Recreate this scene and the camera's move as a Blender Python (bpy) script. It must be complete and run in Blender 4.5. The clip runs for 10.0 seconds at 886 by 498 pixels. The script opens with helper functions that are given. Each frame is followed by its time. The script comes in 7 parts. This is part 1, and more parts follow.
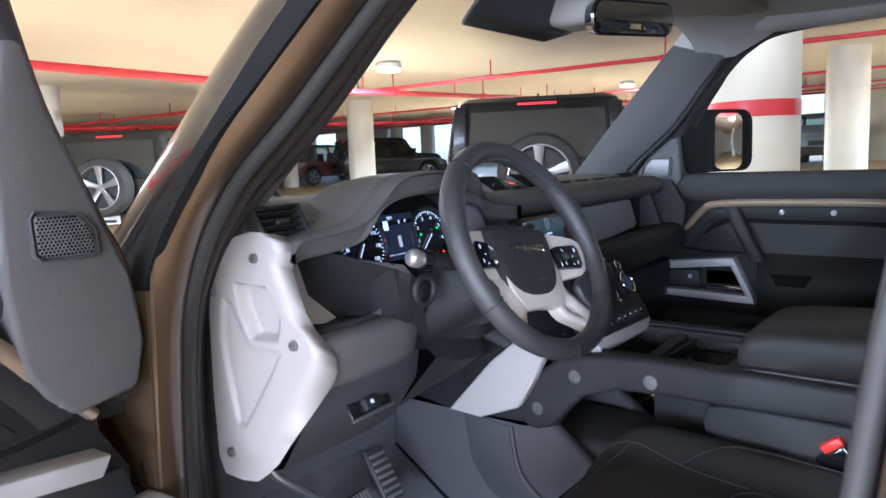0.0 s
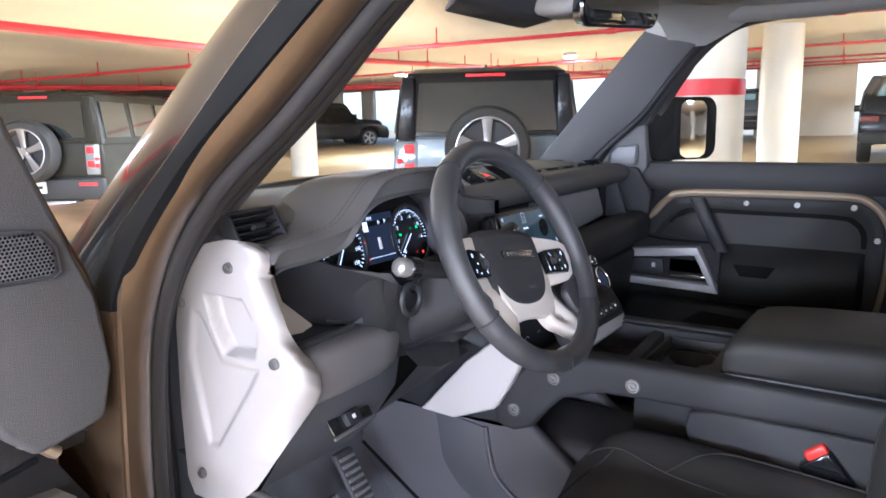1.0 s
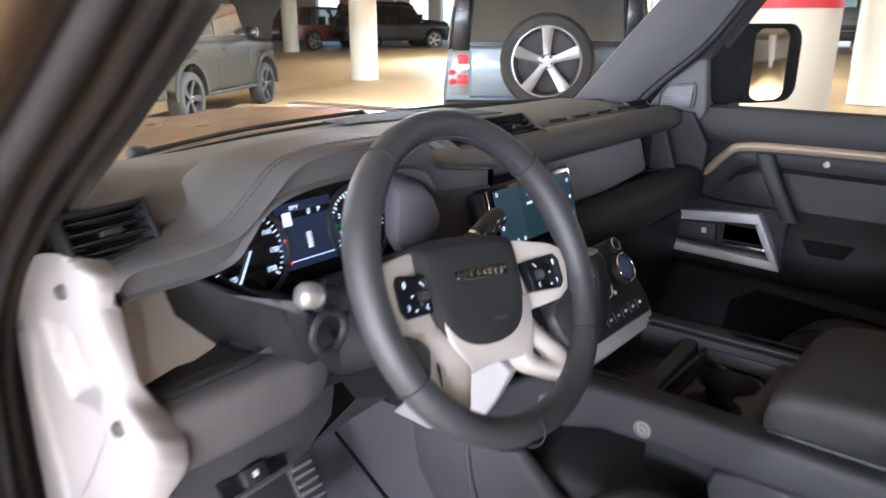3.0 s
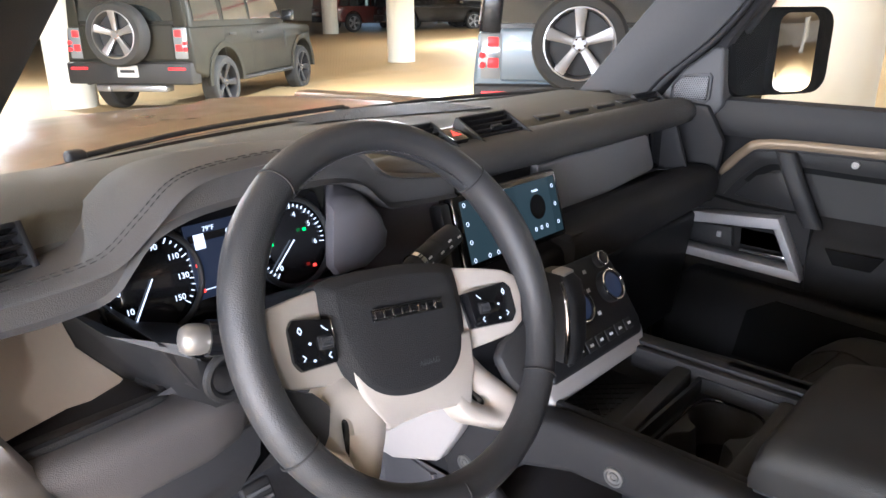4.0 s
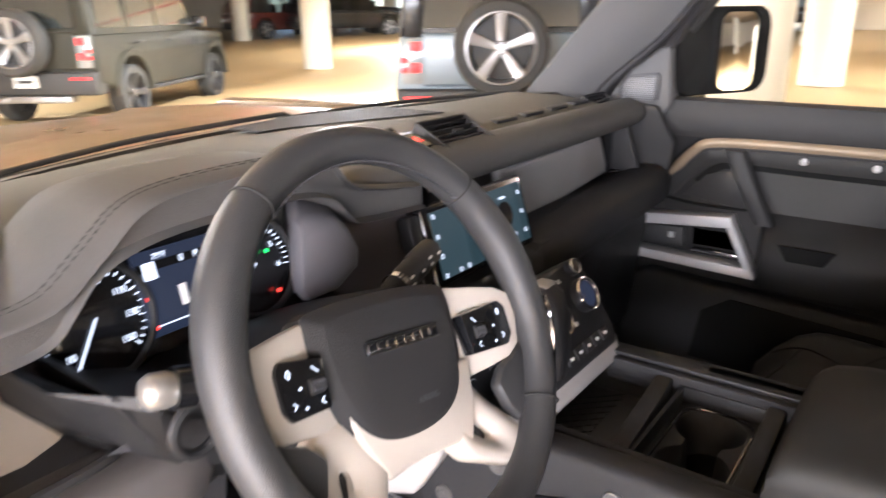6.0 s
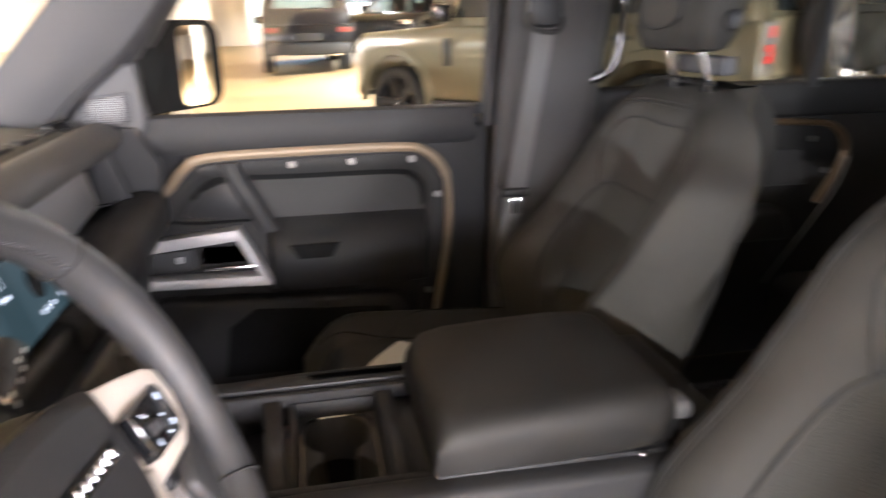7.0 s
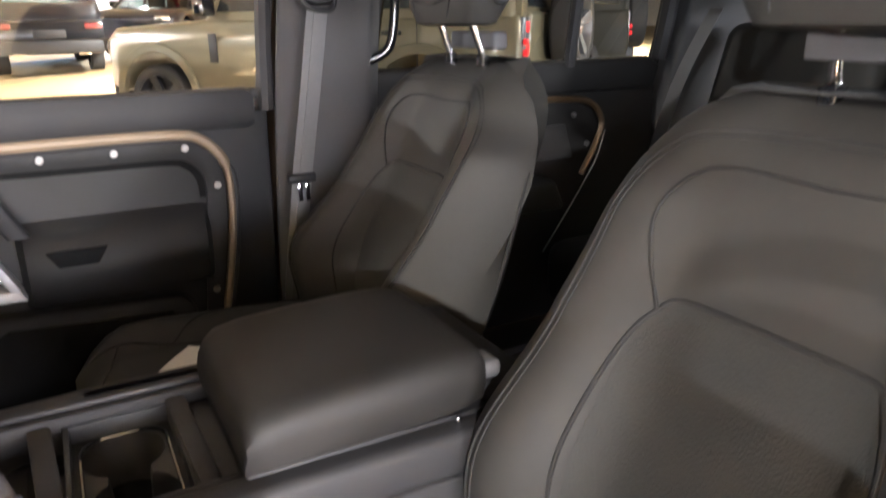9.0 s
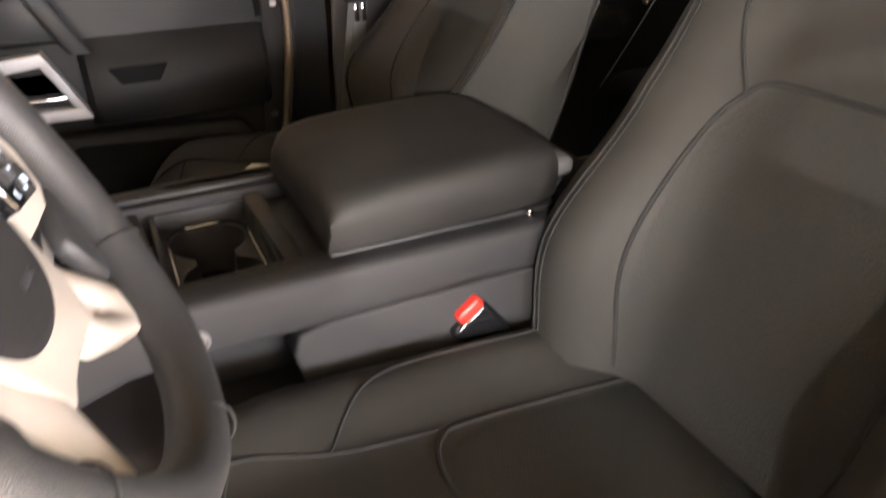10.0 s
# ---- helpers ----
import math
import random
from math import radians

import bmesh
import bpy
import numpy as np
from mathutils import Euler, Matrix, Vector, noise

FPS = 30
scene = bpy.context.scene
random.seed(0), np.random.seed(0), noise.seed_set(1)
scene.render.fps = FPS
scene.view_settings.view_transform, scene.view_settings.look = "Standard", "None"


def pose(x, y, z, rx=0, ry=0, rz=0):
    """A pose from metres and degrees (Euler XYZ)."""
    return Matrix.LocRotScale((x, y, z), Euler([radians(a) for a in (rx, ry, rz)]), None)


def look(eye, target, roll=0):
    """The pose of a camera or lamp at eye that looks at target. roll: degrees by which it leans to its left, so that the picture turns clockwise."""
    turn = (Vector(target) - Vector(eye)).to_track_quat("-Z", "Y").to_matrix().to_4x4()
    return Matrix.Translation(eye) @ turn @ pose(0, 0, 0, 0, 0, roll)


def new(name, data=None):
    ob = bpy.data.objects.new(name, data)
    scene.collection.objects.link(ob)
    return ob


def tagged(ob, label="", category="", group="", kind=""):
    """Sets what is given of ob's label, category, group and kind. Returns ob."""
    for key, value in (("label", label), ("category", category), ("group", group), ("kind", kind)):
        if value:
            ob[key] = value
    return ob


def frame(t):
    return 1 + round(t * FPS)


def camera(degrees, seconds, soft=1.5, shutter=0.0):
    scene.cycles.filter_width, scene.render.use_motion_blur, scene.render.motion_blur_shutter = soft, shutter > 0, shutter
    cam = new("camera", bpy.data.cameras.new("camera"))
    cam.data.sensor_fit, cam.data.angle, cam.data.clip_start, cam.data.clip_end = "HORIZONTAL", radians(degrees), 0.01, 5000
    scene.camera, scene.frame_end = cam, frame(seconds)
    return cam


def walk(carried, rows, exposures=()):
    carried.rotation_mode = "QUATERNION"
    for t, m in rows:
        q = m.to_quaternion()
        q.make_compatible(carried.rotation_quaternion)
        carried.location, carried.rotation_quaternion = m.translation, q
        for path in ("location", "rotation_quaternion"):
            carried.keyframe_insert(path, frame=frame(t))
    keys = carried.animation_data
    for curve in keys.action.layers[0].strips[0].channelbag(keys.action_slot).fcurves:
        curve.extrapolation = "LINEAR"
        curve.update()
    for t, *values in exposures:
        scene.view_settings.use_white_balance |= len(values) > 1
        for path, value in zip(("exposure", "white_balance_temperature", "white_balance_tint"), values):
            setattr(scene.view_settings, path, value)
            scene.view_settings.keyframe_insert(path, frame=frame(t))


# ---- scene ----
cam = camera(64.1, 10.0, shutter=0.5)
PATH = [
    (0, (-1.36, 0.493, 1.317), (0.179, 1.746, 1.071), -2.3),
    (0.5, (-1.351, 0.568, 1.353), (0.23, 1.763, 1.083), -1.5),
    (1, (-1.346, 0.592, 1.369), (0.282, 1.702, 1.026), -1.2),
    (1.5, (-1.337, 0.533, 1.39), (0.274, 1.635, 0.951), -0.6),
    (2, (-1.296, 0.473, 1.413), (0.273, 1.61, 0.915), -0.4),
    (2.5, (-1.21, 0.528, 1.415), (0.308, 1.708, 0.866), -0.2),
    (3, (-1.001, 0.659, 1.432), (0.469, 1.876, 0.834), -0.0),
    (3.2, (-0.927, 0.671, 1.44), (0.511, 1.914, 0.817), -0.1),
    (4.3, (-0.832, 0.645, 1.445), (0.541, 1.949, 0.799), -0.5),
    (4.5, (-0.834, 0.646, 1.444), (0.529, 1.959, 0.797), -0.6),
    (5, (-0.835, 0.658, 1.44), (0.525, 1.974, 0.793), -0.9),
    (5.2, (-0.837, 0.664, 1.441), (0.528, 1.976, 0.795), -0.9),
    (6.3, (-0.790, 0.851, 1.426), (0.940, 1.649, 0.815), -0.5),
    (6.5, (-0.768, 0.93, 1.422), (1.094, 1.331, 0.812), -0.8),
    (6.7, (-0.777, 0.944, 1.426), (1.12, 1.07, 0.804), -1.0),
    (7, (-0.791, 0.956, 1.424), (1.082, 0.606, 0.815), -1.1),
    (7.5, (-0.808, 0.945, 1.43), (0.998, 0.294, 0.869), -1.6),
    (8, (-0.809, 0.939, 1.441), (0.955, 0.136, 0.948), -2.0),
    (8.5, (-0.797, 0.946, 1.434), (0.929, 0.056, 0.957), -1.4),
    (9, (-0.761, 0.957, 1.383), (0.912, 0.053, 0.764), -0.7),
    (9.5, (-0.746, 0.978, 1.341), (0.897, 0.155, 0.551), -0.9),
    (10, (-0.771, 1.011, 1.309), (0.816, 0.272, 0.343), -1.1),
]
walk(cam, [(t, look(eye, target, roll)) for t, eye, target, roll in PATH], exposures=[(0, 0.88, 4750, 9), (1, 1.24, 4950, 11), (3, 1.40, 5150, 10), (5, 1.58, 5550, 12), (7, 2.08, 5850, 14), (8.5, 2.26, 5700, 14), (10, 2.10, 6200, 13)])

# ---------------------------------------------------------------- light
world = bpy.data.worlds.new("daylight")
scene.world = world
world.use_nodes = True
_wn = world.node_tree.nodes
_sky = _wn.new("ShaderNodeTexSky")
_sky.sky_type, _sky.sun_disc = "NISHITA", False
_sky.sun_elevation, _sky.sun_rotation = radians(50), radians(250)
world.node_tree.links.new(_sky.outputs[0], _wn["Background"].inputs[0])
_wn["Background"].inputs[1].default_value = 0.15

sun_data = bpy.data.lights.new("sun", "SUN")
sun_data.energy, sun_data.angle, sun_data.color = 3.0, radians(0.5), (1.0, 0.95, 0.88)
new("sun", sun_data).matrix_world = look((-20, -8, 30), (0, 0, 0))

# Added as unseen fill: (-5.5, -5.5), (-5, 3.2), (0, 8), (3.6, -9.5), (15.5, -12.5).
LAMP_SPOTS = [(-5.5, -5.5), (6.3, 7.6), (12.9, -2.0), (15.0, 7.9), (9.0, -6.5), (2.0, -6.0), (17.5, 15.0), (-5.0, 3.2), (3.0, 15.0), (24.0, -2.0), (24.0, 13.0), (15.5, -12.5), (0.0, 8.0), (3.6, -9.5)]
LAMP_POWER = 390.0


def area_lamp(name, m, sx, sy, watts, colour, disk=False):
    d = bpy.data.lights.new(name, "AREA")
    d.shape = "DISK" if disk else "RECTANGLE"
    d.size = sx
    if not disk:
        d.size_y = sy
    d.energy, d.color = watts, colour
    ob = new(name, d)
    ob.matrix_world = m
    return ob


CEIL = 2.75
for _x, _y in LAMP_SPOTS:
    _p = LAMP_POWER * {(-5.0, 3.2): 1.1, (6.3, 7.6): 1.6, (3.0, 15.0): 0.5, (2.0, -6.0): 0.9, (9.0, -6.5): 0.8, (15.5, -12.5): 2.0, (0.0, 8.0): 0.75, (3.6, -9.5): 0.15}.get((_x, _y), 1.0)
    area_lamp("ceiling_or_fill_light", look((_x, _y, CEIL - 0.16 + 0.034 * max(0, _x - 6)), (_x, _y, 0)), 0.3, 0.3, _p, (1.0, 0.945, 0.84), True)
# daylight that comes in through the open parapet of the deck behind the open door
area_lamp("opening_daylight", look((-8.9, -0.8, 1.75), (0, -0.3, 1.2)), 14.0, 1.3, 1550.0, (1.0, 0.935, 0.91))

# ---------------------------------------------------------------- materials
def mat(name, colour, rough=0.6, metal=0.0, var=0.12, scale=6.0, bump=0.0, bscale=400.0, coat=0.0, spec=0.5, voronoi=False, rvar=0.07):
    """A surface with broad tone change, fine grain and relief, in object metres."""
    m = bpy.data.materials.new(name)
    m.use_nodes = True
    nt = m.node_tree
    n, l = nt.nodes, nt.links
    b = n["Principled BSDF"]
    b.inputs["Roughness"].default_value = rough
    b.inputs["Metallic"].default_value = metal
    b.inputs["Coat Weight"].default_value = coat
    b.inputs["Coat Roughness"].default_value = 0.06
    b.inputs["Specular IOR Level"].default_value = spec
    tc = n.new("ShaderNodeTexCoord")
    n1 = n.new("ShaderNodeTexNoise")
    n1.inputs["Scale"].default_value, n1.inputs["Detail"].default_value = scale, 4.0
    l.new(tc.outputs["Object"], n1.inputs["Vector"])
    n2 = n.new("ShaderNodeTexNoise")
    n2.inputs["Scale"].default_value, n2.inputs["Detail"].default_value = scale * 22, 3.0
    l.new(tc.outputs["Object"], n2.inputs["Vector"])
    add = n.new("ShaderNodeMath")
    add.operation = "MULTIPLY_ADD"
    add.inputs[1].default_value = 0.4
    l.new(n2.outputs["Fac"], add.inputs[0])
    l.new(n1.outputs["Fac"], add.inputs[2])
    mr = n.new("ShaderNodeMapRange")
    mr.inputs["From Min"].default_value, mr.inputs["From Max"].default_value = 0.45, 0.95
    mr.inputs["To Min"].default_value, mr.inputs["To Max"].default_value = 1 - var, 1 + var
    l.new(add.outputs[0], mr.inputs["Value"])
    mul = n.new("ShaderNodeVectorMath")
    mul.operation = "MULTIPLY"
    mul.inputs[0].default_value = colour
    l.new(mr.outputs[0], mul.inputs[1])
    l.new(mul.outputs[0], b.inputs["Base Color"])
    rr = n.new("ShaderNodeMapRange")
    rr.inputs["From Min"].default_value, rr.inputs["From Max"].default_value = 0.3, 0.7
    rr.inputs["To Min"].default_value, rr.inputs["To Max"].default_value = max(0.02, rough - rvar), min(1, rough + rvar)
    l.new(n1.outputs["Fac"], rr.inputs["Value"])
    l.new(rr.outputs[0], b.inputs["Roughness"])
    if bump:
        if voronoi:
            g = n.new("ShaderNodeTexVoronoi")
            g.inputs["Scale"].default_value = bscale
            out = g.outputs["Distance"]
        else:
            g = n.new("ShaderNodeTexNoise")
            g.inputs["Scale"].default_value, g.inputs["Detail"].default_value = bscale, 3.0
            out = g.outputs["Fac"]
        l.new(tc.outputs["Object"], g.inputs["Vector"])
        bp = n.new("ShaderNodeBump")
        bp.inputs["Strength"].default_value, bp.inputs["Distance"].default_value = bump, 0.001
        l.new(out, bp.inputs["Height"])
        l.new(bp.outputs[0], b.inputs["Normal"])
    return m


def glow(name, colour, strength, base=(0.01, 0.01, 0.012)):
    m = bpy.data.materials.new(name)
    m.use_nodes = True
    b = m.node_tree.nodes["Principled BSDF"]
    b.inputs["Base Color"].default_value = (*base, 1)
    b.inputs["Roughness"].default_value = 0.3
    b.inputs["Specular IOR Level"].default_value = 0.2
    b.inputs["Emission Color"].default_value = (*colour, 1)
    b.inputs["Emission Strength"].default_value = strength
    return m


def clear_glass(name, tint=(1, 1, 1), gloss=0.06):
    """Thin glass: clear, with a Fresnel gloss."""
    m = bpy.data.materials.new(name)
    m.use_nodes = True
    nt = m.node_tree
    n, l = nt.nodes, nt.links
    n.remove(n["Principled BSDF"])
    tr = n.new("ShaderNodeBsdfTransparent")
    tr.inputs[0].default_value = (*tint, 1)
    gl = n.new("ShaderNodeBsdfGlossy")
    gl.inputs["Roughness"].default_value = 0.02
    lw = n.new("ShaderNodeLayerWeight")
    pw = n.new("ShaderNodeMath")
    pw.operation, pw.inputs[1].default_value = "POWER", 4.0
    l.new(lw.outputs["Facing"], pw.inputs[0])
    mul = n.new("ShaderNodeMath")
    mul.operation = "MULTIPLY_ADD"
    mul.inputs[1].default_value, mul.inputs[2].default_value = 0.6, gloss
    l.new(pw.outputs[0], mul.inputs[0])
    mx = n.new("ShaderNodeMixShader")
    l.new(mul.outputs[0], mx.inputs[0])
    l.new(tr.outputs[0], mx.inputs[1])
    l.new(gl.outputs[0], mx.inputs[2])
    l.new(mx.outputs[0], n["Material Output"].inputs[0])
    return m


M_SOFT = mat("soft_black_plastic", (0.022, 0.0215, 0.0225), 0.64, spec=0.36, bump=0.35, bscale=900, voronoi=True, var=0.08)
# Hood skin made lighter, painting in light that misses the knee roll.
M_KNEE_LIT = mat("knee_roll_skin_lit", (0.092, 0.086, 0.087), 0.66, spec=0.4, bump=0.35, bscale=900, voronoi=True, var=0.08)
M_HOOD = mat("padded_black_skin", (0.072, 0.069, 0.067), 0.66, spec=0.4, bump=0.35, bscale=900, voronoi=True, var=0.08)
M_DOORPL = mat("door_black_plastic", (0.013, 0.0125, 0.0125), 0.6, spec=0.3, bump=0.3, bscale=800, voronoi=True, var=0.08)
M_COVER = mat("tunnel_grey_plastic", (0.064, 0.062, 0.067), 0.64, spec=0.32, bump=0.3, bscale=800, voronoi=True, var=0.08)
# Plain black trim; in the door recesses it stands in for shade.
M_VOID = mat("black_and_recess_shade", (0.005, 0.005, 0.005), 0.85, spec=0.15, var=0.05)
M_GREYPANEL = mat("satin_grey_panel", (0.24, 0.24, 0.25), 0.52, metal=0.25, bump=0.1, bscale=400, var=0.05)
M_MESH = mat("speaker_mesh", (0.10, 0.10, 0.105), 0.5, var=0.04)
M_DASH = mat("dash_top_plastic", (0.076, 0.074, 0.064), 0.72, bump=0.4, bscale=800, voronoi=True, var=0.08)
M_HARD = mat("hard_black_plastic", (0.015, 0.015, 0.016), 0.52, spec=0.4, bump=0.25, bscale=700, var=0.08)
M_GREYPL = mat("grey_plastic", (0.048, 0.048, 0.053), 0.58, spec=0.38, bump=0.3, bscale=800, voronoi=True, var=0.08)
M_POD = mat("satin_grey_plastic", (0.095, 0.090, 0.098), 0.5, spec=0.45, bump=0.1, bscale=800, voronoi=True, var=0.06)
M_GLOSS = mat("gloss_black", (0.008, 0.008, 0.009), 0.12, var=0.05, coat=0.6)
M_LEATHER = mat("black_leather", (0.0275, 0.026, 0.0235), 0.62, spec=0.32, bump=0.20, bscale=1100, voronoi=True, var=0.12, scale=4)
M_VINYL = mat("arm_rest_vinyl", (0.0165, 0.0155, 0.0145), 0.62, spec=0.3, bump=0.25, bscale=1100, voronoi=True, var=0.12, scale=4)
M_WRAP = mat("wheel_leather", (0.034, 0.034, 0.035), 0.46, bump=0.3, bscale=900, voronoi=True, var=0.08)
M_INSERT = mat("seat_insert_leather", (0.024, 0.024, 0.022), 0.68, spec=0.4, bump=0.45, bscale=420, voronoi=True, var=0.12)
M_PIPE = mat("dark_stitching", (0.015, 0.0145, 0.014), 0.8)
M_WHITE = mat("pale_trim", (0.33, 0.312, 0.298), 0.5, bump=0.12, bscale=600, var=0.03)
# Cream trim, its colour raised to stand in for light on the shelf.
M_LINING_LIT = mat("pale_lining_lit", (0.80, 0.71, 0.62), 0.5, bump=0.1, bscale=600, var=0.03)
M_TAUPE = mat("pale_grey_trim", (0.52, 0.48, 0.43), 0.45, bump=0.12, bscale=600, var=0.03)
M_SILVER = mat("brushed_silver", (0.36, 0.355, 0.36), 0.5, metal=0.3, bump=0.1, bscale=300, var=0.05)
M_TIP = mat("satin_metal", (0.46, 0.45, 0.43), 0.36, metal=0.75, var=0.02)
M_CHROME = mat("chrome", (0.72, 0.72, 0.74), 0.12, metal=1.0, var=0.03)
M_BOLT = mat("bolt_steel", (0.25, 0.245, 0.24), 0.42, metal=0.8, var=0.08)
M_RIB = mat("pedal_rubber", (0.105, 0.103, 0.105), 0.6, var=0.12, scale=30)
M_BRONZE = mat("bronze_paint", (0.115, 0.076, 0.044), 0.34, metal=0.55, coat=0.25, var=0.05, scale=3, bump=0.03, bscale=1500)
M_RUBBER = mat("seal_rubber", (0.030, 0.029, 0.030), 0.55, spec=0.35, var=0.1)
M_CARPET = mat("dark_carpet", (0.080, 0.080, 0.088), 0.95, bump=1.0, bscale=900, var=0.15)
M_LINER = mat("grey_headliner", (0.34, 0.34, 0.33), 0.9, bump=0.6, bscale=1100, var=0.06)
M_PILLAR = mat("pillar_trim", (0.070, 0.069, 0.070), 0.7, spec=0.35, bump=0.4, bscale=900, voronoi=True, var=0.06)
M_BELT = mat("belt_webbing", (0.12, 0.12, 0.122), 0.7, bump=0.8, bscale=700, var=0.1)
M_RED = mat("red_plastic", (0.62, 0.03, 0.02), 0.4, var=0.05)
M_PAPER = mat("white_paper", (0.75, 0.75, 0.72), 0.8, var=0.03)
M_MIRROR = mat("mirror_silver", (0.9, 0.9, 0.9), 0.015, metal=1.0, var=0.0)
M_GLASS = clear_glass("window_glass", (0.96, 0.98, 0.97), 0.05)
M_TINT = clear_glass("privacy_glass", (0.30, 0.32, 0.32), 0.09)
M_SCREEN = glow("screen_teal", (0.030, 0.050, 0.056), 0.4)
M_RAIL = mat("champagne_metal", (0.19, 0.145, 0.098), 0.48, metal=0.3, var=0.05, scale=4)
M_SCREEN2 = glow("screen_dark", (0.016, 0.03, 0.034), 0.5)
M_NAVY = glow("cluster_display", (0.014, 0.019, 0.034), 0.5)
M_LIT = glow("lit_marks", (0.85, 0.9, 1.0), 0.7)
M_LITRED = glow("lit_red", (1.0, 0.05, 0.03), 0.9)
M_LITGREEN = glow("lit_green", (0.05, 0.9, 0.15), 0.8)
M_MARK = mat("printed_marks", (0.72, 0.73, 0.75), 0.5, var=0.02)
M_LAMPGLOW = glow("lamp_diffuser", (1.0, 0.86, 0.62), 14.0)
# garage
M_FLOOR = mat("deck_concrete", (0.42, 0.305, 0.155), 0.55, var=0.16, scale=0.5, bump=0.3, bscale=60)
M_CEIL = mat("painted_ceiling", (0.65, 0.605, 0.54), 0.85, var=0.08, scale=0.6, bump=0.3, bscale=40)
M_COLUMN = mat("column_paint", (0.70, 0.675, 0.58), 0.6, var=0.06, scale=1.5, bump=0.2, bscale=60)
M_BAND = mat("red_band_paint", (0.58, 0.03, 0.04), 0.45, var=0.08)
M_PIPE_RED = mat("red_pipe_paint", (0.55, 0.03, 0.04), 0.4, var=0.12, scale=3)
M_WALLP = mat("wall_paint", (0.68, 0.62, 0.52), 0.8, var=0.08, scale=0.5)
# parked vehicles
M_TYRE = mat("tyre_rubber", (0.018, 0.018, 0.018), 0.75, bump=0.6, bscale=90)
M_ALLOY = mat("alloy", (0.27, 0.27, 0.28), 0.38, metal=0.8, var=0.05)
M_ALLOYD = mat("dark_alloy", (0.03, 0.03, 0.033), 0.4, metal=0.4)
M_PBLACK = mat("black_paint", (0.005, 0.005, 0.007), 0.24, coat=0.12, spec=0.25, var=0.03, rvar=0.01)
M_PBLUE = mat("grey_blue_paint", (0.105, 0.14, 0.175), 0.32, metal=0.1, coat=0.3, var=0.02, rvar=0.01)
M_PGREEN = mat("dark_green_grey_paint", (0.024, 0.023, 0.018), 0.45, metal=0.0, spec=0.10, coat=0.0, var=0.02, rvar=0.01)
M_POLIVE = mat("olive_paint", (0.15, 0.137, 0.090), 0.3, metal=0.2, coat=0.8, var=0.015, rvar=0.008)
M_PRED = mat("dark_red_paint", (0.09, 0.018, 0.014), 0.2, coat=1.0)
M_PWHITE = mat("white_paint", (0.72, 0.72, 0.70), 0.3, coat=0.8)
M_TAIL = glow("tail_lamp", (0.9, 0.03, 0.03), 0.55, base=(0.5, 0.02, 0.02))
# Pale tone paints in the reflections on the body's rear corners.
M_CORNER_SHEEN = mat("lamp_corner_sheen", (0.20, 0.225, 0.25), 0.16, metal=0.3, coat=1.0, var=0.03, rvar=0.01)
M_PLATE = mat("plate_plastic", (0.55, 0.56, 0.56), 0.4)
M_CABGLASS = clear_glass("parked_car_glass", (0.42, 0.46, 0.46), 0.05)
M_UNLIT = mat("unlit_lamp_plastic", (0.10, 0.008, 0.008), 0.2, coat=0.8)
M_VGLASS = mat("vehicle_glass", (0.02, 0.024, 0.025), 0.06, var=0.02, coat=1.0)

# ---------------------------------------------------------------- mesh tools
def grid_bm(rows, closed_u=False, closed_v=False, caps=False):
    """A skin over rows of points; u runs along a row, v from row to row."""
    bm = bmesh.new()
    vs = [[bm.verts.new(p) for p in r] for r in rows]
    nv, nu = len(vs), len(vs[0])
    for j in range(nv if closed_v else nv - 1):
        a, b = vs[j], vs[(j + 1) % nv]
        for i in range(nu if closed_u else nu - 1):
            k = (i + 1) % nu
            try:
                bm.faces.new((a[i], a[k], b[k], b[i]))
            except ValueError:
                pass
    if caps:
        for r in (vs[0], vs[-1]):
            try:
                bm.faces.new(r)
            except ValueError:
                pass
    bmesh.ops.recalc_face_normals(bm, faces=bm.faces)
    return bm


def bevelled(bm, width, seg=2, angle=30):
    if width > 0:
        es = [e for e in bm.edges if len(e.link_faces) == 2 and e.calc_face_angle(0) > radians(angle)]
        bmesh.ops.bevel(bm, geom=es, offset=width, segments=seg, affect="EDGES", profile=0.5, clamp_overlap=True)
    return bm


def box(x0, x1, y0, y1, z0, z1, bev=0.003, seg=2):
    bm = bmesh.new()
    bmesh.ops.create_cube(bm, size=1, matrix=Matrix.Translation(((x0 + x1) / 2, (y0 + y1) / 2, (z0 + z1) / 2)) @ Matrix.Diagonal((abs(x1 - x0), abs(y1 - y0), abs(z1 - z0), 1)))
    return bevelled(bm, bev, seg)


def prism(pts, lo, hi, axis="x", bev=0.003, seg=2, angle=30):
    """A polygon pushed along an axis. x: points are (y, z); y: (x, z); z: (x, y)."""
    def at(p, h):
        return {"x": (h, p[0], p[1]), "y": (p[0], h, p[1]), "z": (p[0], p[1], h)}[axis]
    bm = bmesh.new()
    a = [bm.verts.new(at(p, lo)) for p in pts]
    b = [bm.verts.new(at(p, hi)) for p in pts]
    bm.faces.new(a)
    bm.faces.new(b[::-1])
    for i in range(len(pts)):
        k = (i + 1) % len(pts)
        bm.faces.new((a[i], b[i], b[k], a[k]))
    bmesh.ops.recalc_face_normals(bm, faces=bm.faces)
    return bevelled(bm, bev, seg, angle)


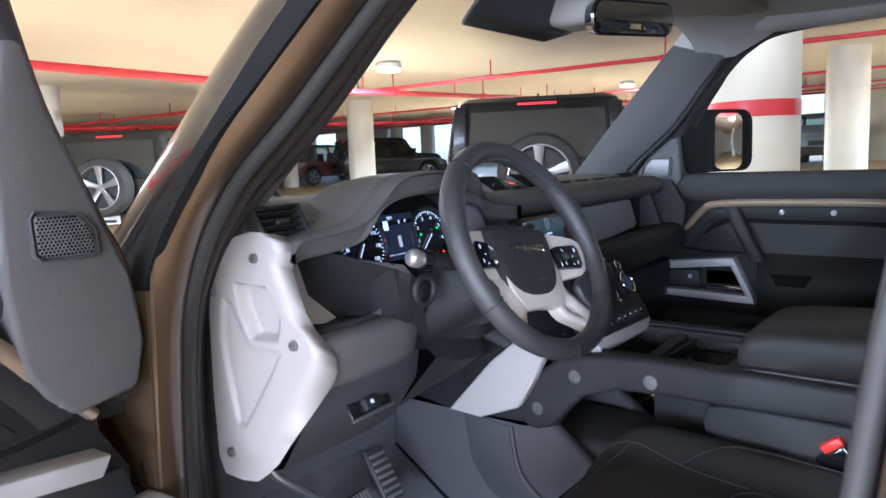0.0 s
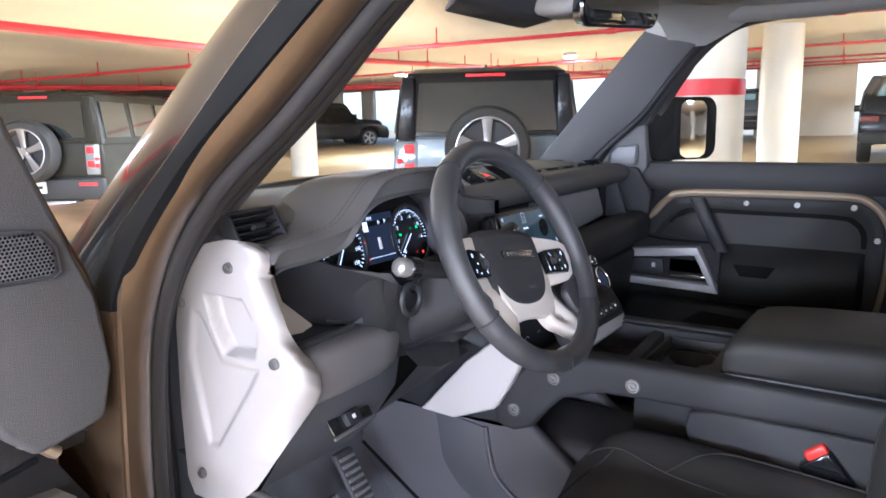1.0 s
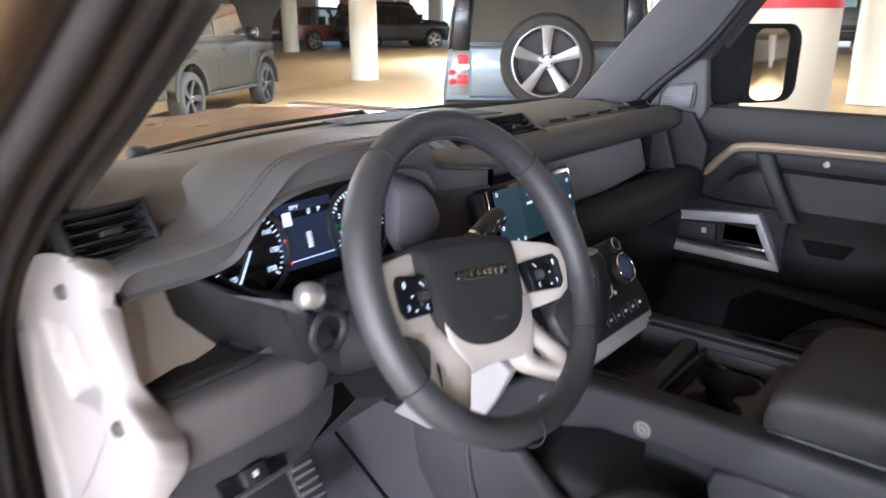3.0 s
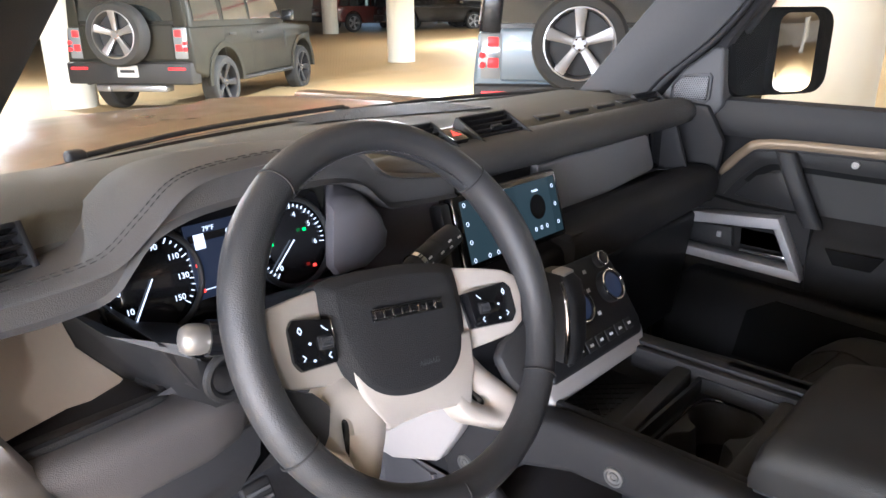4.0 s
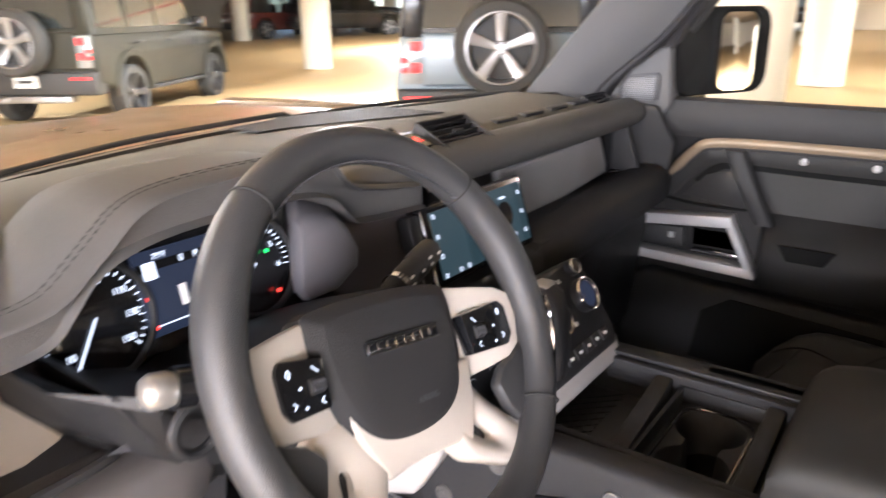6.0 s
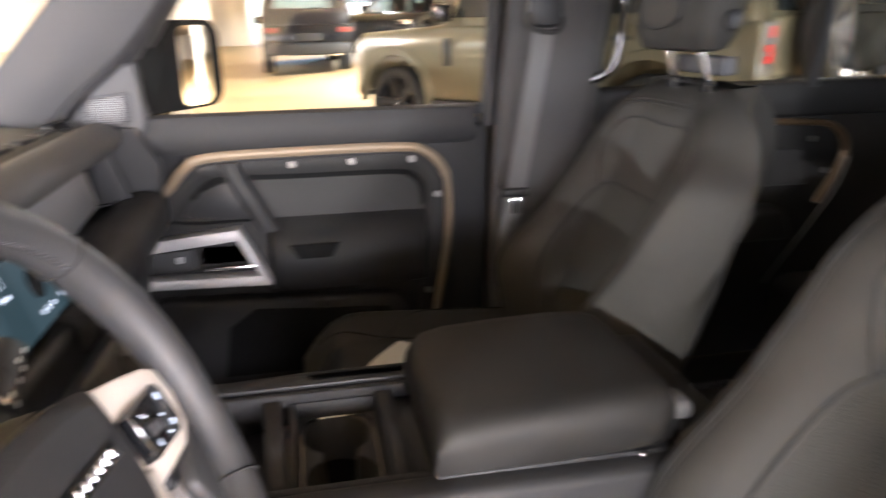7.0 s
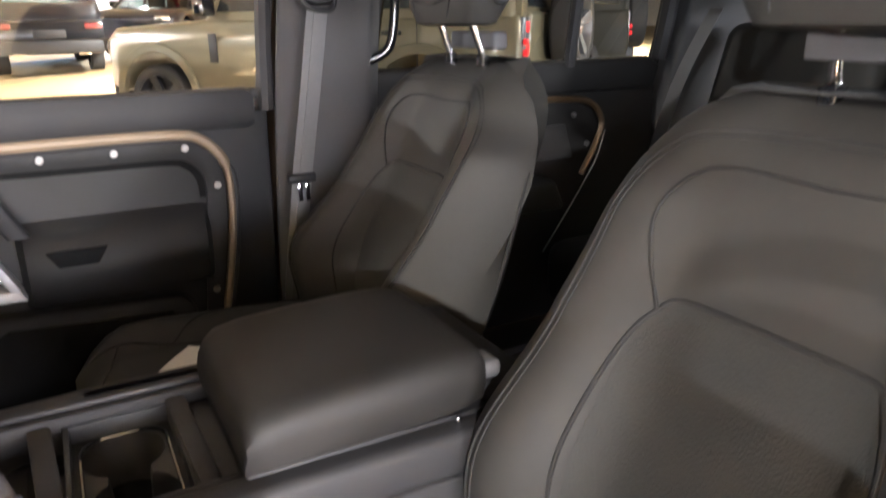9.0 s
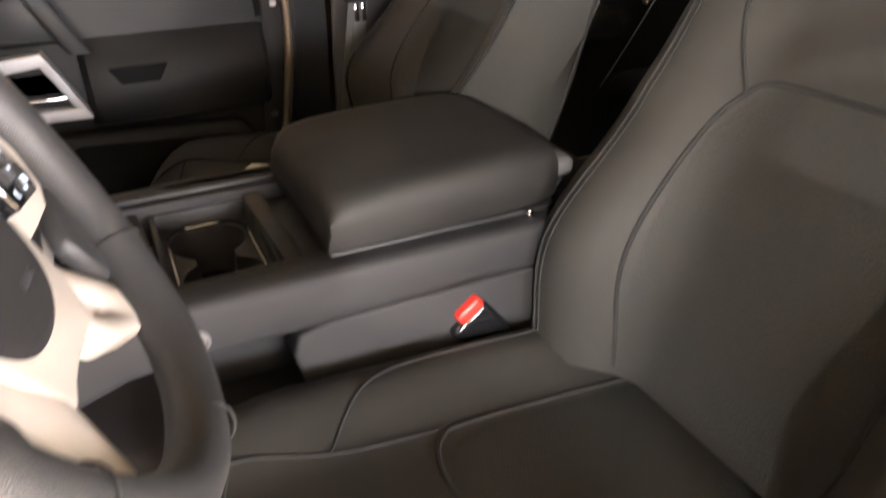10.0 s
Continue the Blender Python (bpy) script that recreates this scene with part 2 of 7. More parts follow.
def spline(pts, n=8, closed=False):
    """Points along a smooth curve through pts."""
    P = [Vector(p) for p in pts]
    out, m = [], len(P)
    for i in range(m if closed else m - 1):
        if closed:
            a, b, c, d = P[i - 1], P[i], P[(i + 1) % m], P[(i + 2) % m]
        else:
            a, b, c, d = P[max(i - 1, 0)], P[i], P[i + 1], P[min(i + 2, m - 1)]
        for k in range(n):
            t = k / n
            out.append(0.5 * ((2 * b) + (c - a) * t + (2 * a - 5 * b + 4 * c - d) * t * t + (3 * b - a - 3 * c + d) * t ** 3))
    if not closed:
        out.append(P[-1])
    return out


def tube(pts, r, n=10, closed=False, flat=1.0, up=None):
    """A round or flattened rod along points; r may be a list."""
    P = [Vector(p) for p in pts]
    rows = []
    m = len(P)
    ref = Vector(up) if up else None
    for i, p in enumerate(P):
        if closed:
            d = (P[(i + 1) % m] - P[i - 1]).normalized()
        else:
            d = (P[min(i + 1, m - 1)] - P[max(i - 1, 0)]).normalized()
        if ref is None:
            ref = Vector((0, 0, 1)) if abs(d.z) < 0.9 else Vector((1, 0, 0))
        s = d.cross(ref).normalized()
        u = s.cross(d).normalized()
        if up is None:
            ref = u
        rad = r[i] if isinstance(r, (list, tuple)) else r
        rows.append([p + s * (rad * math.cos(2 * math.pi * k / n)) + u * (rad * flat * math.sin(2 * math.pi * k / n)) for k in range(n)])
    return grid_bm(rows, closed_u=True, closed_v=closed, caps=not closed)


def lathe(profile, n=24, m=None, caps=True):
    """A turned shape: (radius, height) pairs about z."""
    rows = [[(max(r, 1e-4) * math.cos(2 * math.pi * k / n), max(r, 1e-4) * math.sin(2 * math.pi * k / n), h) for k in range(n)] for r, h in profile]
    bm = grid_bm(rows, closed_u=True, caps=caps)
    if m is not None:
        bm.transform(m)
    return bm


def ribbon(a, b, thick, n=6, bulge=0.0, smooth=True):
    """A strip between two lines, with thickness behind it; bulge lifts its middle."""
    A = spline(a, n) if smooth else [Vector(p) for p in a]
    B = spline(b, n) if smooth else [Vector(p) for p in b]
    rows = []
    for i, (p, q) in enumerate(zip(A, B)):
        d = (A[min(i + 1, len(A) - 1)] - A[max(i - 1, 0)]).normalized()
        w = q - p
        nn = d.cross(w).normalized()
        row = [p - nn * thick]
        for k in range(7):
            f = k / 6
            row.append(p.lerp(q, f) + nn * (bulge * math.sin(math.pi * f)))
        row.append(q - nn * thick)
        rows.append(row)
    return grid_bm(rows, closed_u=True, caps=True)


def rrect(w, h, r, n=5, cx=0.0, cy=0.0):
    """A rounded rectangle's outline."""
    out = []
    for sx, sy, a0 in ((1, 1, 0), (-1, 1, 90), (-1, -1, 180), (1, -1, 270)):
        for k in range(n + 1):
            a = radians(a0 + 90 * k / n)
            out.append((cx + sx * (w / 2 - r) + r * math.cos(a), cy + sy * (h / 2 - r) + r * math.sin(a)))
    return out


def shrunk(o, k):
    mx, mz = sum(p[0] for p in o) / len(o), sum(p[1] for p in o) / len(o)
    return [(mx + (x - mx) * k, mz + (z - mz) * k) for x, z in o]


def merge(*bms):
    out = bmesh.new()
    for b in bms:
        me = bpy.data.meshes.new("tmp")
        b.to_mesh(me)
        b.free()
        out.from_mesh(me)
        bpy.data.meshes.remove(me)
    return out


def moved(bm, m):
    bm.transform(m)
    return bm


def mirrored(bm):
    bm.transform(Matrix.Diagonal((-1, 1, 1, 1)))
    bmesh.ops.reverse_faces(bm, faces=bm.faces)
    return bm


def mesh_of(name, bm, material, angle=38):
    me = bpy.data.meshes.new(name)
    for f in bm.faces:
        f.smooth = True
    bm.to_mesh(me)
    bm.free()
    me.materials.append(material)
    me.set_sharp_from_angle(angle=radians(angle))
    return me


def part(name, bm, material, parent=None, label="", angle=38):
    ob = new(name, mesh_of(name, bm, material, angle))
    if parent is not None:
        ob.parent = parent
    if label:
        ob["label"] = label
    return ob


def thing(name, label, category, group="", kind="", at=None):
    ob = new(name)
    ob.empty_display_size = 0.05
    if at is not None:
        ob.matrix_world = at
    return tagged(ob, label, category, group, kind)


def solid(name, bm, material, label, category="", kind="structure", group="", angle=38):
    ob = part(name, bm, material, None, "", angle)
    return tagged(ob, label, category, group, kind)


def bolt(name, parent, at, axis, r=0.008, mt=None):
    """A round capped screw with a recessed hexagon, facing axis."""
    q = Vector(axis).to_track_quat("Z", "Y").to_matrix().to_4x4()
    m = Matrix.Translation(at) @ q
    p = part(name, lathe([(r, -0.004), (r, 0.0015), (r * 0.93, 0.0032), (r * 0.76, 0.0034), (r * 0.68, 0.0012), (r * 0.52, 0.0012), (r * 0.46, 0.0028), (r * 0.30, 0.0028), (r * 0.24, 0.0006), (0.0, 0.0006)], 20, m), mt or M_BOLT, parent)
    return p


def writing(parent, text, m, size, material, name="marking"):
    cu = bpy.data.curves.new("tmp", "FONT")
    cu.body, cu.size, cu.align_x, cu.align_y = text, size, "CENTER", "CENTER"
    cu.extrude = 0.0002
    ob = bpy.data.objects.new("tmp", cu)
    scene.collection.objects.link(ob)
    bpy.context.view_layer.update()
    me = bpy.data.meshes.new_from_object(ob.evaluated_get(bpy.context.evaluated_depsgraph_get()))
    bpy.data.objects.remove(ob)
    me.materials.clear()
    me.materials.append(material)
    me.transform(m)
    me.name = name
    o = new(name, me)
    o.parent = parent
    return o

# ---------------------------------------------------------------- the parking deck
def rise(x, y=6.0):
    """The deck climbs gently to the east, and swells a little towards the south-east."""
    swell = min(1.0, max(0.0, (x - 2.5) / 2.5)) * min(1.0, max(0.0, (2.0 - y) / 3.0))
    return 0.034 * min(max(0.0, x - 6.0), 22.0) + 0.17 * swell


def sheet(z0, thick, x1):
    """A slab that follows the deck's slope."""
    xs = [-60, 6, 28, x1] if x1 > 28.5 else [-60, 6, x1]
    return bevelled(grid_bm([[(x, -80, z0 + rise(x)), (x, 90, z0 + rise(x)), (x, 90, z0 + thick + rise(x)), (x, -80, z0 + thick + rise(x))] for x in xs], closed_u=True, caps=True), 0)


def ground(x1):
    """One sheet of floor over the deck, with its slopes, and a skirt below it."""
    xs, ys = [-60, 2.5, 5.0, 6, 28, x1], [-80, -1.0, 2.0, 90]
    bm = grid_bm([[(x, y, rise(x, y)) for y in ys] for x in xs])
    low = [bm.verts.new((x, y, -0.4)) for x, y in ((-60, -80), (x1, -80), (x1, 90), (-60, 90))]
    bm.faces.new(low)
    return bm


solid("floor", ground(400), M_FLOOR, "worn tan concrete parking deck floor", "floor")
solid("ceiling", sheet(CEIL, 0.3, 28), M_CEIL, "flat cream painted concrete ceiling", "ceiling")

GRID_A = radians(5.0)


def deck(u, v):
    """Column grid: u across, v along, from the column beside the passenger mirror."""
    return (4.45 + u * math.cos(GRID_A) - v * math.sin(GRID_A), 2.1 + u * math.sin(GRID_A) + v * math.cos(GRID_A))


def column(x, y, band=False):
    c = thing("column", "round cream painted concrete column" + (" with a red band" if band else " on the deck floor"), "column", "deck columns", at=pose(x, y, rise(x, y)))
    part("shaft", lathe([(0.34, 0.0), (0.34, 0.02), (0.335, 0.03), (0.335, CEIL - 0.005)], 40), M_COLUMN, c)
    if band:
        part("painted_band", lathe([(0.337, 1.55), (0.3385, 1.551), (0.3385, 1.669), (0.337, 1.67)], 40, None, False), M_BAND, c, "red painted band")
    return c


column(4.45, 2.1, True)
for _u, _v in ((8.2, 0), (16.4, 0.8), (22.6, 1.5), (0, 10.6), (8.2, 10.9), (16.4, 11), (23.5, 11), (0, -11), (8.2, -11), (16.4, -11), (23.5, -11), (0, 22), (8.2, 22), (16.4, 22), (24.2, 22), (-8.2, 11), (-8.2, 22), (-8.2, 0), (-5.4, -12.6), (-8.2, -22), (0, -22)):
    column(*deck(_u, _v))


def outer_wall(name, a, b):
    """A parapet, a lintel and piers round the deck; daylight shows between them."""
    w = thing(name, "cream painted parapet wall with open daylight bays", "wall", kind="structure")
    A, B = Vector((*a, 0)), Vector((*b, 0))
    d = (B - A).normalized()
    n = Vector((-d.y, d.x, 0)) * 0.15
    L = (B - A).length

    def slab(nm, s0, s1, z0, z1):
        P = [A + d * s0 - n, A + d * s1 - n, A + d * s1 + n, A + d * s0 + n]
        part(nm, prism([(p.x, p.y) for p in P], z0, z1, "z", 0.01), M_WALLP, w)
    slab("parapet", 0, L, 0.0, 0.95)
    slab("lintel", 0, L, 2.2, CEIL - 0.004)
    k = int(L // 6)
    for i in range(k + 1):
        s = i * L / k
        slab("pier", max(0, s - 0.45), min(L, s + 0.45), 0.953, 2.197)
    return w


outer_wall("wall_north", (27, 44.5), (-30, 40))
outer_wall("wall_west", (-9.2, 40), (-9.2, -29.5))
we = thing("wall_east", "cream painted end wall with tall open bays", "wall", kind="structure")
for _a, _b in ((-60, -4.3), (2.8, 5.0), (7.3, 11.5), (13.5, 17.0), (19.0, 22.3), (24.6, 25.4), (27.8, 32.0), (34.0, 60.0)):
    part("pier", box(27.7, 27.95, _a, _b, rise(28) - 0.05, rise(28) + CEIL - 0.012, 0.01), M_WALLP, we)
part("lintel", box(27.72, 27.93, -60, 60, rise(28) + 2.45, rise(28) + CEIL - 0.016, 0.01), M_WALLP, we)
solid("wall_far_south", box(-9.4, 27, -30.3, -30, -0.1, CEIL + 0.9, 0), M_WALLP, "plain cream painted wall", "wall")


def pipe_run(pts, r, label="red painted sprinkler pipe under the ceiling", hangers=True):
    p = thing("sprinkler_pipe", label, "pipe", "sprinkler pipes")
    if pts[-1][0] > 6.5:
        (xa, ya, za), (xb, yb, zb) = pts
        f = min(1, max(0, (6 - xa) / (xb - xa)))
        pts = [(xa, ya, za + rise(xa)), (xa + f * (xb - xa), ya + f * (yb - ya), za + rise(6)), (xb, yb, zb + rise(xb))] if 0 < f < 1 else [(xa, ya, za + rise(xa)), (xb, yb, zb + rise(xb))]
    part("run", tube(pts, r, 10), M_PIPE_RED, p)
    a, b = Vector(pts[-2]), Vector(pts[-1])
    if hangers:
        n = max(2, int((b - a).length / 2.6))
        for i in range(n):
            q = a.lerp(b, (i + 0.5) / n)
            part("hanger", tube([q, (q.x, q.y, CEIL + rise(q.x))], 0.012, 6), M_PIPE_RED, p)
            part("coupling", tube([q - (b - a).normalized() * 0.06, q + (b - a).normalized() * 0.06], r * 1.35, 10), M_PIPE_RED, p)
    return p


for _v, _z, _r in ((6.2, 2.42, 0.045), (6.9, 2.50, 0.03), (15.5, 2.42, 0.045), (18.2, 2.48, 0.03), (-5.2, 2.45, 0.04), (-8.5, 2.45, 0.04)):
    _a, _b = deck(-12, _v), deck(22.5, _v)
    pipe_run([(*_a, _z), (*_b, _z)], _r)
for _u, _z in ((3.6, 2.55), (11.5, 2.55), (17.0, 2.5), (20.5, 2.5), (22.0, 2.45)):
    _a, _b = deck(_u, -18), deck(_u, 32)
    pipe_run([(*_a, _z), (*_b, _z)], 0.03)


def ceiling_lamp(x, y):
    l = thing("ceiling_lamp", "round glowing ceiling lamp, real or added as fill", "lamp", "deck lamps", at=pose(x, y, rise(x)))
    part("housing", lathe([(0.10, CEIL), (0.17, CEIL - 0.02), (0.19, CEIL - 0.09), (0.17, CEIL - 0.10), (0.0, CEIL - 0.10)], 24), M_PWHITE, l)
    part("diffuser", lathe([(0.165, CEIL - 0.10), (0.16, CEIL - 0.125), (0.10, CEIL - 0.14), (0.0, CEIL - 0.145)], 24), M_LAMPGLOW, l, "glowing warm diffuser")


# The added fill lamps get the same fixture as the known ones.
for _x, _y in LAMP_SPOTS:
    ceiling_lamp(_x, _y)


# ---------------------------------------------------------------- parked vehicles
def road_wheel(parent, x, y, z, r=0.40, w=0.25, face=1, alloy=None, spokes=5, name="wheel", axis="x"):
    """Tyre, rim and spokes; face is the side that shows."""
    base = Matrix.Translation((x, y, z)) @ (pose(0, 0, 0, 0, 90 * face, 0) if axis == "x" else pose(0, 0, 0, 90, 0, 0))
    ty = part(name, lathe([(r * 0.66, -w / 2), (r * 0.9, -w / 2), (r * 0.985, -w * 0.38), (r, -w * 0.2), (r, w * 0.2), (r * 0.985, w * 0.38), (r * 0.92, w / 2), (r * 0.76, w / 2), (r * 0.735, w * 0.46), (r * 0.69, w * 0.2), (r * 0.67, -w * 0.3)], 40, base, False), M_TYRE, parent)
    al = alloy or M_ALLOY
    part("rim", lathe([(r * 0.735, w * 0.42), (r * 0.74, w * 0.48), (r * 0.705, w * 0.49), (r * 0.675, w * 0.30), (r * 0.66, -w * 0.2)], 40, base, False), al, ty)
    part("hub", lathe([(r * 0.17, w * 0.05), (r * 0.17, w * 0.27), (r * 0.13, w * 0.33), (0.0, w * 0.33)], 20, base), al, ty)
    part("brake_disc", lathe([(r * 0.65, -w * 0.1), (r * 0.65, 0.0), (0.0, 0.0)], 30, base), M_HARD, ty)
    for i in range(spokes):
        a = 2 * math.pi * i / spokes + math.pi / 2
        rows = []
        for q, hw, lift in ((0.08, 0.075, 0.30), (0.22, 0.080, 0.30), (0.45, 0.100, 0.36), (0.66, 0.125, 0.43), (0.705, 0.13, 0.44)):
            rows.append([(r * q, -r * hw, w * (lift - 0.20)), (r * q, -r * hw, w * (lift - 0.02)), (r * q, -r * hw * 0.6, w * lift), (r * q, r * hw * 0.6, w * lift), (r * q, r * hw, w * (lift - 0.02)), (r * q, r * hw, w * (lift - 0.20))])
        part("spoke", moved(grid_bm(rows, closed_u=True, caps=True), base @ pose(0, 0, 0, 0, 0, math.degrees(a))), al, ty)
        b = a + math.pi / spokes
        part("wheel_nut", lathe([(r * 0.03, w * 0.25), (r * 0.03, w * 0.35), (r * 0.02, w * 0.37), (0.0, w * 0.37)], 8, base @ Matrix.Translation((r * 0.115 * math.cos(b), r * 0.115 * math.sin(b), 0))), M_CHROME, ty)
    return ty


def four_by_four(m, paint, label, dark_wheels=False, spare=True, length=4.75, name="parked_suv", pickup=False, glass=None, cabin=None):
    """A square-built off-road car; its rear axle stands at the origin, its nose towards +y."""
    gl = glass or M_VGLASS
    c = thing(name, label, "car", at=m)
    rear, wb = -0.92, 3.02
    nose = rear + length
    al = M_ALLOYD if dark_wheels else M_ALLOY

    # lower body with wheel arches: side outline (y, z)
    side = [(rear + 0.02, 0.62), (rear, 0.80), (rear + 0.02, 1.24), (nose - 1.45, 1.24), (nose - 1.30, 1.22), (nose - 0.25, 1.16), (nose - 0.06, 1.08), (nose, 0.9), (nose, 0.55), (wb + 0.50, 0.50)]
    side += [(wb + 0.47 * math.cos(radians(a)), 0.45 + 0.47 * math.sin(radians(a))) for a in range(10, 171, 20)]
    side += [(wb - 0.50, 0.45), (0.50, 0.45)]
    side += [(0.47 * math.cos(radians(a)), 0.45 + 0.47 * math.sin(radians(a))) for a in range(10, 171, 20)]
    side += [(-0.50, 0.50)]
    body = prism(side, -0.98, 0.98, "x", 0.05, 3, 40)
    for v in body.verts:
        # the nose narrows in plan, and the flanks lean in towards the waist
        v.co.x *= 1 - 0.20 * max(0.0, (v.co.y - wb - 0.45) / 0.4) ** 1.5 - 0.05 * max(0.0, (v.co.z - 0.95) / 0.3)
    part("body", body, paint, c)
    # cabin
    cab_rear = rear + 0.03 if not pickup else rear + 1.6
    z0 = 1.22
    yb = nose - 1.42
    rows = []
    for z, ins, f0, f1 in ((z0, 0.03, 0.0, 0.0), (1.45, 0.06, 0.02, -0.16), (1.80, 0.13, 0.05, -0.40), (1.90, 0.16, 0.08, -0.50), (1.95, 0.24, 0.18, -0.66), (1.965, 0.42, 0.45, -0.95)):
        w = 0.98 - ins
        ring = [(p[0], p[1], z) for p in rrect(2 * w, (yb + f1) - (cab_rear + f0), 0.13, 4, 0, ((yb + f1) + (cab_rear + f0)) / 2)]
        rows.append(ring)
    part("cabin", grid_bm(rows, closed_u=True, caps=True), cabin or paint, c)

    def pane(nm, pts, n):
        P = [Vector(p) for p in pts]
        nn = Vector(n).normalized() * 0.012
        a = [p + nn for p in P]
        b = [p - nn for p in P]
        bm = bmesh.new()
        va, vb = [bm.verts.new(p) for p in a], [bm.verts.new(p) for p in b]
        bm.faces.new(va)
        bm.faces.new(vb[::-1])
        for i in range(len(P)):
            k = (i + 1) % len(P)
            bm.faces.new((va[i], vb[i], vb[k], va[k]))
        bmesh.ops.recalc_face_normals(bm, faces=bm.faces)
        return part(nm, bevelled(bm, 0.006, 1), gl, c)
    cr = cab_rear
    pane("rear_window", [(-0.72, cr + 0.005, 1.30), (0.72, cr + 0.005, 1.30), (0.68, cr + 0.055, 1.80), (-0.68, cr + 0.055, 1.80)], (0, -1, 0.1))
    pane("windscreen", [(-0.80, yb - 0.03, 1.30), (0.80, yb - 0.03, 1.30), (0.72, yb - 0.42, 1.82), (-0.72, yb - 0.42, 1.82)], (0, 0.8, 0.5))
    for s in (-1, 1):
        spans = [(cr + 0.12, cr + 0.85), (cr + 0.98, cr + 1.78), (cr + 1.86, yb - 0.22)] if not pickup else [(cr + 0.1, yb - 0.2)]
        for i, (p, q) in enumerate(spans):
            t = 0.0 if i < len(spans) - 1 else -0.22
            pane("side_window", [(s * 0.945, p, 1.30), (s * 0.945, q, 1.30), (s * 0.868, q + t, 1.80), (s * 0.868, p + 0.03, 1.80)], (s, 0, 0.15))
        part("door_mirror", box(s * 0.95, s * 1.16, yb - 0.22, yb - 0.10, 1.26, 1.44, 0.03, 3), M_GLOSS, c)
        part("sill_step", box(s * 0.80, s * 1.0, 0.55, wb - 0.55, 0.40, 0.46, 0.015), M_HARD, c)
        for cy in (0.0, wb):
            arc = [(cy + rr * math.cos(radians(t)), 0.45 + rr * math.sin(radians(t))) for rr, seq in ((0.47, range(-5, 186, 10)), (0.56, range(185, -6, -10))) for t in seq]
            part("arch_trim", prism(arc, s * 0.93, s * 1.0, "x", 0.006, 1), M_HARD if not dark_wheels else paint, c)
        for cy in (0.0, wb):
            road_wheel(c, s * 0.86, cy, 0.40, face=s, alloy=al)
        part("door_handle", box(s * 0.98, s * 1.005, cr + 1.05, cr + 1.25, 1.08, 1.12, 0.01), M_HARD, c)
        if not pickup:
            part("door_handle", box(s * 0.98, s * 1.005, cr + 2.02, cr + 2.22, 1.08, 1.12, 0.01), M_HARD, c)
        part("shut_line", box(s * 0.979, s * 0.9825, cr + 0.90, cr + 0.91, 0.6, 1.235, 0), M_HARD, c)
        part("shut_line", box(s * 0.979, s * 0.9825, cr + 1.82, cr + 1.83, 0.5, 1.235, 0), M_HARD, c)
        part("wing_vent", box(s * 0.975, s * 0.986, wb - 0.82, wb - 0.72, 0.82, 1.10, 0.004), M_HARD, c)
        # rear lamps
        part("corner_sheen", box(s * 0.685, s * 0.905, rear - 0.008, rear + 0.06, 0.80, 1.22, 0.02, 2), M_CORNER_SHEEN, c, "body corner round the lamps, painted pale for its reflections")
        part("corner_panel", prism([(s * 0.72, 1.225), (s * 0.90, 1.225), (s * 0.84, 1.86), (s * 0.72, 1.86)], rear + 0.012, rear + 0.11, "y", 0.015, 2), cabin or paint, c)
        for z in (0.95, 1.14):
            part("tail_lamp", box(s * 0.72, s * 0.845, rear - 0.012, rear + 0.05, z - 0.055, z + 0.055, 0.02, 2), M_TAIL, c, "red square tail lamp")
        for z in (0.93, 1.02):
            part("indicator_lamp", lathe([(0.028, 0), (0.028, 0.03), (0.02, 0.036), (0, 0.036)], 14, Matrix.Translation((s * 0.882, rear - 0.006, z)) @ pose(0, 0, 0, 90, 0, 0)), M_TAIL, c, "small round red lamp")
        part("reflector", box(s * 0.62, s * 0.88, rear - 0.085, rear - 0.05, 0.66, 0.695, 0.006), M_TAIL, c)
        part("head_lamp", lathe([(0.12, 0), (0.12, 0.02), (0.09, 0.03), (0, 0.03)], 20, Matrix.Translation((s * 0.70, nose - 0.01, 0.95)) @ pose(0, 0, 0, -90, 0, 0)), M_CHROME, c)
    # back end
    part("rear_bumper", box(-0.96, 0.96, rear - 0.07, rear + 0.2, 0.46, 0.76, 0.03, 3), M_HARD, c)
    part("bumper_skid", box(-0.55, 0.55, rear - 0.06, rear + 0.15, 0.36, 0.45, 0.02, 2), M_ALLOY, c)
    part("number_plate", box(-0.16, 0.16, rear - 0.085, rear - 0.07, 0.56, 0.72, 0.006), M_PLATE, c, "pale number plate with a plain bar")
    part("plate_bar", box(-0.11, 0.11, rear - 0.089, rear - 0.086, 0.62, 0.66, 0), M_HARD, c)
    part("tail_panel", box(-0.72, 0.72, rear - 0.02, rear + 0.05, 0.78, 1.26, 0.03, 3), paint, c)
    part("front_bumper", box(-0.78, 0.78, nose - 0.10, nose + 0.06, 0.42, 0.72, 0.05, 3), M_HARD, c)
    part("grille_bar", box(-0.55, 0.55, nose - 0.02, nose + 0.015, 0.84, 1.02, 0.02, 2), M_HARD, c)
    part("tow_hook", box(-0.42, -0.30, rear - 0.10, rear - 0.05, 0.36, 0.44, 0.015), M_BOLT, c)
    if spare:
        part("spare_carrier", box(-0.16, 0.20, rear - 0.12, rear + 0.02, 0.98, 1.28, 0.02), M_HARD, c)
        road_wheel(c, 0.02, rear - 0.20, 1.135, r=0.425, w=0.25, axis="y", alloy=M_ALLOY, name="spare_wheel")
        part("high_lamp", box(-0.2, 0.2, cr + 0.05, cr + 0.09, 1.855, 1.88, 0.005), M_TAIL, c)
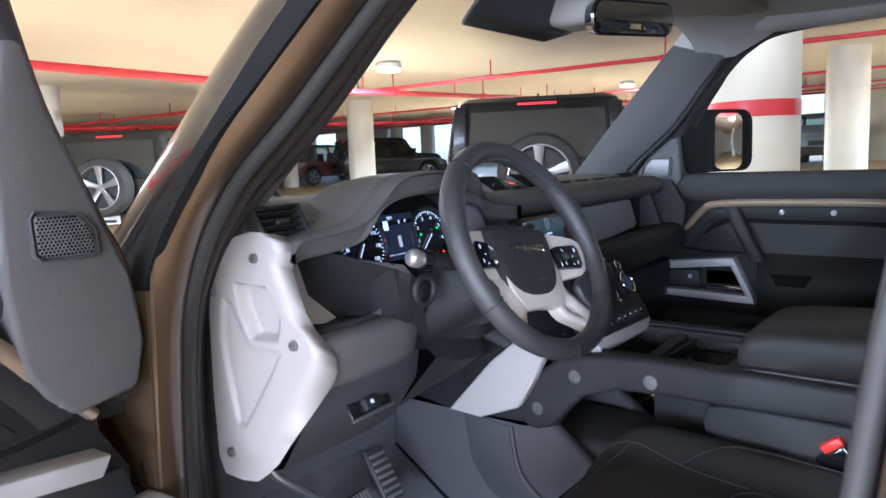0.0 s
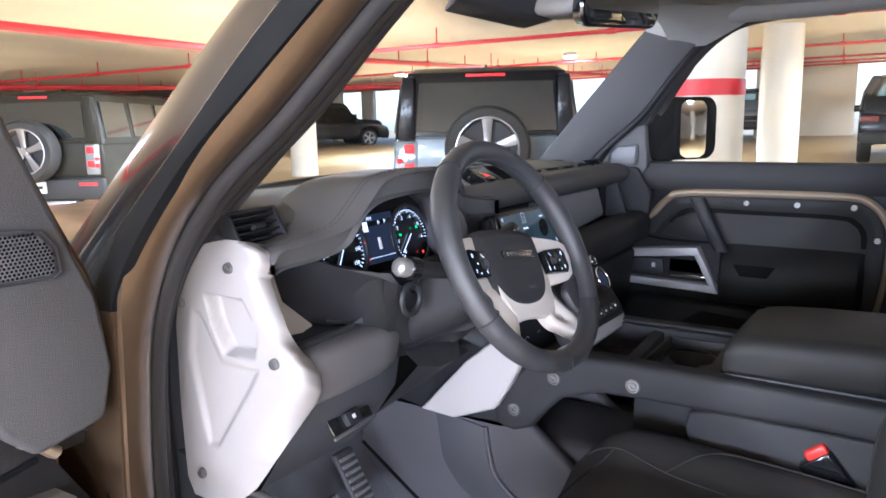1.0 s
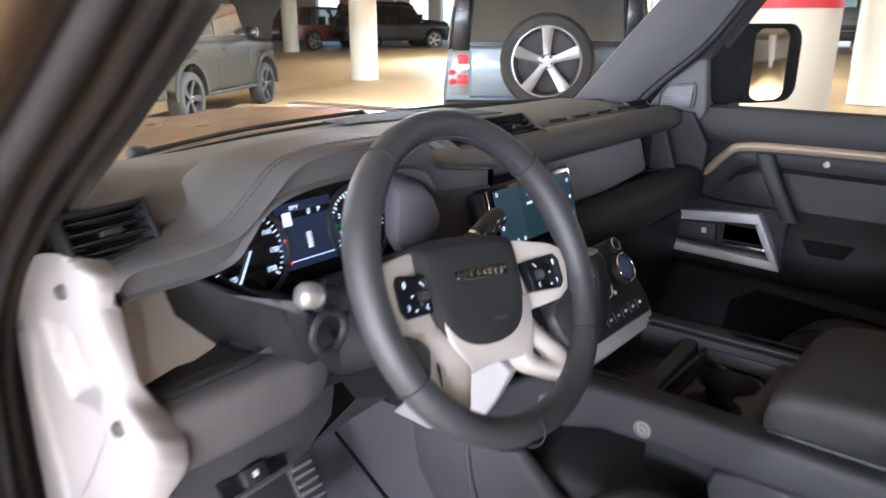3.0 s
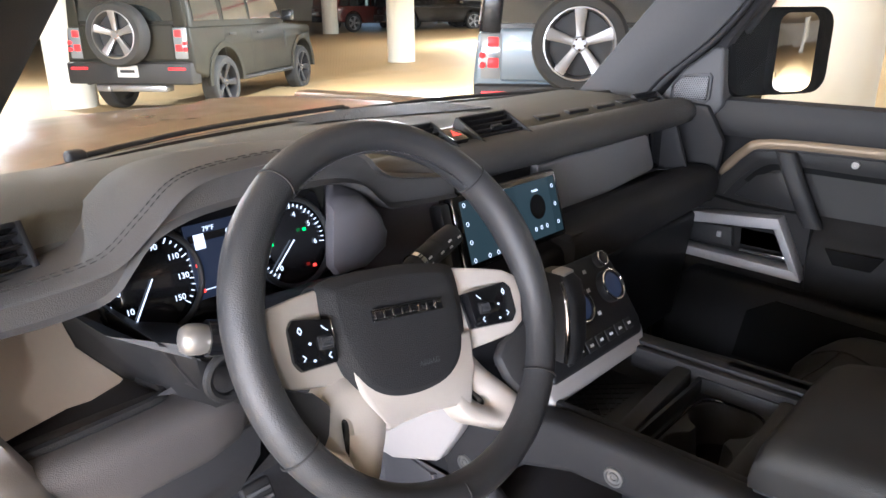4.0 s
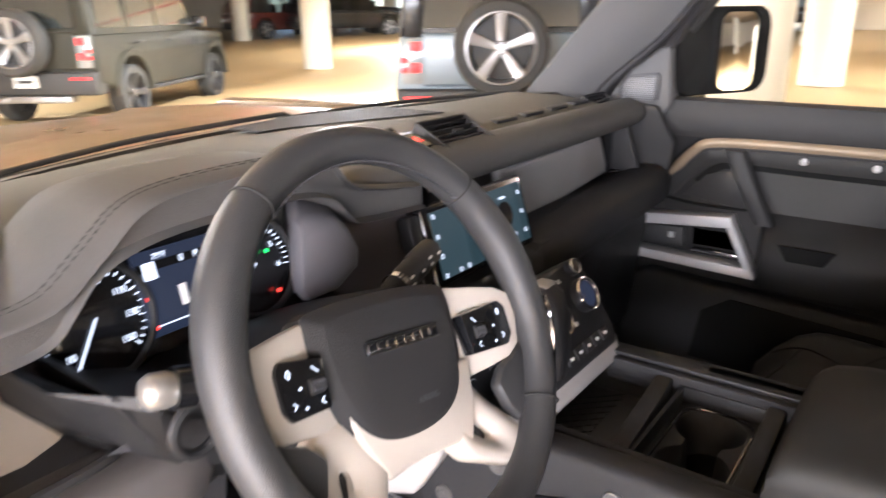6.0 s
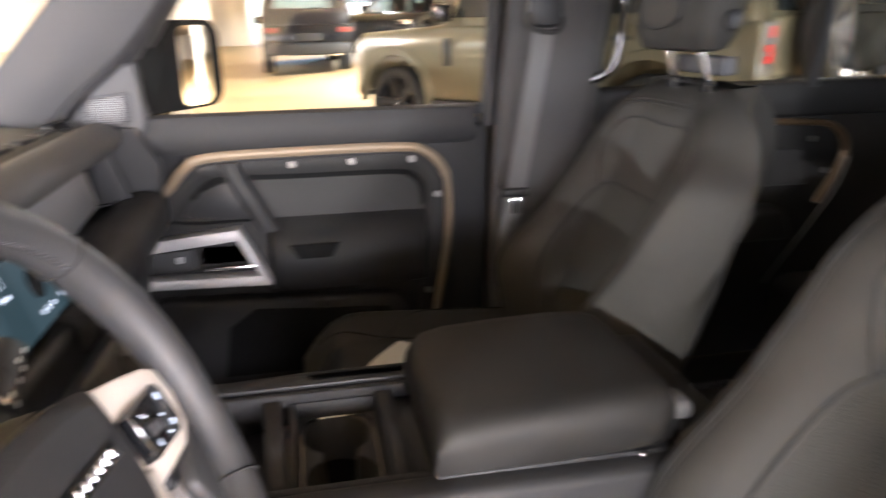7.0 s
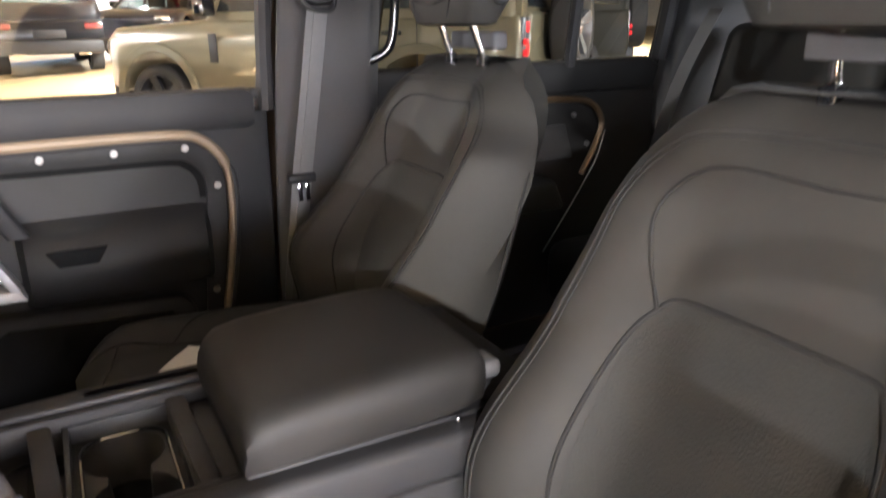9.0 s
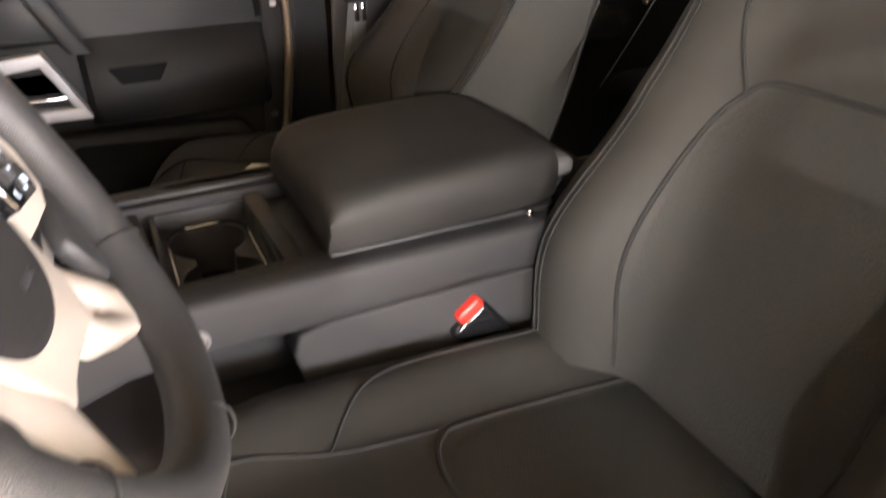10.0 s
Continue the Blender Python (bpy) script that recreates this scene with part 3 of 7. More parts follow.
    part("roof_fin", prism([(-0.1, 1.955), (0.08, 1.955), (-0.06, 2.03), (-0.09, 2.03)], -0.012, 0.012, "x", 0.004), M_GLOSS, c)
    return c


def heading(x, y, deg):
    """Pose of a car whose rear axle is at (x, y) and whose nose points deg from +x."""
    return pose(x, y, rise(x, y), 0, 0, deg - 90)


# the two square cars ahead, the nearer with its spare wheel towards us
four_by_four(heading(5.70, 4.76, 30), M_PBLUE, "grey-blue off-road car with a dark roof, its spare wheel facing out", cabin=M_PBLACK)
four_by_four(heading(4.43, 11.27, 32), M_PGREEN, "dark grey-green off-road car with a rear spare wheel", dark_wheels=True)


def road_suv(m, paint, label, name="parked_car", h=1.78, length=4.95):
    """A smooth modern estate-backed car; rear axle at the origin, nose towards +y."""
    c = thing(name, label, "car", at=m)
    rear, wb = -1.0, 2.95
    nose = rear + length
    side = [(rear + 0.05, 0.45), (rear, 0.7), (rear + 0.05, 1.08), (nose - 1.5, 1.08), (nose - 0.4, 0.98), (nose - 0.08, 0.85), (nose, 0.6), (nose - 0.05, 0.35), (wb + 0.46, 0.38)]
    side += [(wb + 0.43 * math.cos(radians(a)), 0.42 + 0.43 * math.sin(radians(a))) for a in range(5, 176, 17)]
    side += [(wb - 0.46, 0.36), (0.46, 0.36)]
    side += [(0.43 * math.cos(radians(a)), 0.42 + 0.43 * math.sin(radians(a))) for a in range(5, 176, 17)]
    side += [(-0.46, 0.40)]
    part("body", prism(side, -0.97, 0.97, "x", 0.09, 4, 40), paint, c)
    rows = []
    for z, ins, f0, f1 in ((1.05, 0.04, 0.05, -1.25), (h - 0.40, 0.10, 0.16, -1.75), (h - 0.10, 0.22, 0.34, -2.15), (h - 0.03, 0.30, 0.55, -2.4), (h, 0.5, 0.9, -2.7)):
        w = 0.97 - ins
        rows.append([(p[0], p[1], z) for p in rrect(2 * w, (nose + f1) - (rear + f0), 0.2, 4, 0, ((nose + f1) + (rear + f0)) / 2)])
    part("cabin_glass", grid_bm(rows, closed_u=True, caps=True), M_CABGLASS, c, "tinted glass round the cabin")
    part("roof", grid_bm([[(p[0], p[1], zz) for p in rrect(2 * (0.97 - i), (nose + b) - (rear + a), 0.2, 4, 0, (nose + b + rear + a) / 2)] for zz, i, a, b in ((h - 0.115, 0.205, 0.32, -2.12), (h - 0.02, 0.29, 0.53, -2.38), (h + 0.012, 0.5, 0.9, -2.7))], closed_u=True, caps=True), paint, c)
    for s in (-1, 1):
        for cy in (0, wb):
            road_wheel(c, s * 0.85, cy, 0.38, r=0.38, face=s)
        part("tail_lamp", box(s * 0.62, s * 0.95, rear - 0.005, rear + 0.15, 0.86, 0.98, 0.03, 2), M_UNLIT, c)
        part("door_mirror", box(s * 0.95, s * 1.14, nose - 1.75, nose - 1.6, 1.08, 1.24, 0.03, 3), M_GLOSS, c)
        part("roof_pillar", tube([(s * 0.90, rear + 1.9, 1.07), (s * 0.77, rear + 1.95, h - 0.1)], 0.045, 8), paint, c)
        part("roof_pillar", tube([(s * 0.86, rear + 0.20, 1.05), (s * 0.80, rear + 0.34, h - 0.36), (s * 0.68, rear + 0.50, h - 0.10)], 0.13, 8), paint, c)
        part("roof_pillar", tube([(s * 0.88, nose - 1.36, 1.05), (s * 0.80, nose - 1.80, h - 0.38), (s * 0.72, nose - 2.2, h - 0.10)], 0.05, 8), paint, c)
        part("seat_back", box(s * 0.20, s * 0.62, nose - 2.75, nose - 2.58, 0.95, 1.42, 0.05, 3), M_HARD, c)
        part("exhaust_tip", box(s * 0.45, s * 0.68, rear - 0.02, rear + 0.1, 0.38, 0.46, 0.02), M_CHROME, c)
        part("head_lamp", box(s * 0.55, s * 0.90, nose - 0.20, nose - 0.05, 0.74, 0.86, 0.03, 2), M_CHROME, c)
    part("rear_bumper", box(-0.93, 0.93, rear - 0.03, rear + 0.2, 0.40, 0.66, 0.05, 3), M_HARD, c)
    part("tailgate", prism([(rear + 0.02, 1.0), (rear + 0.09, 1.36), (rear + 0.20, 1.36), (rear + 0.25, 1.0)], -0.88, 0.88, "x", 0.03, 3), paint, c)
    part("plate_recess", box(-0.28, 0.28, rear - 0.006, rear + 0.02, 0.70, 0.85, 0.01), M_HARD, c)
    return c


# the row across the aisle, beyond the columns
road_suv(heading(16.2, 0.85, 3), M_PBLACK, "black estate-backed car parked tail to the aisle", h=1.80)
road_suv(heading(31.0, -1.5, 0), M_PWHITE, "white van-like car parked out in the daylight", h=1.95)
road_suv(heading(20.2, -2.75, 150), M_PBLACK, "black car parked beside another in the far row", h=1.75)
four_by_four(heading(5.60, -2.70, 38.5), M_POLIVE, "pale olive off-road car parked side on", dark_wheels=True, spare=True)
four_by_four(heading(8.05, -5.75, 56), M_PGREEN, "dark grey-green off-road car parked beside an olive one", spare=True)
four_by_four(heading(10.5, -7.5, 56), M_PWHITE, "white off-road car with a rear spare wheel", spare=True)
road_suv(heading(20.0, 26.0, -8), M_PRED, "dark red car parked beyond the column", h=1.80)
four_by_four(heading(22.0, 24.2, -20), M_PBLACK, "black off-road car parked across the aisle")
road_suv(heading(21.3, 23.6, -28), M_PBLACK, "black estate-backed car with a clear side window", h=1.84)
road_suv(heading(-1.2, -19.0, 100), M_PGREEN, "dark green car parked far behind the open car", h=1.75)
road_suv(heading(25.0, 5.6, 5), M_PBLUE, "grey-blue car parked by a column in the far row", h=1.75)

# ---------------------------------------------------------------- our own car: shell
def screen_y(x):
    return 1.79 - 0.42 * x * x


E0 = [(0.690, 1.66, 1.20), (0.675, 1.58, 1.275), (0.655, 1.46, 1.40), (0.632, 1.34, 1.52), (0.610, 1.225, 1.635), (0.60, 1.19, 1.67)]
E1 = [(0.725, 1.45, 1.18), (0.710, 1.375, 1.275), (0.695, 1.215, 1.395), (0.668, 1.10, 1.515), (0.635, 0.985, 1.62), (0.62, 0.95, 1.67)]
E1_LEFT = [(0.728, 1.45, 1.18), (0.703, 1.352, 1.275), (0.655, 1.250, 1.395), (0.606, 1.162, 1.515), (0.575, 1.075, 1.62), (0.56, 1.03, 1.67)]
SEAL_IN = [(0.745, 1.49, 0.45), (0.755, 1.50, 0.80), (0.757, 1.49, 1.05), (0.745, 1.44, 1.18), (0.722, 1.36, 1.275), (0.705, 1.21, 1.39), (0.678, 1.09, 1.51), (0.645, 0.97, 1.615), (0.63, 0.80, 1.655), (0.63, 0.55, 1.665)]
BR = [(0.845, 1.385, 0.45), (0.860, 1.384, 0.80), (0.860, 1.370, 1.05), (0.860, 1.325, 1.195), (0.850, 1.25, 1.30), (0.830, 1.145, 1.388), (0.800, 1.04, 1.492), (0.765, 0.94, 1.59), (0.75, 0.80, 1.635), (0.75, 0.55, 1.645)]
BL = [(0.90, 1.355, 0.45), (0.912, 1.352, 0.80), (0.912, 1.335, 1.08), (0.910, 1.312, 1.225), (0.893, 1.225, 1.33), (0.872, 1.13, 1.415), (0.850, 1.035, 1.50), (0.81, 0.93, 1.605), (0.80, 0.80, 1.65), (0.80, 0.55, 1.66)]
GL = [(0.915, 1.43, 1.17), (0.902, 1.375, 1.23), (0.885, 1.225, 1.365), (0.870, 1.13, 1.455), (0.845, 1.02, 1.555), (0.83, 0.95, 1.62)]
BL_UP = [(0.915, 1.36, 1.13), (0.910, 1.312, 1.225), (0.893, 1.225, 1.33), (0.872, 1.13, 1.415), (0.850, 1.035, 1.50), (0.81, 0.93, 1.605)]
GL2 = [(0.90, 1.54, 1.17), (0.885, 1.47, 1.235), (0.868, 1.31, 1.375), (0.853, 1.21, 1.465), (0.828, 1.10, 1.565), (0.81, 1.03, 1.63)]

def shifted(line, low, high):
    """The same line with its y moved by low at its foot and high at its head."""
    z0, z1 = 1.15, 1.55
    return [(x, y + low + (high - low) * min(1, max(0, (z - z0) / (z1 - z0))), z) for x, y, z in line]


shell = thing("car_body", "bronze off-road car body with its driver door open", "car")
for _side in (1, -1):
    E1_, SI_, BR_, BL_ = (E1_LEFT, SEAL_IN, BR, BL) if _side < 0 else (shifted(E1, 0.05, 0.085), shifted(SEAL_IN, 0.05, 0.10), shifted(BR, 0.06, 0.17), shifted(BL, 0.08, 0.22))

    def _put(nm, bm, mt, lb=""):
        return part(nm, bm if _side > 0 else mirrored(bm), mt, shell, lb)
    cut = Vector(E1_[3]).lerp(Vector(E1_[4]), 0.57)
    _put("pillar_trim", ribbon(list(E1_[:4]) + [tuple(cut)], list(E0[:4]) + [(0.615, 1.25, 1.61)], 0.02, 6, 0.012), M_PILLAR, "dark grey pillar trim")
    _put("roof_corner", ribbon([tuple(cut), E1_[4], E1_[5]], [(0.615, 1.25, 1.61), (0.607, 1.22, 1.64), (0.60, 1.19, 1.67)], 0.02, 6, 0.012), M_LINER, "pale grey fabric roof corner")
    _put("pillar_trim", ribbon([SI_[i] for i in (3, 4, 5, 6, 7, 8)], E1_, 0.02, 6, 0.002), M_PILLAR)
    _put("door_seal", ribbon(BR_, SI_, 0.01, 6, 0.0), M_RUBBER, "black rubber door seal")
    for f, r in ((0.10, 0.010), (0.45, 0.013), (0.82, 0.015)):
        line = [Vector(a).lerp(Vector(b), f) for a, b in zip(SI_, BR_)]
        _put("seal_bead", tube(spline(line, 6), r, 10), M_RUBBER)
    _put("door_jamb", ribbon(BL_, BR_, 0.006, 6, 0.010), M_BRONZE, "glossy bronze painted door jamb")
    if _side > 0:
        BLU, GLU, GLV = shifted(BL_UP, 0.08, 0.22), shifted(GL, 0.08, 0.22), shifted(GL2, 0.06, 0.20)
    else:
        BLU, GLU, GLV = BL_UP, GL, GL2
    _put("pillar_gasket", ribbon([(x + 0.003, y - 0.002, z) for x, y, z in GLU], [(x + 0.004, y - 0.002, z) for x, y, z in BLU], 0.012, 6, 0.0), M_VOID)
    _put("pillar_cover", ribbon(GLV, GLU, 0.012, 6, 0.006), M_GLOSS, "gloss black outer pillar cover")
    _put("cover_edge", tube(spline([(x, y - 0.002, z) for x, y, z in GLU], 6), 0.0022, 6), M_CHROME)
    # wing behind the jamb, and the sill
    _put("front_wing", prism([(1.475, 0.45), (1.475, 1.12), (1.50, 1.17), (1.62, 1.185), (3.1, 1.13), (3.2, 0.9), (3.2, 0.45)], 0.90, 0.985, "x", 0.02), M_BRONZE)
    _put("hinge_pillar", ribbon([(0.925, 1.50, 0.45), (0.93, 1.50, 0.80), (0.935, 1.50, 1.08), (0.93, 1.49, 1.16)], [(x + 0.006, y + 0.004, z) for x, y, z in BL_[:3]] + [(0.918, 1.335, 1.17)], 0.012, 6, 0.0), M_BRONZE)
    for _z in (0.70, 1.03):
        _h = _put("hinge", box(0.925, 0.985, 1.405, 1.46, _z - 0.03, _z + 0.03, 0.006), M_RUBBER)
        bolt("hinge_bolt", shell, (_side * 0.93, 1.395, _z), (_side * 0.3, -1, 0), 0.009, M_HARD)
    _put("rocker", prism([(0.80, 0.44), (0.93, 0.40), (0.95, 0.44), (0.93, 0.50), (0.84, 0.52), (0.80, 0.50)], -1.4, 1.40, "y", 0.008), M_BRONZE)
    _put("sill_plate", box(0.70, 0.84, -1.2, 1.40, 0.50, 0.522, 0.006), M_HARD)
    # centre pillar
    b_out = [(0.775, 0.54), (0.845, 0.50), (0.86, 0.44), (0.85, 0.30), (0.78, 0.29), (0.745, 0.33), (0.745, 0.47)]
    rows = []
    for z, dx, sc in ((0.50, 0.02, 1.15), (0.9, 0.02, 1.1), (1.2, 0.0, 1.0), (1.45, -0.06, 0.92), (1.68, -0.13, 0.9)):
        rows.append([(x + dx, 0.42 + (y - 0.42) * sc, z) for x, y in b_out])
    _put("centre_pillar", bevelled(grid_bm(rows, closed_u=True, caps=True), 0.010, 3, 25), M_PILLAR, "dark grey centre pillar trim")
    seal_b = [(0.87, 0.57, 0.50), (0.872, 0.572, 0.95), (0.866, 0.558, 1.14), (0.860, 0.540, 1.27), (0.852, 0.522, 1.40), (0.82, 0.505, 1.56), (0.78, 0.495, 1.65)]
    _put("seal_bead", tube(spline(seal_b, 6), 0.009, 10), M_RUBBER)
    _put("seal_bead", tube(spline([(x - 0.026, y - 0.002, z) for x, y, z in seal_b], 6), 0.008, 10), M_RUBBER)
    outer_b = [[(x + 0.012, y - 0.012, z) for x, y, z in seal_b], [(x + 0.055, y - 0.045, z) for x, y, z in seal_b]]
    _put("door_jamb", ribbon(outer_b[0], outer_b[1], 0.012, 6, 0.006), M_BRONZE)
    _put("door_jamb", ribbon(outer_b[1], [(x + 0.05, y - 0.30, z) for x, y, z in seal_b], 0.012, 6, 0.0), M_BRONZE)
    # rear pillar and side above the windows
    rows = []
    for z, dx in ((0.5, 0.03), (1.2, 0.0), (1.5, -0.07), (1.69, -0.13)):
        rows.append([(x + dx, y, z) for x, y in ((0.76, -0.62), (0.86, -0.60), (0.88, -0.66), (0.88, -0.95), (0.80, -0.98), (0.75, -0.92))])
    _put("rear_pillar", bevelled(grid_bm(rows, closed_u=True, caps=True), 0.012, 3, 25), M_PILLAR)
    _put("roof_rail", tube(spline([(0.615, 1.16, 1.665), (0.645, 0.9, 1.655), (0.655, 0.4, 1.665), (0.655, -0.6, 1.665), (0.655, -1.7, 1.655)], 6), 0.045, 10), M_LINER, "grey fabric roof edge")
    _put("rear_side_panel", prism([(-0.95, 0.5), (-0.95, 1.25), (-2.0, 1.25), (-2.0, 0.5)], 0.74, 0.93, "x", 0.01), M_HARD)
    _put("rear_side_rail", prism([(-0.95, 1.60), (-0.95, 1.70), (-2.0, 1.70), (-2.0, 1.60)], 0.66, 0.84, "x", 0.01), M_LINER)

part("headliner", grid_bm([[(x, y, 1.715 - 0.10 * (abs(x) / 0.66) ** 4 - (0.05 if y > 1.05 else 0.0)) for x in np.linspace(-0.66, 0.66, 15)] for y in (1.19, 1.10, 1.0, 0.6, 0.0, -0.8, -1.9)]), M_LINER, shell, "pale grey fabric headliner")
part("roof_skin", grid_bm([[(x, y, 1.83 - 0.10 * (abs(x) / 0.78) ** 4) for x in np.linspace(-0.80, 0.80, 15)] for y in (1.17, 0.6, 0.0, -0.8, -1.95)]), M_BRONZE, shell)
part("roof_header", prism([(1.15, 1.66), (1.24, 1.655), (1.25, 1.68), (1.17, 1.74)], -0.66, 0.66, "x", 0.008), M_LINER, shell)
part("visor", box(0.12, 0.52, 0.98, 1.16, 1.645, 1.665, 0.008), M_LINER, shell)
for _sx in (-1, 1):
    part("quarter_glass", grid_bm([[(_sx * 0.86, -0.96, 1.25), (_sx * 0.86, -2.02, 1.25)], [(_sx * 0.76, -0.96, 1.62), (_sx * 0.76, -2.02, 1.62)]]), M_TINT, shell, "tinted quarter glass")
part("rear_glass", grid_bm([[(-0.80, -2.05, 1.25), (0.80, -2.05, 1.25)], [(-0.74, -2.0, 1.66), (0.74, -2.0, 1.66)]]), M_TINT, shell, "tinted rear glass")
part("back_panel", box(-0.80, 0.80, -2.08, -2.0, 0.5, 1.25, 0.01), M_HARD, shell)
part("carpet", prism([(-2.0, 0.50), (1.30, 0.498), (1.53, 0.499), (1.67, 0.66), (1.74, 0.70), (1.74, 0.42), (-2.0, 0.42)], -0.80, 0.80, "x", 0.01), M_CARPET, shell, "dark carpeted floor")
part("bulkhead", prism([(1.66, 0.60), (1.70, 1.18), (1.78, 1.18), (1.78, 0.60)], -0.86, 0.86, "x", 0.01), M_CARPET, shell)
part("tunnel", prism([(-0.15, 0.47), (-0.118, 0.74), (0.118, 0.74), (0.15, 0.47)], 0.30, 1.70, "y", 0.03, 3), M_COVER, shell)
_bon = [[(x, y, z - 0.05 * (abs(x) / 0.9) ** 3 + (0.018 if 0.45 < abs(x) < 0.72 else 0)) for x in np.linspace(-0.90, 0.90, 25)] for y, z in ((1.86, 1.165), (1.95, 1.175), (2.3, 1.175), (2.8, 1.155), (3.1, 1.125), (3.2, 1.10), (3.22, 0.9))]
part("bonnet", grid_bm(_bon), M_BRONZE, shell, "bronze bonnet")
part("cowl", grid_bm([[(x, screen_y(x) + dy, z) for x in np.linspace(-0.84, 0.84, 25)] for dy, z in ((-0.035, 1.235), (-0.01, 1.248), (0.02, 1.235), (0.10, 1.19), (0.16, 1.20))]), M_RUBBER, shell, "black cowl below the windscreen")
_ws = [[(x * k, (screen_y(x) + 0.005) * (1 - f) + (1.235 - 0.10 * x * x) * f, 1.245 * (1 - f) + 1.675 * f) for x in np.linspace(-0.80, 0.80, 17)] for f, k in ((0, 1.0), (0.5, 0.95), (1.0, 0.87))]
_g = part("windscreen", grid_bm(_ws), M_GLASS, shell, "clear windscreen")
_g.visible_shadow = False
for _sx in (-0.45, 0.12):
    _a = [(_sx, screen_y(_sx) + 0.035, 1.242), (_sx + 0.25, screen_y(_sx + 0.25) + 0.022, 1.25), (_sx + 0.55, screen_y(_sx + 0.55) + 0.012, 1.255)]
    part("wiper", tube(spline(_a, 6), 0.0045, 8), M_RUBBER, shell)
    part("wiper_pivot", box(_sx - 0.014, _sx + 0.016, screen_y(_sx) + 0.03, screen_y(_sx) + 0.055, 1.23, 1.252, 0.008, 3), M_RUBBER, shell)

# rear-view mirror and the sensor cover at the top of the windscreen
rv = thing("rear_view_mirror", "black rear-view mirror hanging below the windscreen top", "mirror")
part("casing", moved(grid_bm([[(p[0] * s, y, p[1] * s) for p in rrect(0.245, 0.066, 0.028, 5)] for y, s in ((-0.012, 0.97), (-0.008, 1.0), (0.018, 0.9), (0.034, 0.55))], closed_u=True, caps=True), pose(-0.035, 1.085, 1.574, 6, -3, -14)), M_GLOSS, rv)
part("glass", moved(grid_bm([[(p[0], -0.0135, p[1]) for p in rrect(0.232, 0.056, 0.022, 5)], [(p[0] * 0.98, -0.0142, p[1] * 0.98) for p in rrect(0.232, 0.056, 0.022, 5)]], closed_u=True, caps=True), pose(-0.035, 1.085, 1.574, 6, -3, -14)), M_MIRROR, rv)
part("stem", tube([(-0.05, 1.11, 1.585), (-0.06, 1.15, 1.60), (-0.06, 1.19, 1.64)], 0.016, 10), M_HARD, rv)
sc = thing("sensor_cover", "dark plastic sensor cover at the windscreen top", "cover")
part("cover", bevelled(grid_bm([[(-0.36, 1.235, 1.566), (-0.30, 1.30, 1.560), (0.0, 1.30, 1.556), (0.06, 1.25, 1.585), (-0.06, 1.215, 1.558)], [(-0.30, 1.18, 1.66), (-0.25, 1.245, 1.665), (0.02, 1.245, 1.665), (0.06, 1.20, 1.66), (-0.10, 1.17, 1.66)]], closed_u=True, caps=True), 0.012, 3), M_GREYPL, sc)
part("grey_cap", box(-0.13, -0.02, 1.12, 1.22, 1.565, 1.64, 0.02, 3), M_LINER, sc, "pale grey stem cover")

# ---------------------------------------------------------------- doors (built for the right-hand side)
RAIL = [(1.315, 1.035), (1.262, 1.090), (1.218, 1.140), (1.17, 1.162), (0.98, 1.167), (0.76, 1.166), (0.705, 1.155), (0.668, 1.12), (0.652, 1.07), (0.655, 0.95), (0.68, 0.80), (0.70, 0.70)]


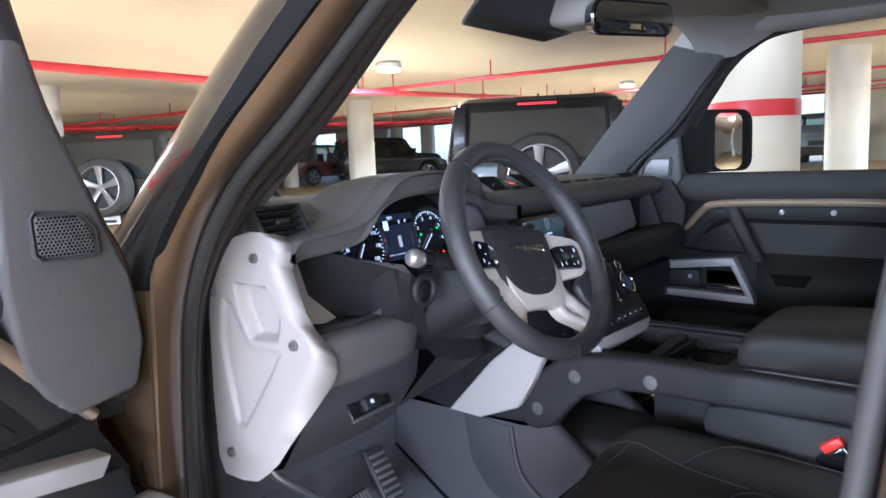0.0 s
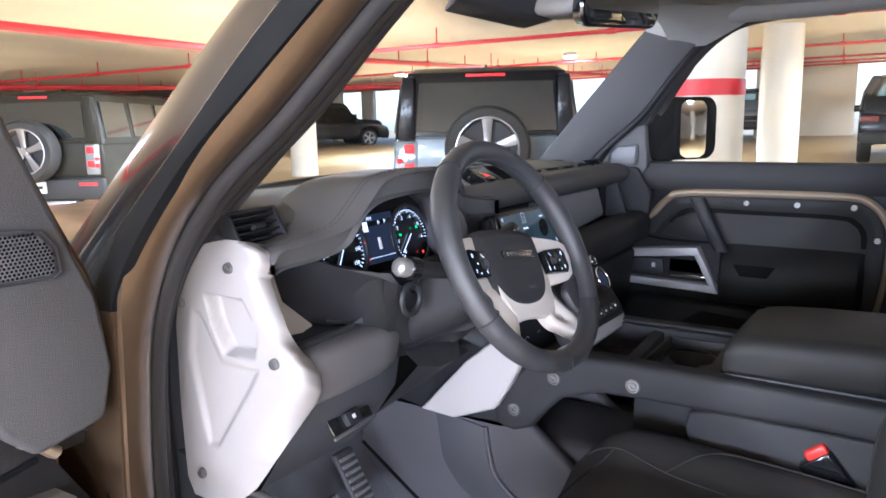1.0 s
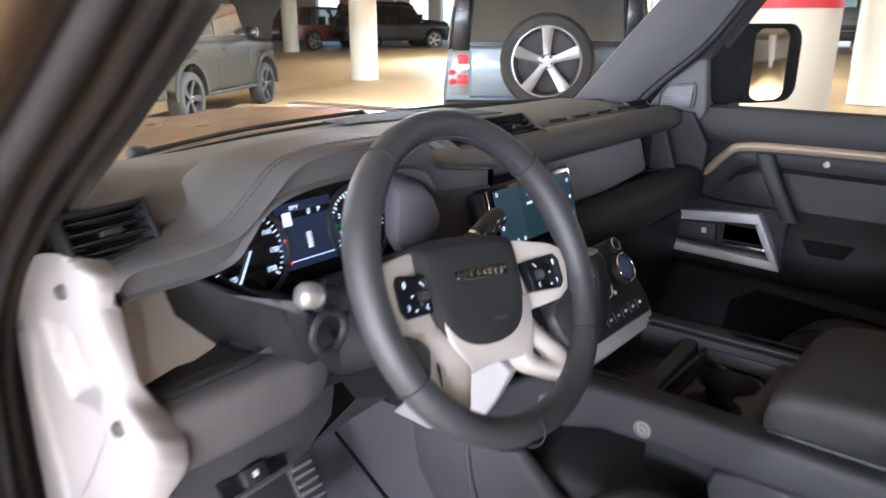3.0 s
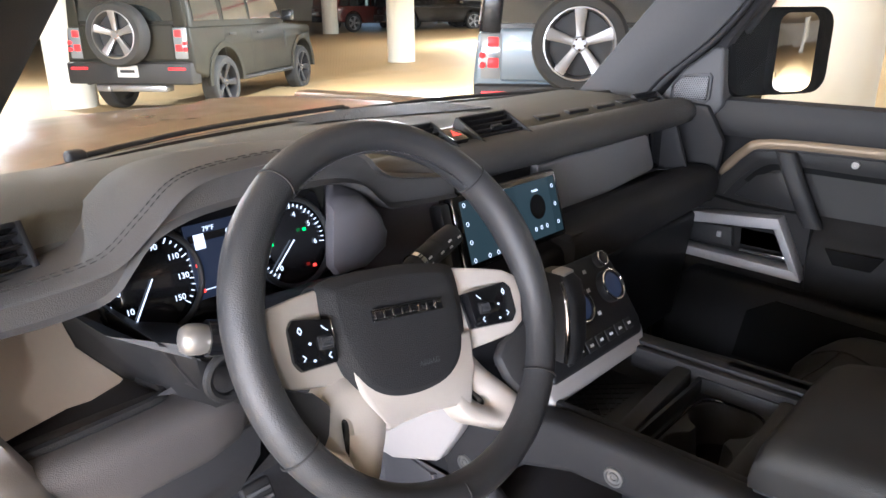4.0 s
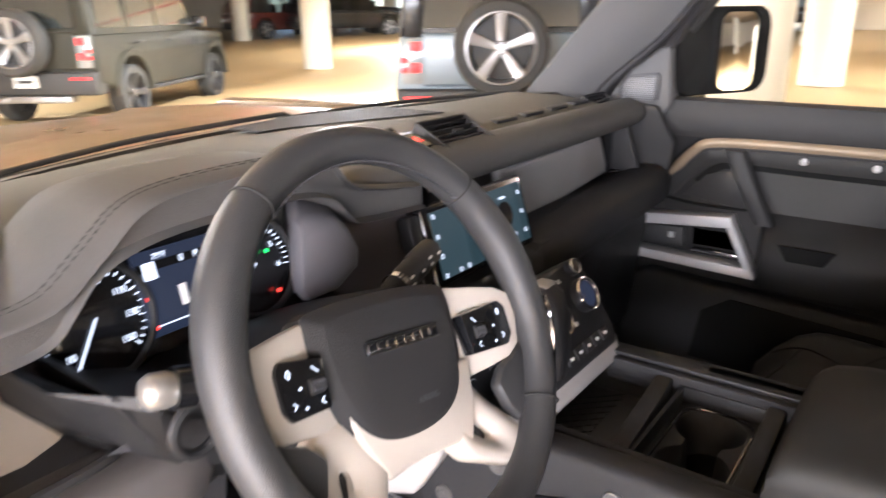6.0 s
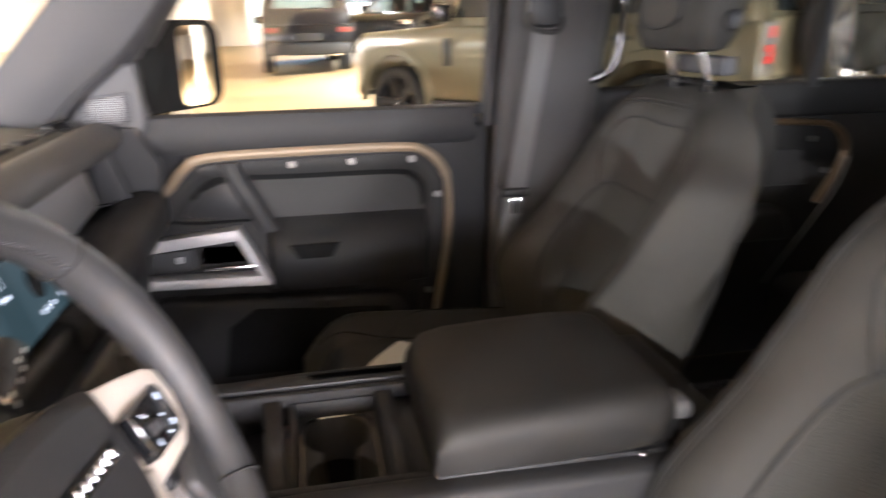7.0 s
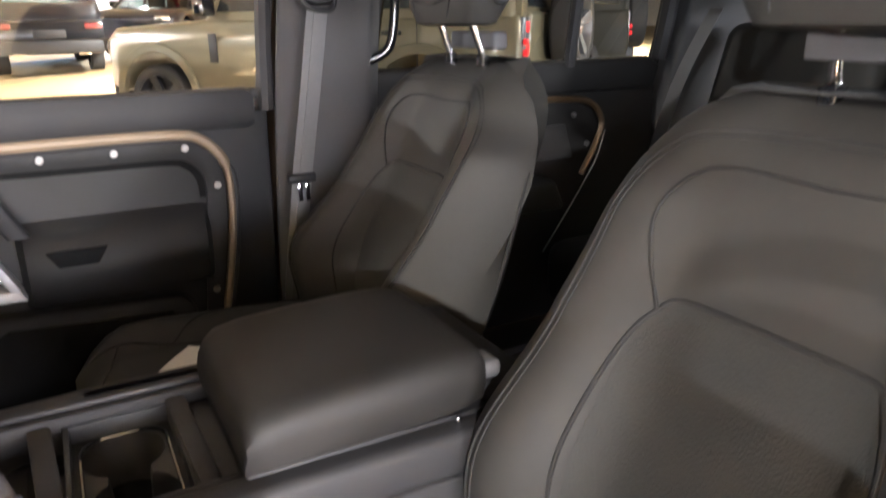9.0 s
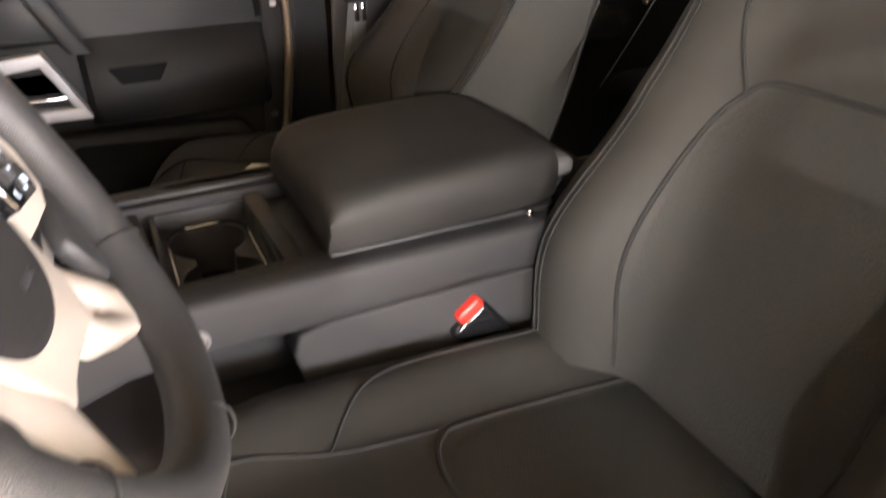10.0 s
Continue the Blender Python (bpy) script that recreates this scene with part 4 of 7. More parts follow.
def side_door(name, label, left=False, at=None):
    """A front door: outer skin, window, lined inner panel with rail, handle frame, strap, arm rest and pocket. Local frame is the closed door's."""
    d = thing(name, label, "door", at=at)

    def put(nm, bm, mt, lb="", par=None):
        return part(nm, mirrored(bm) if left else bm, mt, par or d, lb)
    sgn = -1 if left else 1
    front = 1.31 if left else 1.385
    put("outer_skin", prism([(0.55, 0.52), (0.53, 1.20), (front - 0.025, 1.20), (front, 1.10), (front, 0.52)], 0.90, 0.96, "x", 0.012), M_BRONZE, "bronze painted outer skin")
    put("inner_frame", prism([(0.56, 0.54), (0.545, 1.20), (front - 0.04, 1.20), (front + 0.035, 1.12), (front + 0.035, 0.54)], 0.80, 0.905, "x", 0.01), M_BRONZE if left else M_HARD)
    # upper pad below the glass
    rows = []
    for y in (0.585, 0.60, 0.75, 0.95, 1.15, 1.29, 1.32, 1.335):
        e = 0.0 if 0.59 < y < 1.33 else 0.006
        rows.append([(0.765 + e, y, 1.168 + e), (0.752 + e, y, 1.185), (0.752 + e, y, 1.225), (0.762 + e, y, 1.246 - e), (0.785, y, 1.252 - e), (0.81, y, 1.246 - e), (0.82, y, 1.168)])
    put("upper_pad", grid_bm(rows, closed_u=True, caps=True), M_SOFT, "dark grey padded sill")
    P = spline([(0.0, y, z) for y, z in RAIL], 4)
    edge, inner_edge = [], []
    for i, p in enumerate(P):
        t = (P[min(i + 1, len(P) - 1)] - P[max(i - 1, 0)]).normalized()
        n = Vector((0, -t.z, t.y))
        hw = 0.010 if p.z > 1.1 else 0.0065
        edge.append((0.752, p.y - n.y * hw, p.z - n.z * hw))
        inner_edge.append((0.750, p.y + n.y * hw, p.z + n.z * hw))
    put("rail", ribbon(inner_edge, edge, 0.012, 1, 0.004, False), M_RAIL, "champagne painted metal rail")
    put("rail_lip", tube(spline([(0.757, y - 0.010 if z < 1.1 and y < 0.7 else y, z - 0.012 if z > 1.1 else z) for y, z in RAIL], 5), 0.006, 8), M_SOFT)
    # field inside the rail
    field = [(y, z - 0.006) for y, z in [(p.y, p.z) for p in spline([(0, y, z) for y, z in RAIL], 3)]] + [(0.75, 0.62), (1.36, 0.62), (1.36, 0.95)]
    put("inner_panel", prism(field, 0.768, 0.805, "x", 0.003), M_DOORPL, "black grained inner panel")
    # raised border that carries the screws
    inner = [(1.255, 1.035), (1.225, 1.075), (1.19, 1.108), (1.14, 1.12), (0.98, 1.118), (0.77, 1.116), (0.725, 1.105), (0.702, 1.075), (0.70, 1.03)]
    outer = [(1.305, 1.045), (1.255, 1.090), (1.21, 1.135), (1.165, 1.152), (0.98, 1.157), (0.765, 1.156), (0.715, 1.147), (0.678, 1.115), (0.662, 1.05)]
    put("screw_border", ribbon([(0.757, y, z) for y, z in inner], [(0.755, y, z) for y, z in outer], 0.012, 5, 0.003), M_DOORPL)
    put("rear_border", ribbon([(0.76, 0.70, 1.03), (0.76, 0.71, 0.95), (0.76, 0.725, 0.80), (0.76, 0.735, 0.70)], [(0.757, 0.664, 1.05), (0.757, 0.668, 0.95), (0.757, 0.69, 0.80), (0.757, 0.70, 0.70)], 0.012, 5, 0.003), M_DOORPL)
    # opening behind the strap
    put("strap_recess", prism([(1.235, 1.035), (1.19, 1.088), (1.145, 1.10), (1.10, 1.10), (1.06, 1.025), (1.10, 1.018)], 0.7655, 0.772, "x", 0.002), M_HARD)
    # Two black strips paint the shadow lines under the border and the strap.
    put("groove_shade", ribbon([(0.7665, 1.20, 1.066), (0.7665, 1.165, 1.097), (0.7665, 1.13, 1.106), (0.7665, 0.98, 1.105), (0.7665, 0.78, 1.103), (0.7665, 0.738, 1.093), (0.7665, 0.718, 1.068), (0.7665, 0.714, 1.03)], [(0.7655, 1.215, 1.074), (0.7655, 1.178, 1.109), (0.7655, 1.132, 1.119), (0.7655, 0.98, 1.117), (0.7655, 0.775, 1.115), (0.7655, 0.728, 1.104), (0.7655, 0.704, 1.072), (0.7655, 0.702, 1.03)], 0.003, 5), M_VOID)
    put("fold_shade", tube(spline([(0.768, 1.30, 1.030), (0.768, 1.20, 1.018), (0.768, 1.06, 1.020)], 4), 0.004, 6), M_VOID)
    put("pull_strap", grid_bm([[(0.735 + x, y + a, z) for x, a in ((0, -0.020), (-0.006, -0.017), (-0.010, -0.010), (-0.010, 0.010), (-0.006, 0.017), (0, 0.020), (0.012, 0.020), (0.012, -0.020))] for x, y, z in ((0.02, 1.128, 1.152), (0.0, 1.124, 1.145), (-0.006, 1.10, 1.09), (-0.004, 1.072, 1.035), (0.005, 1.058, 1.010), (0.02, 1.052, 1.0))], closed_u=True, caps=True), M_SOFT, "black grab strap")
    # handle frame
    put("handle_frame", prism([(1.318, 0.990), (1.120, 1.008), (1.108, 0.984), (1.305, 0.966)], 0.728, 0.775, "x", 0.003), M_SILVER, "satin silver handle surround")
    put("handle_frame", prism([(1.120, 1.008), (1.056, 0.878), (1.074, 0.879), (1.128, 0.985)], 0.7285, 0.775, "x", 0.003), M_SILVER)
    put("handle_frame", prism([(1.056, 0.876), (1.392, 0.886), (1.40, 0.898), (1.385, 0.908), (1.075, 0.899)], 0.7275, 0.775, "x", 0.003), M_SILVER)
    # Shade of the sunk handle space, put in as a black sheet.
    put("handle_recess_shade", prism([(1.31, 0.975), (1.118, 0.99), (1.075, 0.895), (1.385, 0.90)], 0.772, 0.776, "x", 0), M_VOID)
    put("lock_plate", prism([(1.345, 0.958), (1.225, 0.962), (1.22, 0.915), (1.36, 0.912)], 0.755, 0.774, "x", 0.004), M_HARD)
    put("lock_button", box(0.750, 0.756, 1.245, 1.257, 0.934, 0.948, 0.002), M_SILVER)
    put("door_lever", box(0.745, 0.757, 1.082, 1.20, 0.913, 0.921, 0.003), M_CHROME, "chrome door lever")
    put("lever_cup", box(0.768, 0.774, 1.10, 1.21, 0.92, 0.965, 0.004), M_HARD)
    # arm rest bulge with its pull slot
    rows = []
    for y, g in ((1.062, 0.2), (1.048, 0.8), (1.01, 1.0), (0.90, 1.0), (0.76, 0.95), (0.715, 0.7), (0.70, 0.2)):
        rows.append([(0.772, y, 1.022), (0.772 - 0.012 * g, y, 1.016), (0.772 - 0.034 * g, y, 1.002), (0.772 - 0.056 * g, y, 0.980), (0.772 - 0.068 * g, y, 0.955), (0.772 - 0.071 * g, y, 0.930), (0.772 - 0.064 * g, y, 0.895), (0.772 - 0.045 * g, y, 0.86), (0.772, y, 0.845)])
    put("arm_rest", grid_bm(rows, closed_u=True, caps=True), M_DOORPL, "padded black arm rest")
    # A flat black plate gives the pull slot its shade.
    put("pull_cup_shade", prism([(1.015, 0.973), (0.905, 0.973), (0.925, 0.940), (0.995, 0.940)], 0.6985, 0.706, "x", 0.003), M_VOID)
    # lower pocket
    put("pocket", prism([(1.36, 0.60), (1.36, 0.80), (1.30, 0.855), (0.78, 0.83), (0.75, 0.80), (0.75, 0.60)], 0.735, 0.80, "x", 0.014, 3), M_DOORPL)
    # Shade inside the pocket, drawn as a flat black plate.
    put("pocket_mouth_shade", prism([(1.18, 0.66), (1.16, 0.78), (1.10, 0.82), (0.80, 0.80), (0.80, 0.66)], 0.731, 0.737, "x", 0.002), M_VOID)
    for y, z, x in ((1.280, 1.062, 0.750), (0.996, 1.139, 0.7495), (0.868, 1.139, 0.7495), (0.735, 1.138, 0.7495), (0.678, 1.055, 0.7505), (0.704, 0.825, 0.7505)):
        b = bolt("screw", d, (sgn * x, y, z), (-sgn, 0, 0), 0.0075)
    # window frame, glass and the mirror corner with its small loudspeaker
    g = put("window_glass", grid_bm([[(0.795, 0.56, 1.23), (0.795, 1.33, 1.23)], [(0.765, 0.54, 1.40), (0.77, 1.20 + (0 if left else 0.11), 1.40)], [(0.705, 0.53, 1.63), (0.705, 1.0 + (0 if left else 0.1), 1.63)]]), M_GLASS, "clear side glass")
    g.visible_shadow = False
    fy = 0.0 if left else 0.135
    put("window_frame", tube(spline([(x, y + fy * min(1, max(0, (z - 1.15) / 0.3)) * min(1, max(0, (y - 0.7) / 0.3)), z) for x, y, z in ((0.80, 1.345, 1.20), (0.785, 1.27, 1.30), (0.765, 1.155, 1.41), (0.735, 1.03, 1.53), (0.715, 0.965, 1.60), (0.705, 0.90, 1.635), (0.702, 0.75, 1.645), (0.702, 0.55, 1.645))], 5), 0.022, 8), M_RUBBER, "black window frame")
    if left:
        put("frame_cover", ribbon([(0.748, 1.250, 1.455), (0.742, 1.222, 1.53), (0.735, 1.185, 1.62)], [(0.752, 1.278, 1.455), (0.746, 1.258, 1.53), (0.738, 1.230, 1.62)], 0.02, 4, 0.003), M_RUBBER, "black inner cover of the window frame")
        put("frame_edge", tube(spline([(0.765, 1.385, 1.10), (0.765, 1.375, 1.20), (0.765, 1.345, 1.272), (0.765, 1.296, 1.395), (0.762, 1.262, 1.53), (0.755, 1.235, 1.62)], 5), 0.0065, 8), M_BRONZE)
    put("window_frame", tube(spline([(0.80, 0.548, 1.20), (0.78, 0.545, 1.38), (0.715, 0.54, 1.64)], 5), 0.018, 8), M_RUBBER)
    put("waist_seal", box(0.795, 0.812, 0.56, 1.33, 1.225, 1.247, 0.004), M_RUBBER)
    corner = [(1.250, 1.462), (1.275, 1.462), (1.291, 1.395), (1.340, 1.272), (1.371, 1.197), (1.382, 1.113), (1.368, 1.056), (1.290, 1.043), (1.262, 1.070), (1.240, 1.105), (1.228, 1.20), (1.232, 1.35)] if left else [(1.415, 1.20), (1.43, 1.235), (1.375, 1.31), (1.31, 1.36), (1.285, 1.36), (1.275, 1.235), (1.30, 1.20)]
    put("mirror_corner", prism(corner, 0.742, 0.80, "x", 0.008, 3), M_PILLAR, "dark mirror corner panel")

    def sp(y, z):
        """The loudspeaker sits a little further back and is smaller in the driver's door."""
        return (1.258 + (y - 1.303) * 0.80, 1.224 + (z - 1.238) * 0.86) if left else (y, z)
    rim_o = [sp(a, b) for a, b in ((1.395, 1.245), (1.392, 1.275), (1.375, 1.296), (1.310, 1.304), (1.303, 1.296), (1.305, 1.248), (1.315, 1.240), (1.385, 1.238))]
    put("speaker_rim", grid_bm([[(x, *p) for p in shrunk(rim_o, k)] for x, k in ((0.743, 1.03), (0.736, 1.03), (0.735, 0.985))], closed_u=True), M_GREYPL)
    put("speaker_grille", prism([sp(a, b) for a, b in ((1.389, 1.247), (1.387, 1.274), (1.372, 1.291), (1.313, 1.298), (1.309, 1.294), (1.311, 1.25), (1.318, 1.244), (1.38, 1.243))], 0.7365, 0.743, "x", 0.002), M_MESH, "grey perforated speaker grille")
    dots = bmesh.new()
    for i in range(15):
        for j in range(12):
            y, z = 1.312 + i * 0.0054 + (0.0027 if j % 2 else 0), 1.2465 + j * 0.0043
            if y < 1.387 - max(0, (z - 1.27)) * 0.9 and z < 1.295:
                bmesh.ops.create_circle(dots, cap_ends=True, segments=6, radius=0.0016, matrix=Matrix.Translation((0.7360, *sp(y, z))) @ pose(0, 0, 0, 0, -90, 0))
    ho = put("grille_holes", dots, M_GLOSS)
    ho["kind"] = "stuff"
    return d


side_door("passenger_door", "closed passenger door with black lining and bronze rail")
_dd = pose(-0.87, 1.567, 0, 0, 0, -86.5) @ pose(0.98, -1.455, 0)
side_door("driver_door", "driver door standing wide open with black lining", left=True, at=_dd)


def door_mirror():
    m = thing("door_mirror", "black square door mirror with a silvered glass", "mirror")
    T = pose(0.955, 1.205, 1.342, 0, 0, -30)
    part("casing", moved(grid_bm([[(p[0] * s - 0.066, y, p[1] * s + 0.004) for p in rrect(0.278, 0.190, 0.042, 6)] for y, s in ((-0.030, 0.965), (-0.025, 1.0), (0.03, 1.0), (0.08, 0.86), (0.10, 0.6))], closed_u=True, caps=True), T), M_VOID, m)
    part("bezel", moved(grid_bm([[(p[0] - 0.030, y, p[1] + 0.002) for p in rrect(w, w * 0.30 + 0.141, 0.030, 6)] for y, w in ((-0.0305, 0.150), (-0.0335, 0.140), (-0.0335, 0.106), (-0.0325, 0.100))], closed_u=True), T), M_VOID, m)
    part("mirror_glass", moved(grid_bm([[(p[0] * k - 0.030, -0.0362 + k * k * (p[0] * p[0] + p[1] * p[1]) / 3.0, p[1] * k + 0.001) for p in rrect(0.106, 0.172, 0.026, 8)] for k in (1.0, 0.9, 0.8, 0.7, 0.6, 0.5, 0.4, 0.3, 0.2, 0.1, 0.01)], closed_u=True), T), M_MIRROR, m, "bulging silvered glass")
    part("chrome_strip", moved(tube([(-0.192, -0.020, 0.058), (-0.205, -0.018, 0.048), (-0.207, -0.018, -0.055), (-0.200, -0.020, -0.070)], 0.006, 8), T), M_CHROME, m)
    part("arm", tube([(0.93, 1.28, 1.25), (0.84, 1.32, 1.235), (0.80, 1.33, 1.23)], 0.03, 10), M_GLOSS, m)


door_mirror()


def rear_door(left=False):
    d = thing("rear_door", "closed rear door with black lining and tinted glass", "door", "rear doors")
    sgn = -1 if left else 1

    def put(nm, bm, mt, par, lb=""):
        return part(nm, mirrored(bm) if left else bm, mt, par, lb)
    put("outer_skin", prism([(0.36, 0.52), (0.36, 1.22), (-0.62, 1.22), (-0.62, 0.8), (-0.45, 0.52)], 0.90, 0.96, "x", 0.01), M_BRONZE, d)
    put("inner_panel", prism([(0.36, 0.54), (0.36, 1.20), (-0.60, 1.20), (-0.60, 0.8), (-0.45, 0.54)], 0.80, 0.89, "x", 0.01), M_DOORPL, d)
    put("upper_pad", prism([(0.34, 1.185), (0.34, 1.255), (0.30, 1.27), (-0.56, 1.275), (-0.60, 1.25), (-0.58, 1.185)], 0.785, 0.86, "x", 0.012, 3), M_DOORPL, d)
    put("rail", tube(spline([(0.79, 0.30, 1.10), (0.79, 0.22, 1.165), (0.79, 0.05, 1.178), (0.79, -0.26, 1.172), (0.79, -0.355, 1.155), (0.79, -0.395, 1.10), (0.79, -0.37, 1.03), (0.79, -0.33, 0.96)], 5), 0.009, 8), M_BRONZE, d, "bronze rail")
    put("trim_strip", tube(spline([(0.783, -0.402, 1.08), (0.783, -0.375, 1.0), (0.783, -0.31, 0.90), (0.783, -0.20, 0.75)], 5), 0.0024, 8), M_BOLT, d)
    put("arm_rest", prism([(0.25, 0.88), (0.25, 0.97), (-0.20, 0.97), (-0.24, 0.88)], 0.73, 0.81, "x", 0.02, 3), M_DOORPL, d)
    put("pocket", prism([(0.22, 1.01), (0.22, 1.10), (-0.27, 1.105), (-0.30, 1.01)], 0.792, 0.802, "x", 0.008), M_RUBBER, d)
    for y in (-0.150, -0.295):
        bolt("screw", d, (sgn * 0.790, y, 1.128), (-sgn, 0, 0), 0.0075)
    bolt("screw", d, (sgn * 0.790, -0.345, 1.045), (-sgn, 0, 0), 0.0075)
    put("window_glass", grid_bm([[(0.80, 0.36, 1.24), (0.80, -0.60, 1.24)], [(0.715, 0.36, 1.63), (0.715, -0.60, 1.63)]]), M_TINT, d, "tinted rear side glass")
    put("window_frame", tube(spline([(0.785, 0.325, 1.25), (0.76, 0.31, 1.40), (0.712, 0.30, 1.61), (0.705, 0.26, 1.645), (0.705, -0.3, 1.648), (0.705, -0.52, 1.645), (0.712, -0.57, 1.61), (0.76, -0.585, 1.40), (0.785, -0.585, 1.27)], 5), 0.025, 8), M_RUBBER, d)
    put("window_bar", tube([(0.79, -0.27, 1.26), (0.71, -0.25, 1.64)], 0.016, 8), M_RUBBER, d)
    return d


rear_door()
rear_door(True)

# ---------------------------------------------------------------- dashboard
dash = thing("dashboard", "black off-road dashboard with pale end panel and air vents", "dashboard")


def along_x(stations):
    """Skin over (x, [(y, z), ...]) sections."""
    return grid_bm([[(x, y, z) for y, z in ring] for x, ring in stations], closed_u=True, caps=True)


# top panel
_st = []
for x in np.linspace(-0.72, 0.735, 31):
    yw = screen_y(x) - 0.03
    e = 0.02 * max(0, abs(x) - 0.62) / 0.1
    _st.append((x, [(1.37, 1.20), (1.372, 1.232 - e), (1.385, 1.243 - e), (1.42, 1.252 - e), (1.50, 1.260 - e), (1.60, 1.261 - e), (yw - 0.02, 1.250), (yw, 1.243), (yw, 1.18), (1.45, 1.15)]))
part("top_panel", along_x(_st), M_DASH, dash, "grained dark dash top")
def grille_y(x):
    """Where the ribbed grille begins and ends along the car."""
    return 1.625 - 0.36 * max(0.0, x + 0.07), 1.712 - 0.22 * max(0.0, x - 0.06) + 0.12 * min(0.0, x - 0.0)


part("grille_bed", grid_bm([[(x, y, 1.2615) for y in grille_y(x)] for x in np.linspace(-0.105, 0.235, 18)]), M_VOID, dash, "dark bed of the speaker grille")
_gp = part("speaker_grille", merge(*[prism([(x, grille_y(x)[0]), (x + 0.0034, grille_y(x)[0]), (x + 0.0034, grille_y(x)[1]), (x, grille_y(x)[1])], 1.2608, 1.2628, "z", 0) for x in [-0.105 + i * 0.0068 for i in range(50)]]), M_SOFT, dash, "fine ribbed speaker grille")
_gp["kind"] = "stuff"
part("demist_strip", grid_bm([[(x, screen_y(x) + d, z) for x in np.linspace(-0.70, 0.70, 25)] for d, z in ((-0.075, 1.251), (-0.07, 1.257), (-0.045, 1.254), (-0.04, 1.248))]), M_HARD, dash)

# padded roll in front of the passenger and centre
_st = []
for x, g in ((-0.235, 0.3), (-0.225, 0.8), (-0.20, 1.0), (0.0, 1.0), (0.25, 1.0), (0.5, 1.0), (0.66, 1.0), (0.715, 0.95), (0.732, 0.6), (0.738, 0.2)):
    _st.append((x, [(1.375 + 0.045 * math.cos(a) * g - 0.012, 1.219 + 0.031 * math.sin(a) * g) for a in [2 * math.pi * k / 16 for k in range(16)]]))
part("padded_roll", along_x(_st), M_HOOD, dash, "soft black padded roll")
# open slots along the shelf above it
for i, x in enumerate((0.235, 0.335, 0.435, 0.535)):
    part("shelf_slot", prism([(x, 1.405), (x + 0.07, 1.405), (x + 0.06, 1.43), (x + 0.01, 1.43)], 1.247, 1.2545, "z", 0.003), M_HARD, dash)

# binnacle hood, an arch over the instruments
hood_out = [(-0.718, 1.198), (-0.703, 1.212), (-0.655, 1.220), (-0.605, 1.233), (-0.565, 1.262), (-0.530, 1.289), (-0.490, 1.299), (-0.42, 1.302), (-0.345, 1.299), (-0.305, 1.286), (-0.270, 1.262), (-0.215, 1.240), (-0.10, 1.222)]
hood_in = [(-0.718, 1.180), (-0.703, 1.184), (-0.655, 1.190), (-0.614, 1.201), (-0.592, 1.222), (-0.566, 1.246), (-0.515, 1.261), (-0.42, 1.264), (-0.350, 1.261), (-0.310, 1.247), (-0.275, 1.222), (-0.225, 1.197), (-0.10, 1.188)]


def hood_ring(y, k, dz):
    so, si = spline([(x, 0, z) for x, z in hood_out], 4), spline([(x, 0, z) for x, z in hood_in], 4)
    up = [(p.x, y + lean(p.x), p.z + dz) for p in so]
    lo = [(p.x, y + lean(p.x), p.z + (so[i].z - p.z) * (1 - k) + dz) for i, p in enumerate(si)]
    return up + lo[::-1]


def lean(x):
    """The hood's lip stands further back at its ends than over the dials."""
    return 0.035 * min(1, max(0, (-0.60 - x) / 0.1)) + 0.05 * min(1, max(0, (x + 0.32) / 0.1))


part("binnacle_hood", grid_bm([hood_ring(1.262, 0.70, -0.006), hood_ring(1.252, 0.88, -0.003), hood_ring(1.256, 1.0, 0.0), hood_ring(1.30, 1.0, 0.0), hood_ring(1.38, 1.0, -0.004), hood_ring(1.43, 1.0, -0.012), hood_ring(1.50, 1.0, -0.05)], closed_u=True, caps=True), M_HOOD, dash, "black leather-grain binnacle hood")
_sf = [(p.x, lean(p.x), p.z) for p in spline([(x, 0, z) for x, z in hood_out], 16)[6:-20]]
for _y in (1.284, 1.293):
    _o = part("hood_stitching", merge(*[tube([(a[0], _y + a[1], a[2] + 0.0004), (b[0], _y + b[1], b[2] + 0.0002)], 0.0005, 5) for a, b in zip(_sf[::3], _sf[2::3])]), M_PIPE, dash)
    _o["kind"] = "stuff"

# instrument panel
CL = pose(-0.450, 1.325, 1.185, -14, 0, 0)   # local: x right, z up, y away
clus = part("instrument_panel", moved(prism([(-0.150, 0.02), (-0.135, -0.045), (-0.10, -0.065), (-0.05, -0.052), (0.03, -0.052), (0.09, -0.062), (0.125, -0.04), (0.135, 0.0), (0.125, 0.05), (0.085, 0.078), (-0.06, 0.078), (-0.100, 0.062), (-0.14, 0.045)], 0.0, 0.03, "y", 0.004), CL), M_GLOSS, dash, "gloss black instrument panel")
part("display", moved(box(-0.052, 0.035, -0.0035, 0.0, -0.035, 0.045, 0.001), CL), M_NAVY, clus, "dark blue display")
part("display_header", moved(box(-0.050, 0.033, -0.0045, -0.0036, 0.026, 0.034, 0), CL), M_GLOSS, clus)


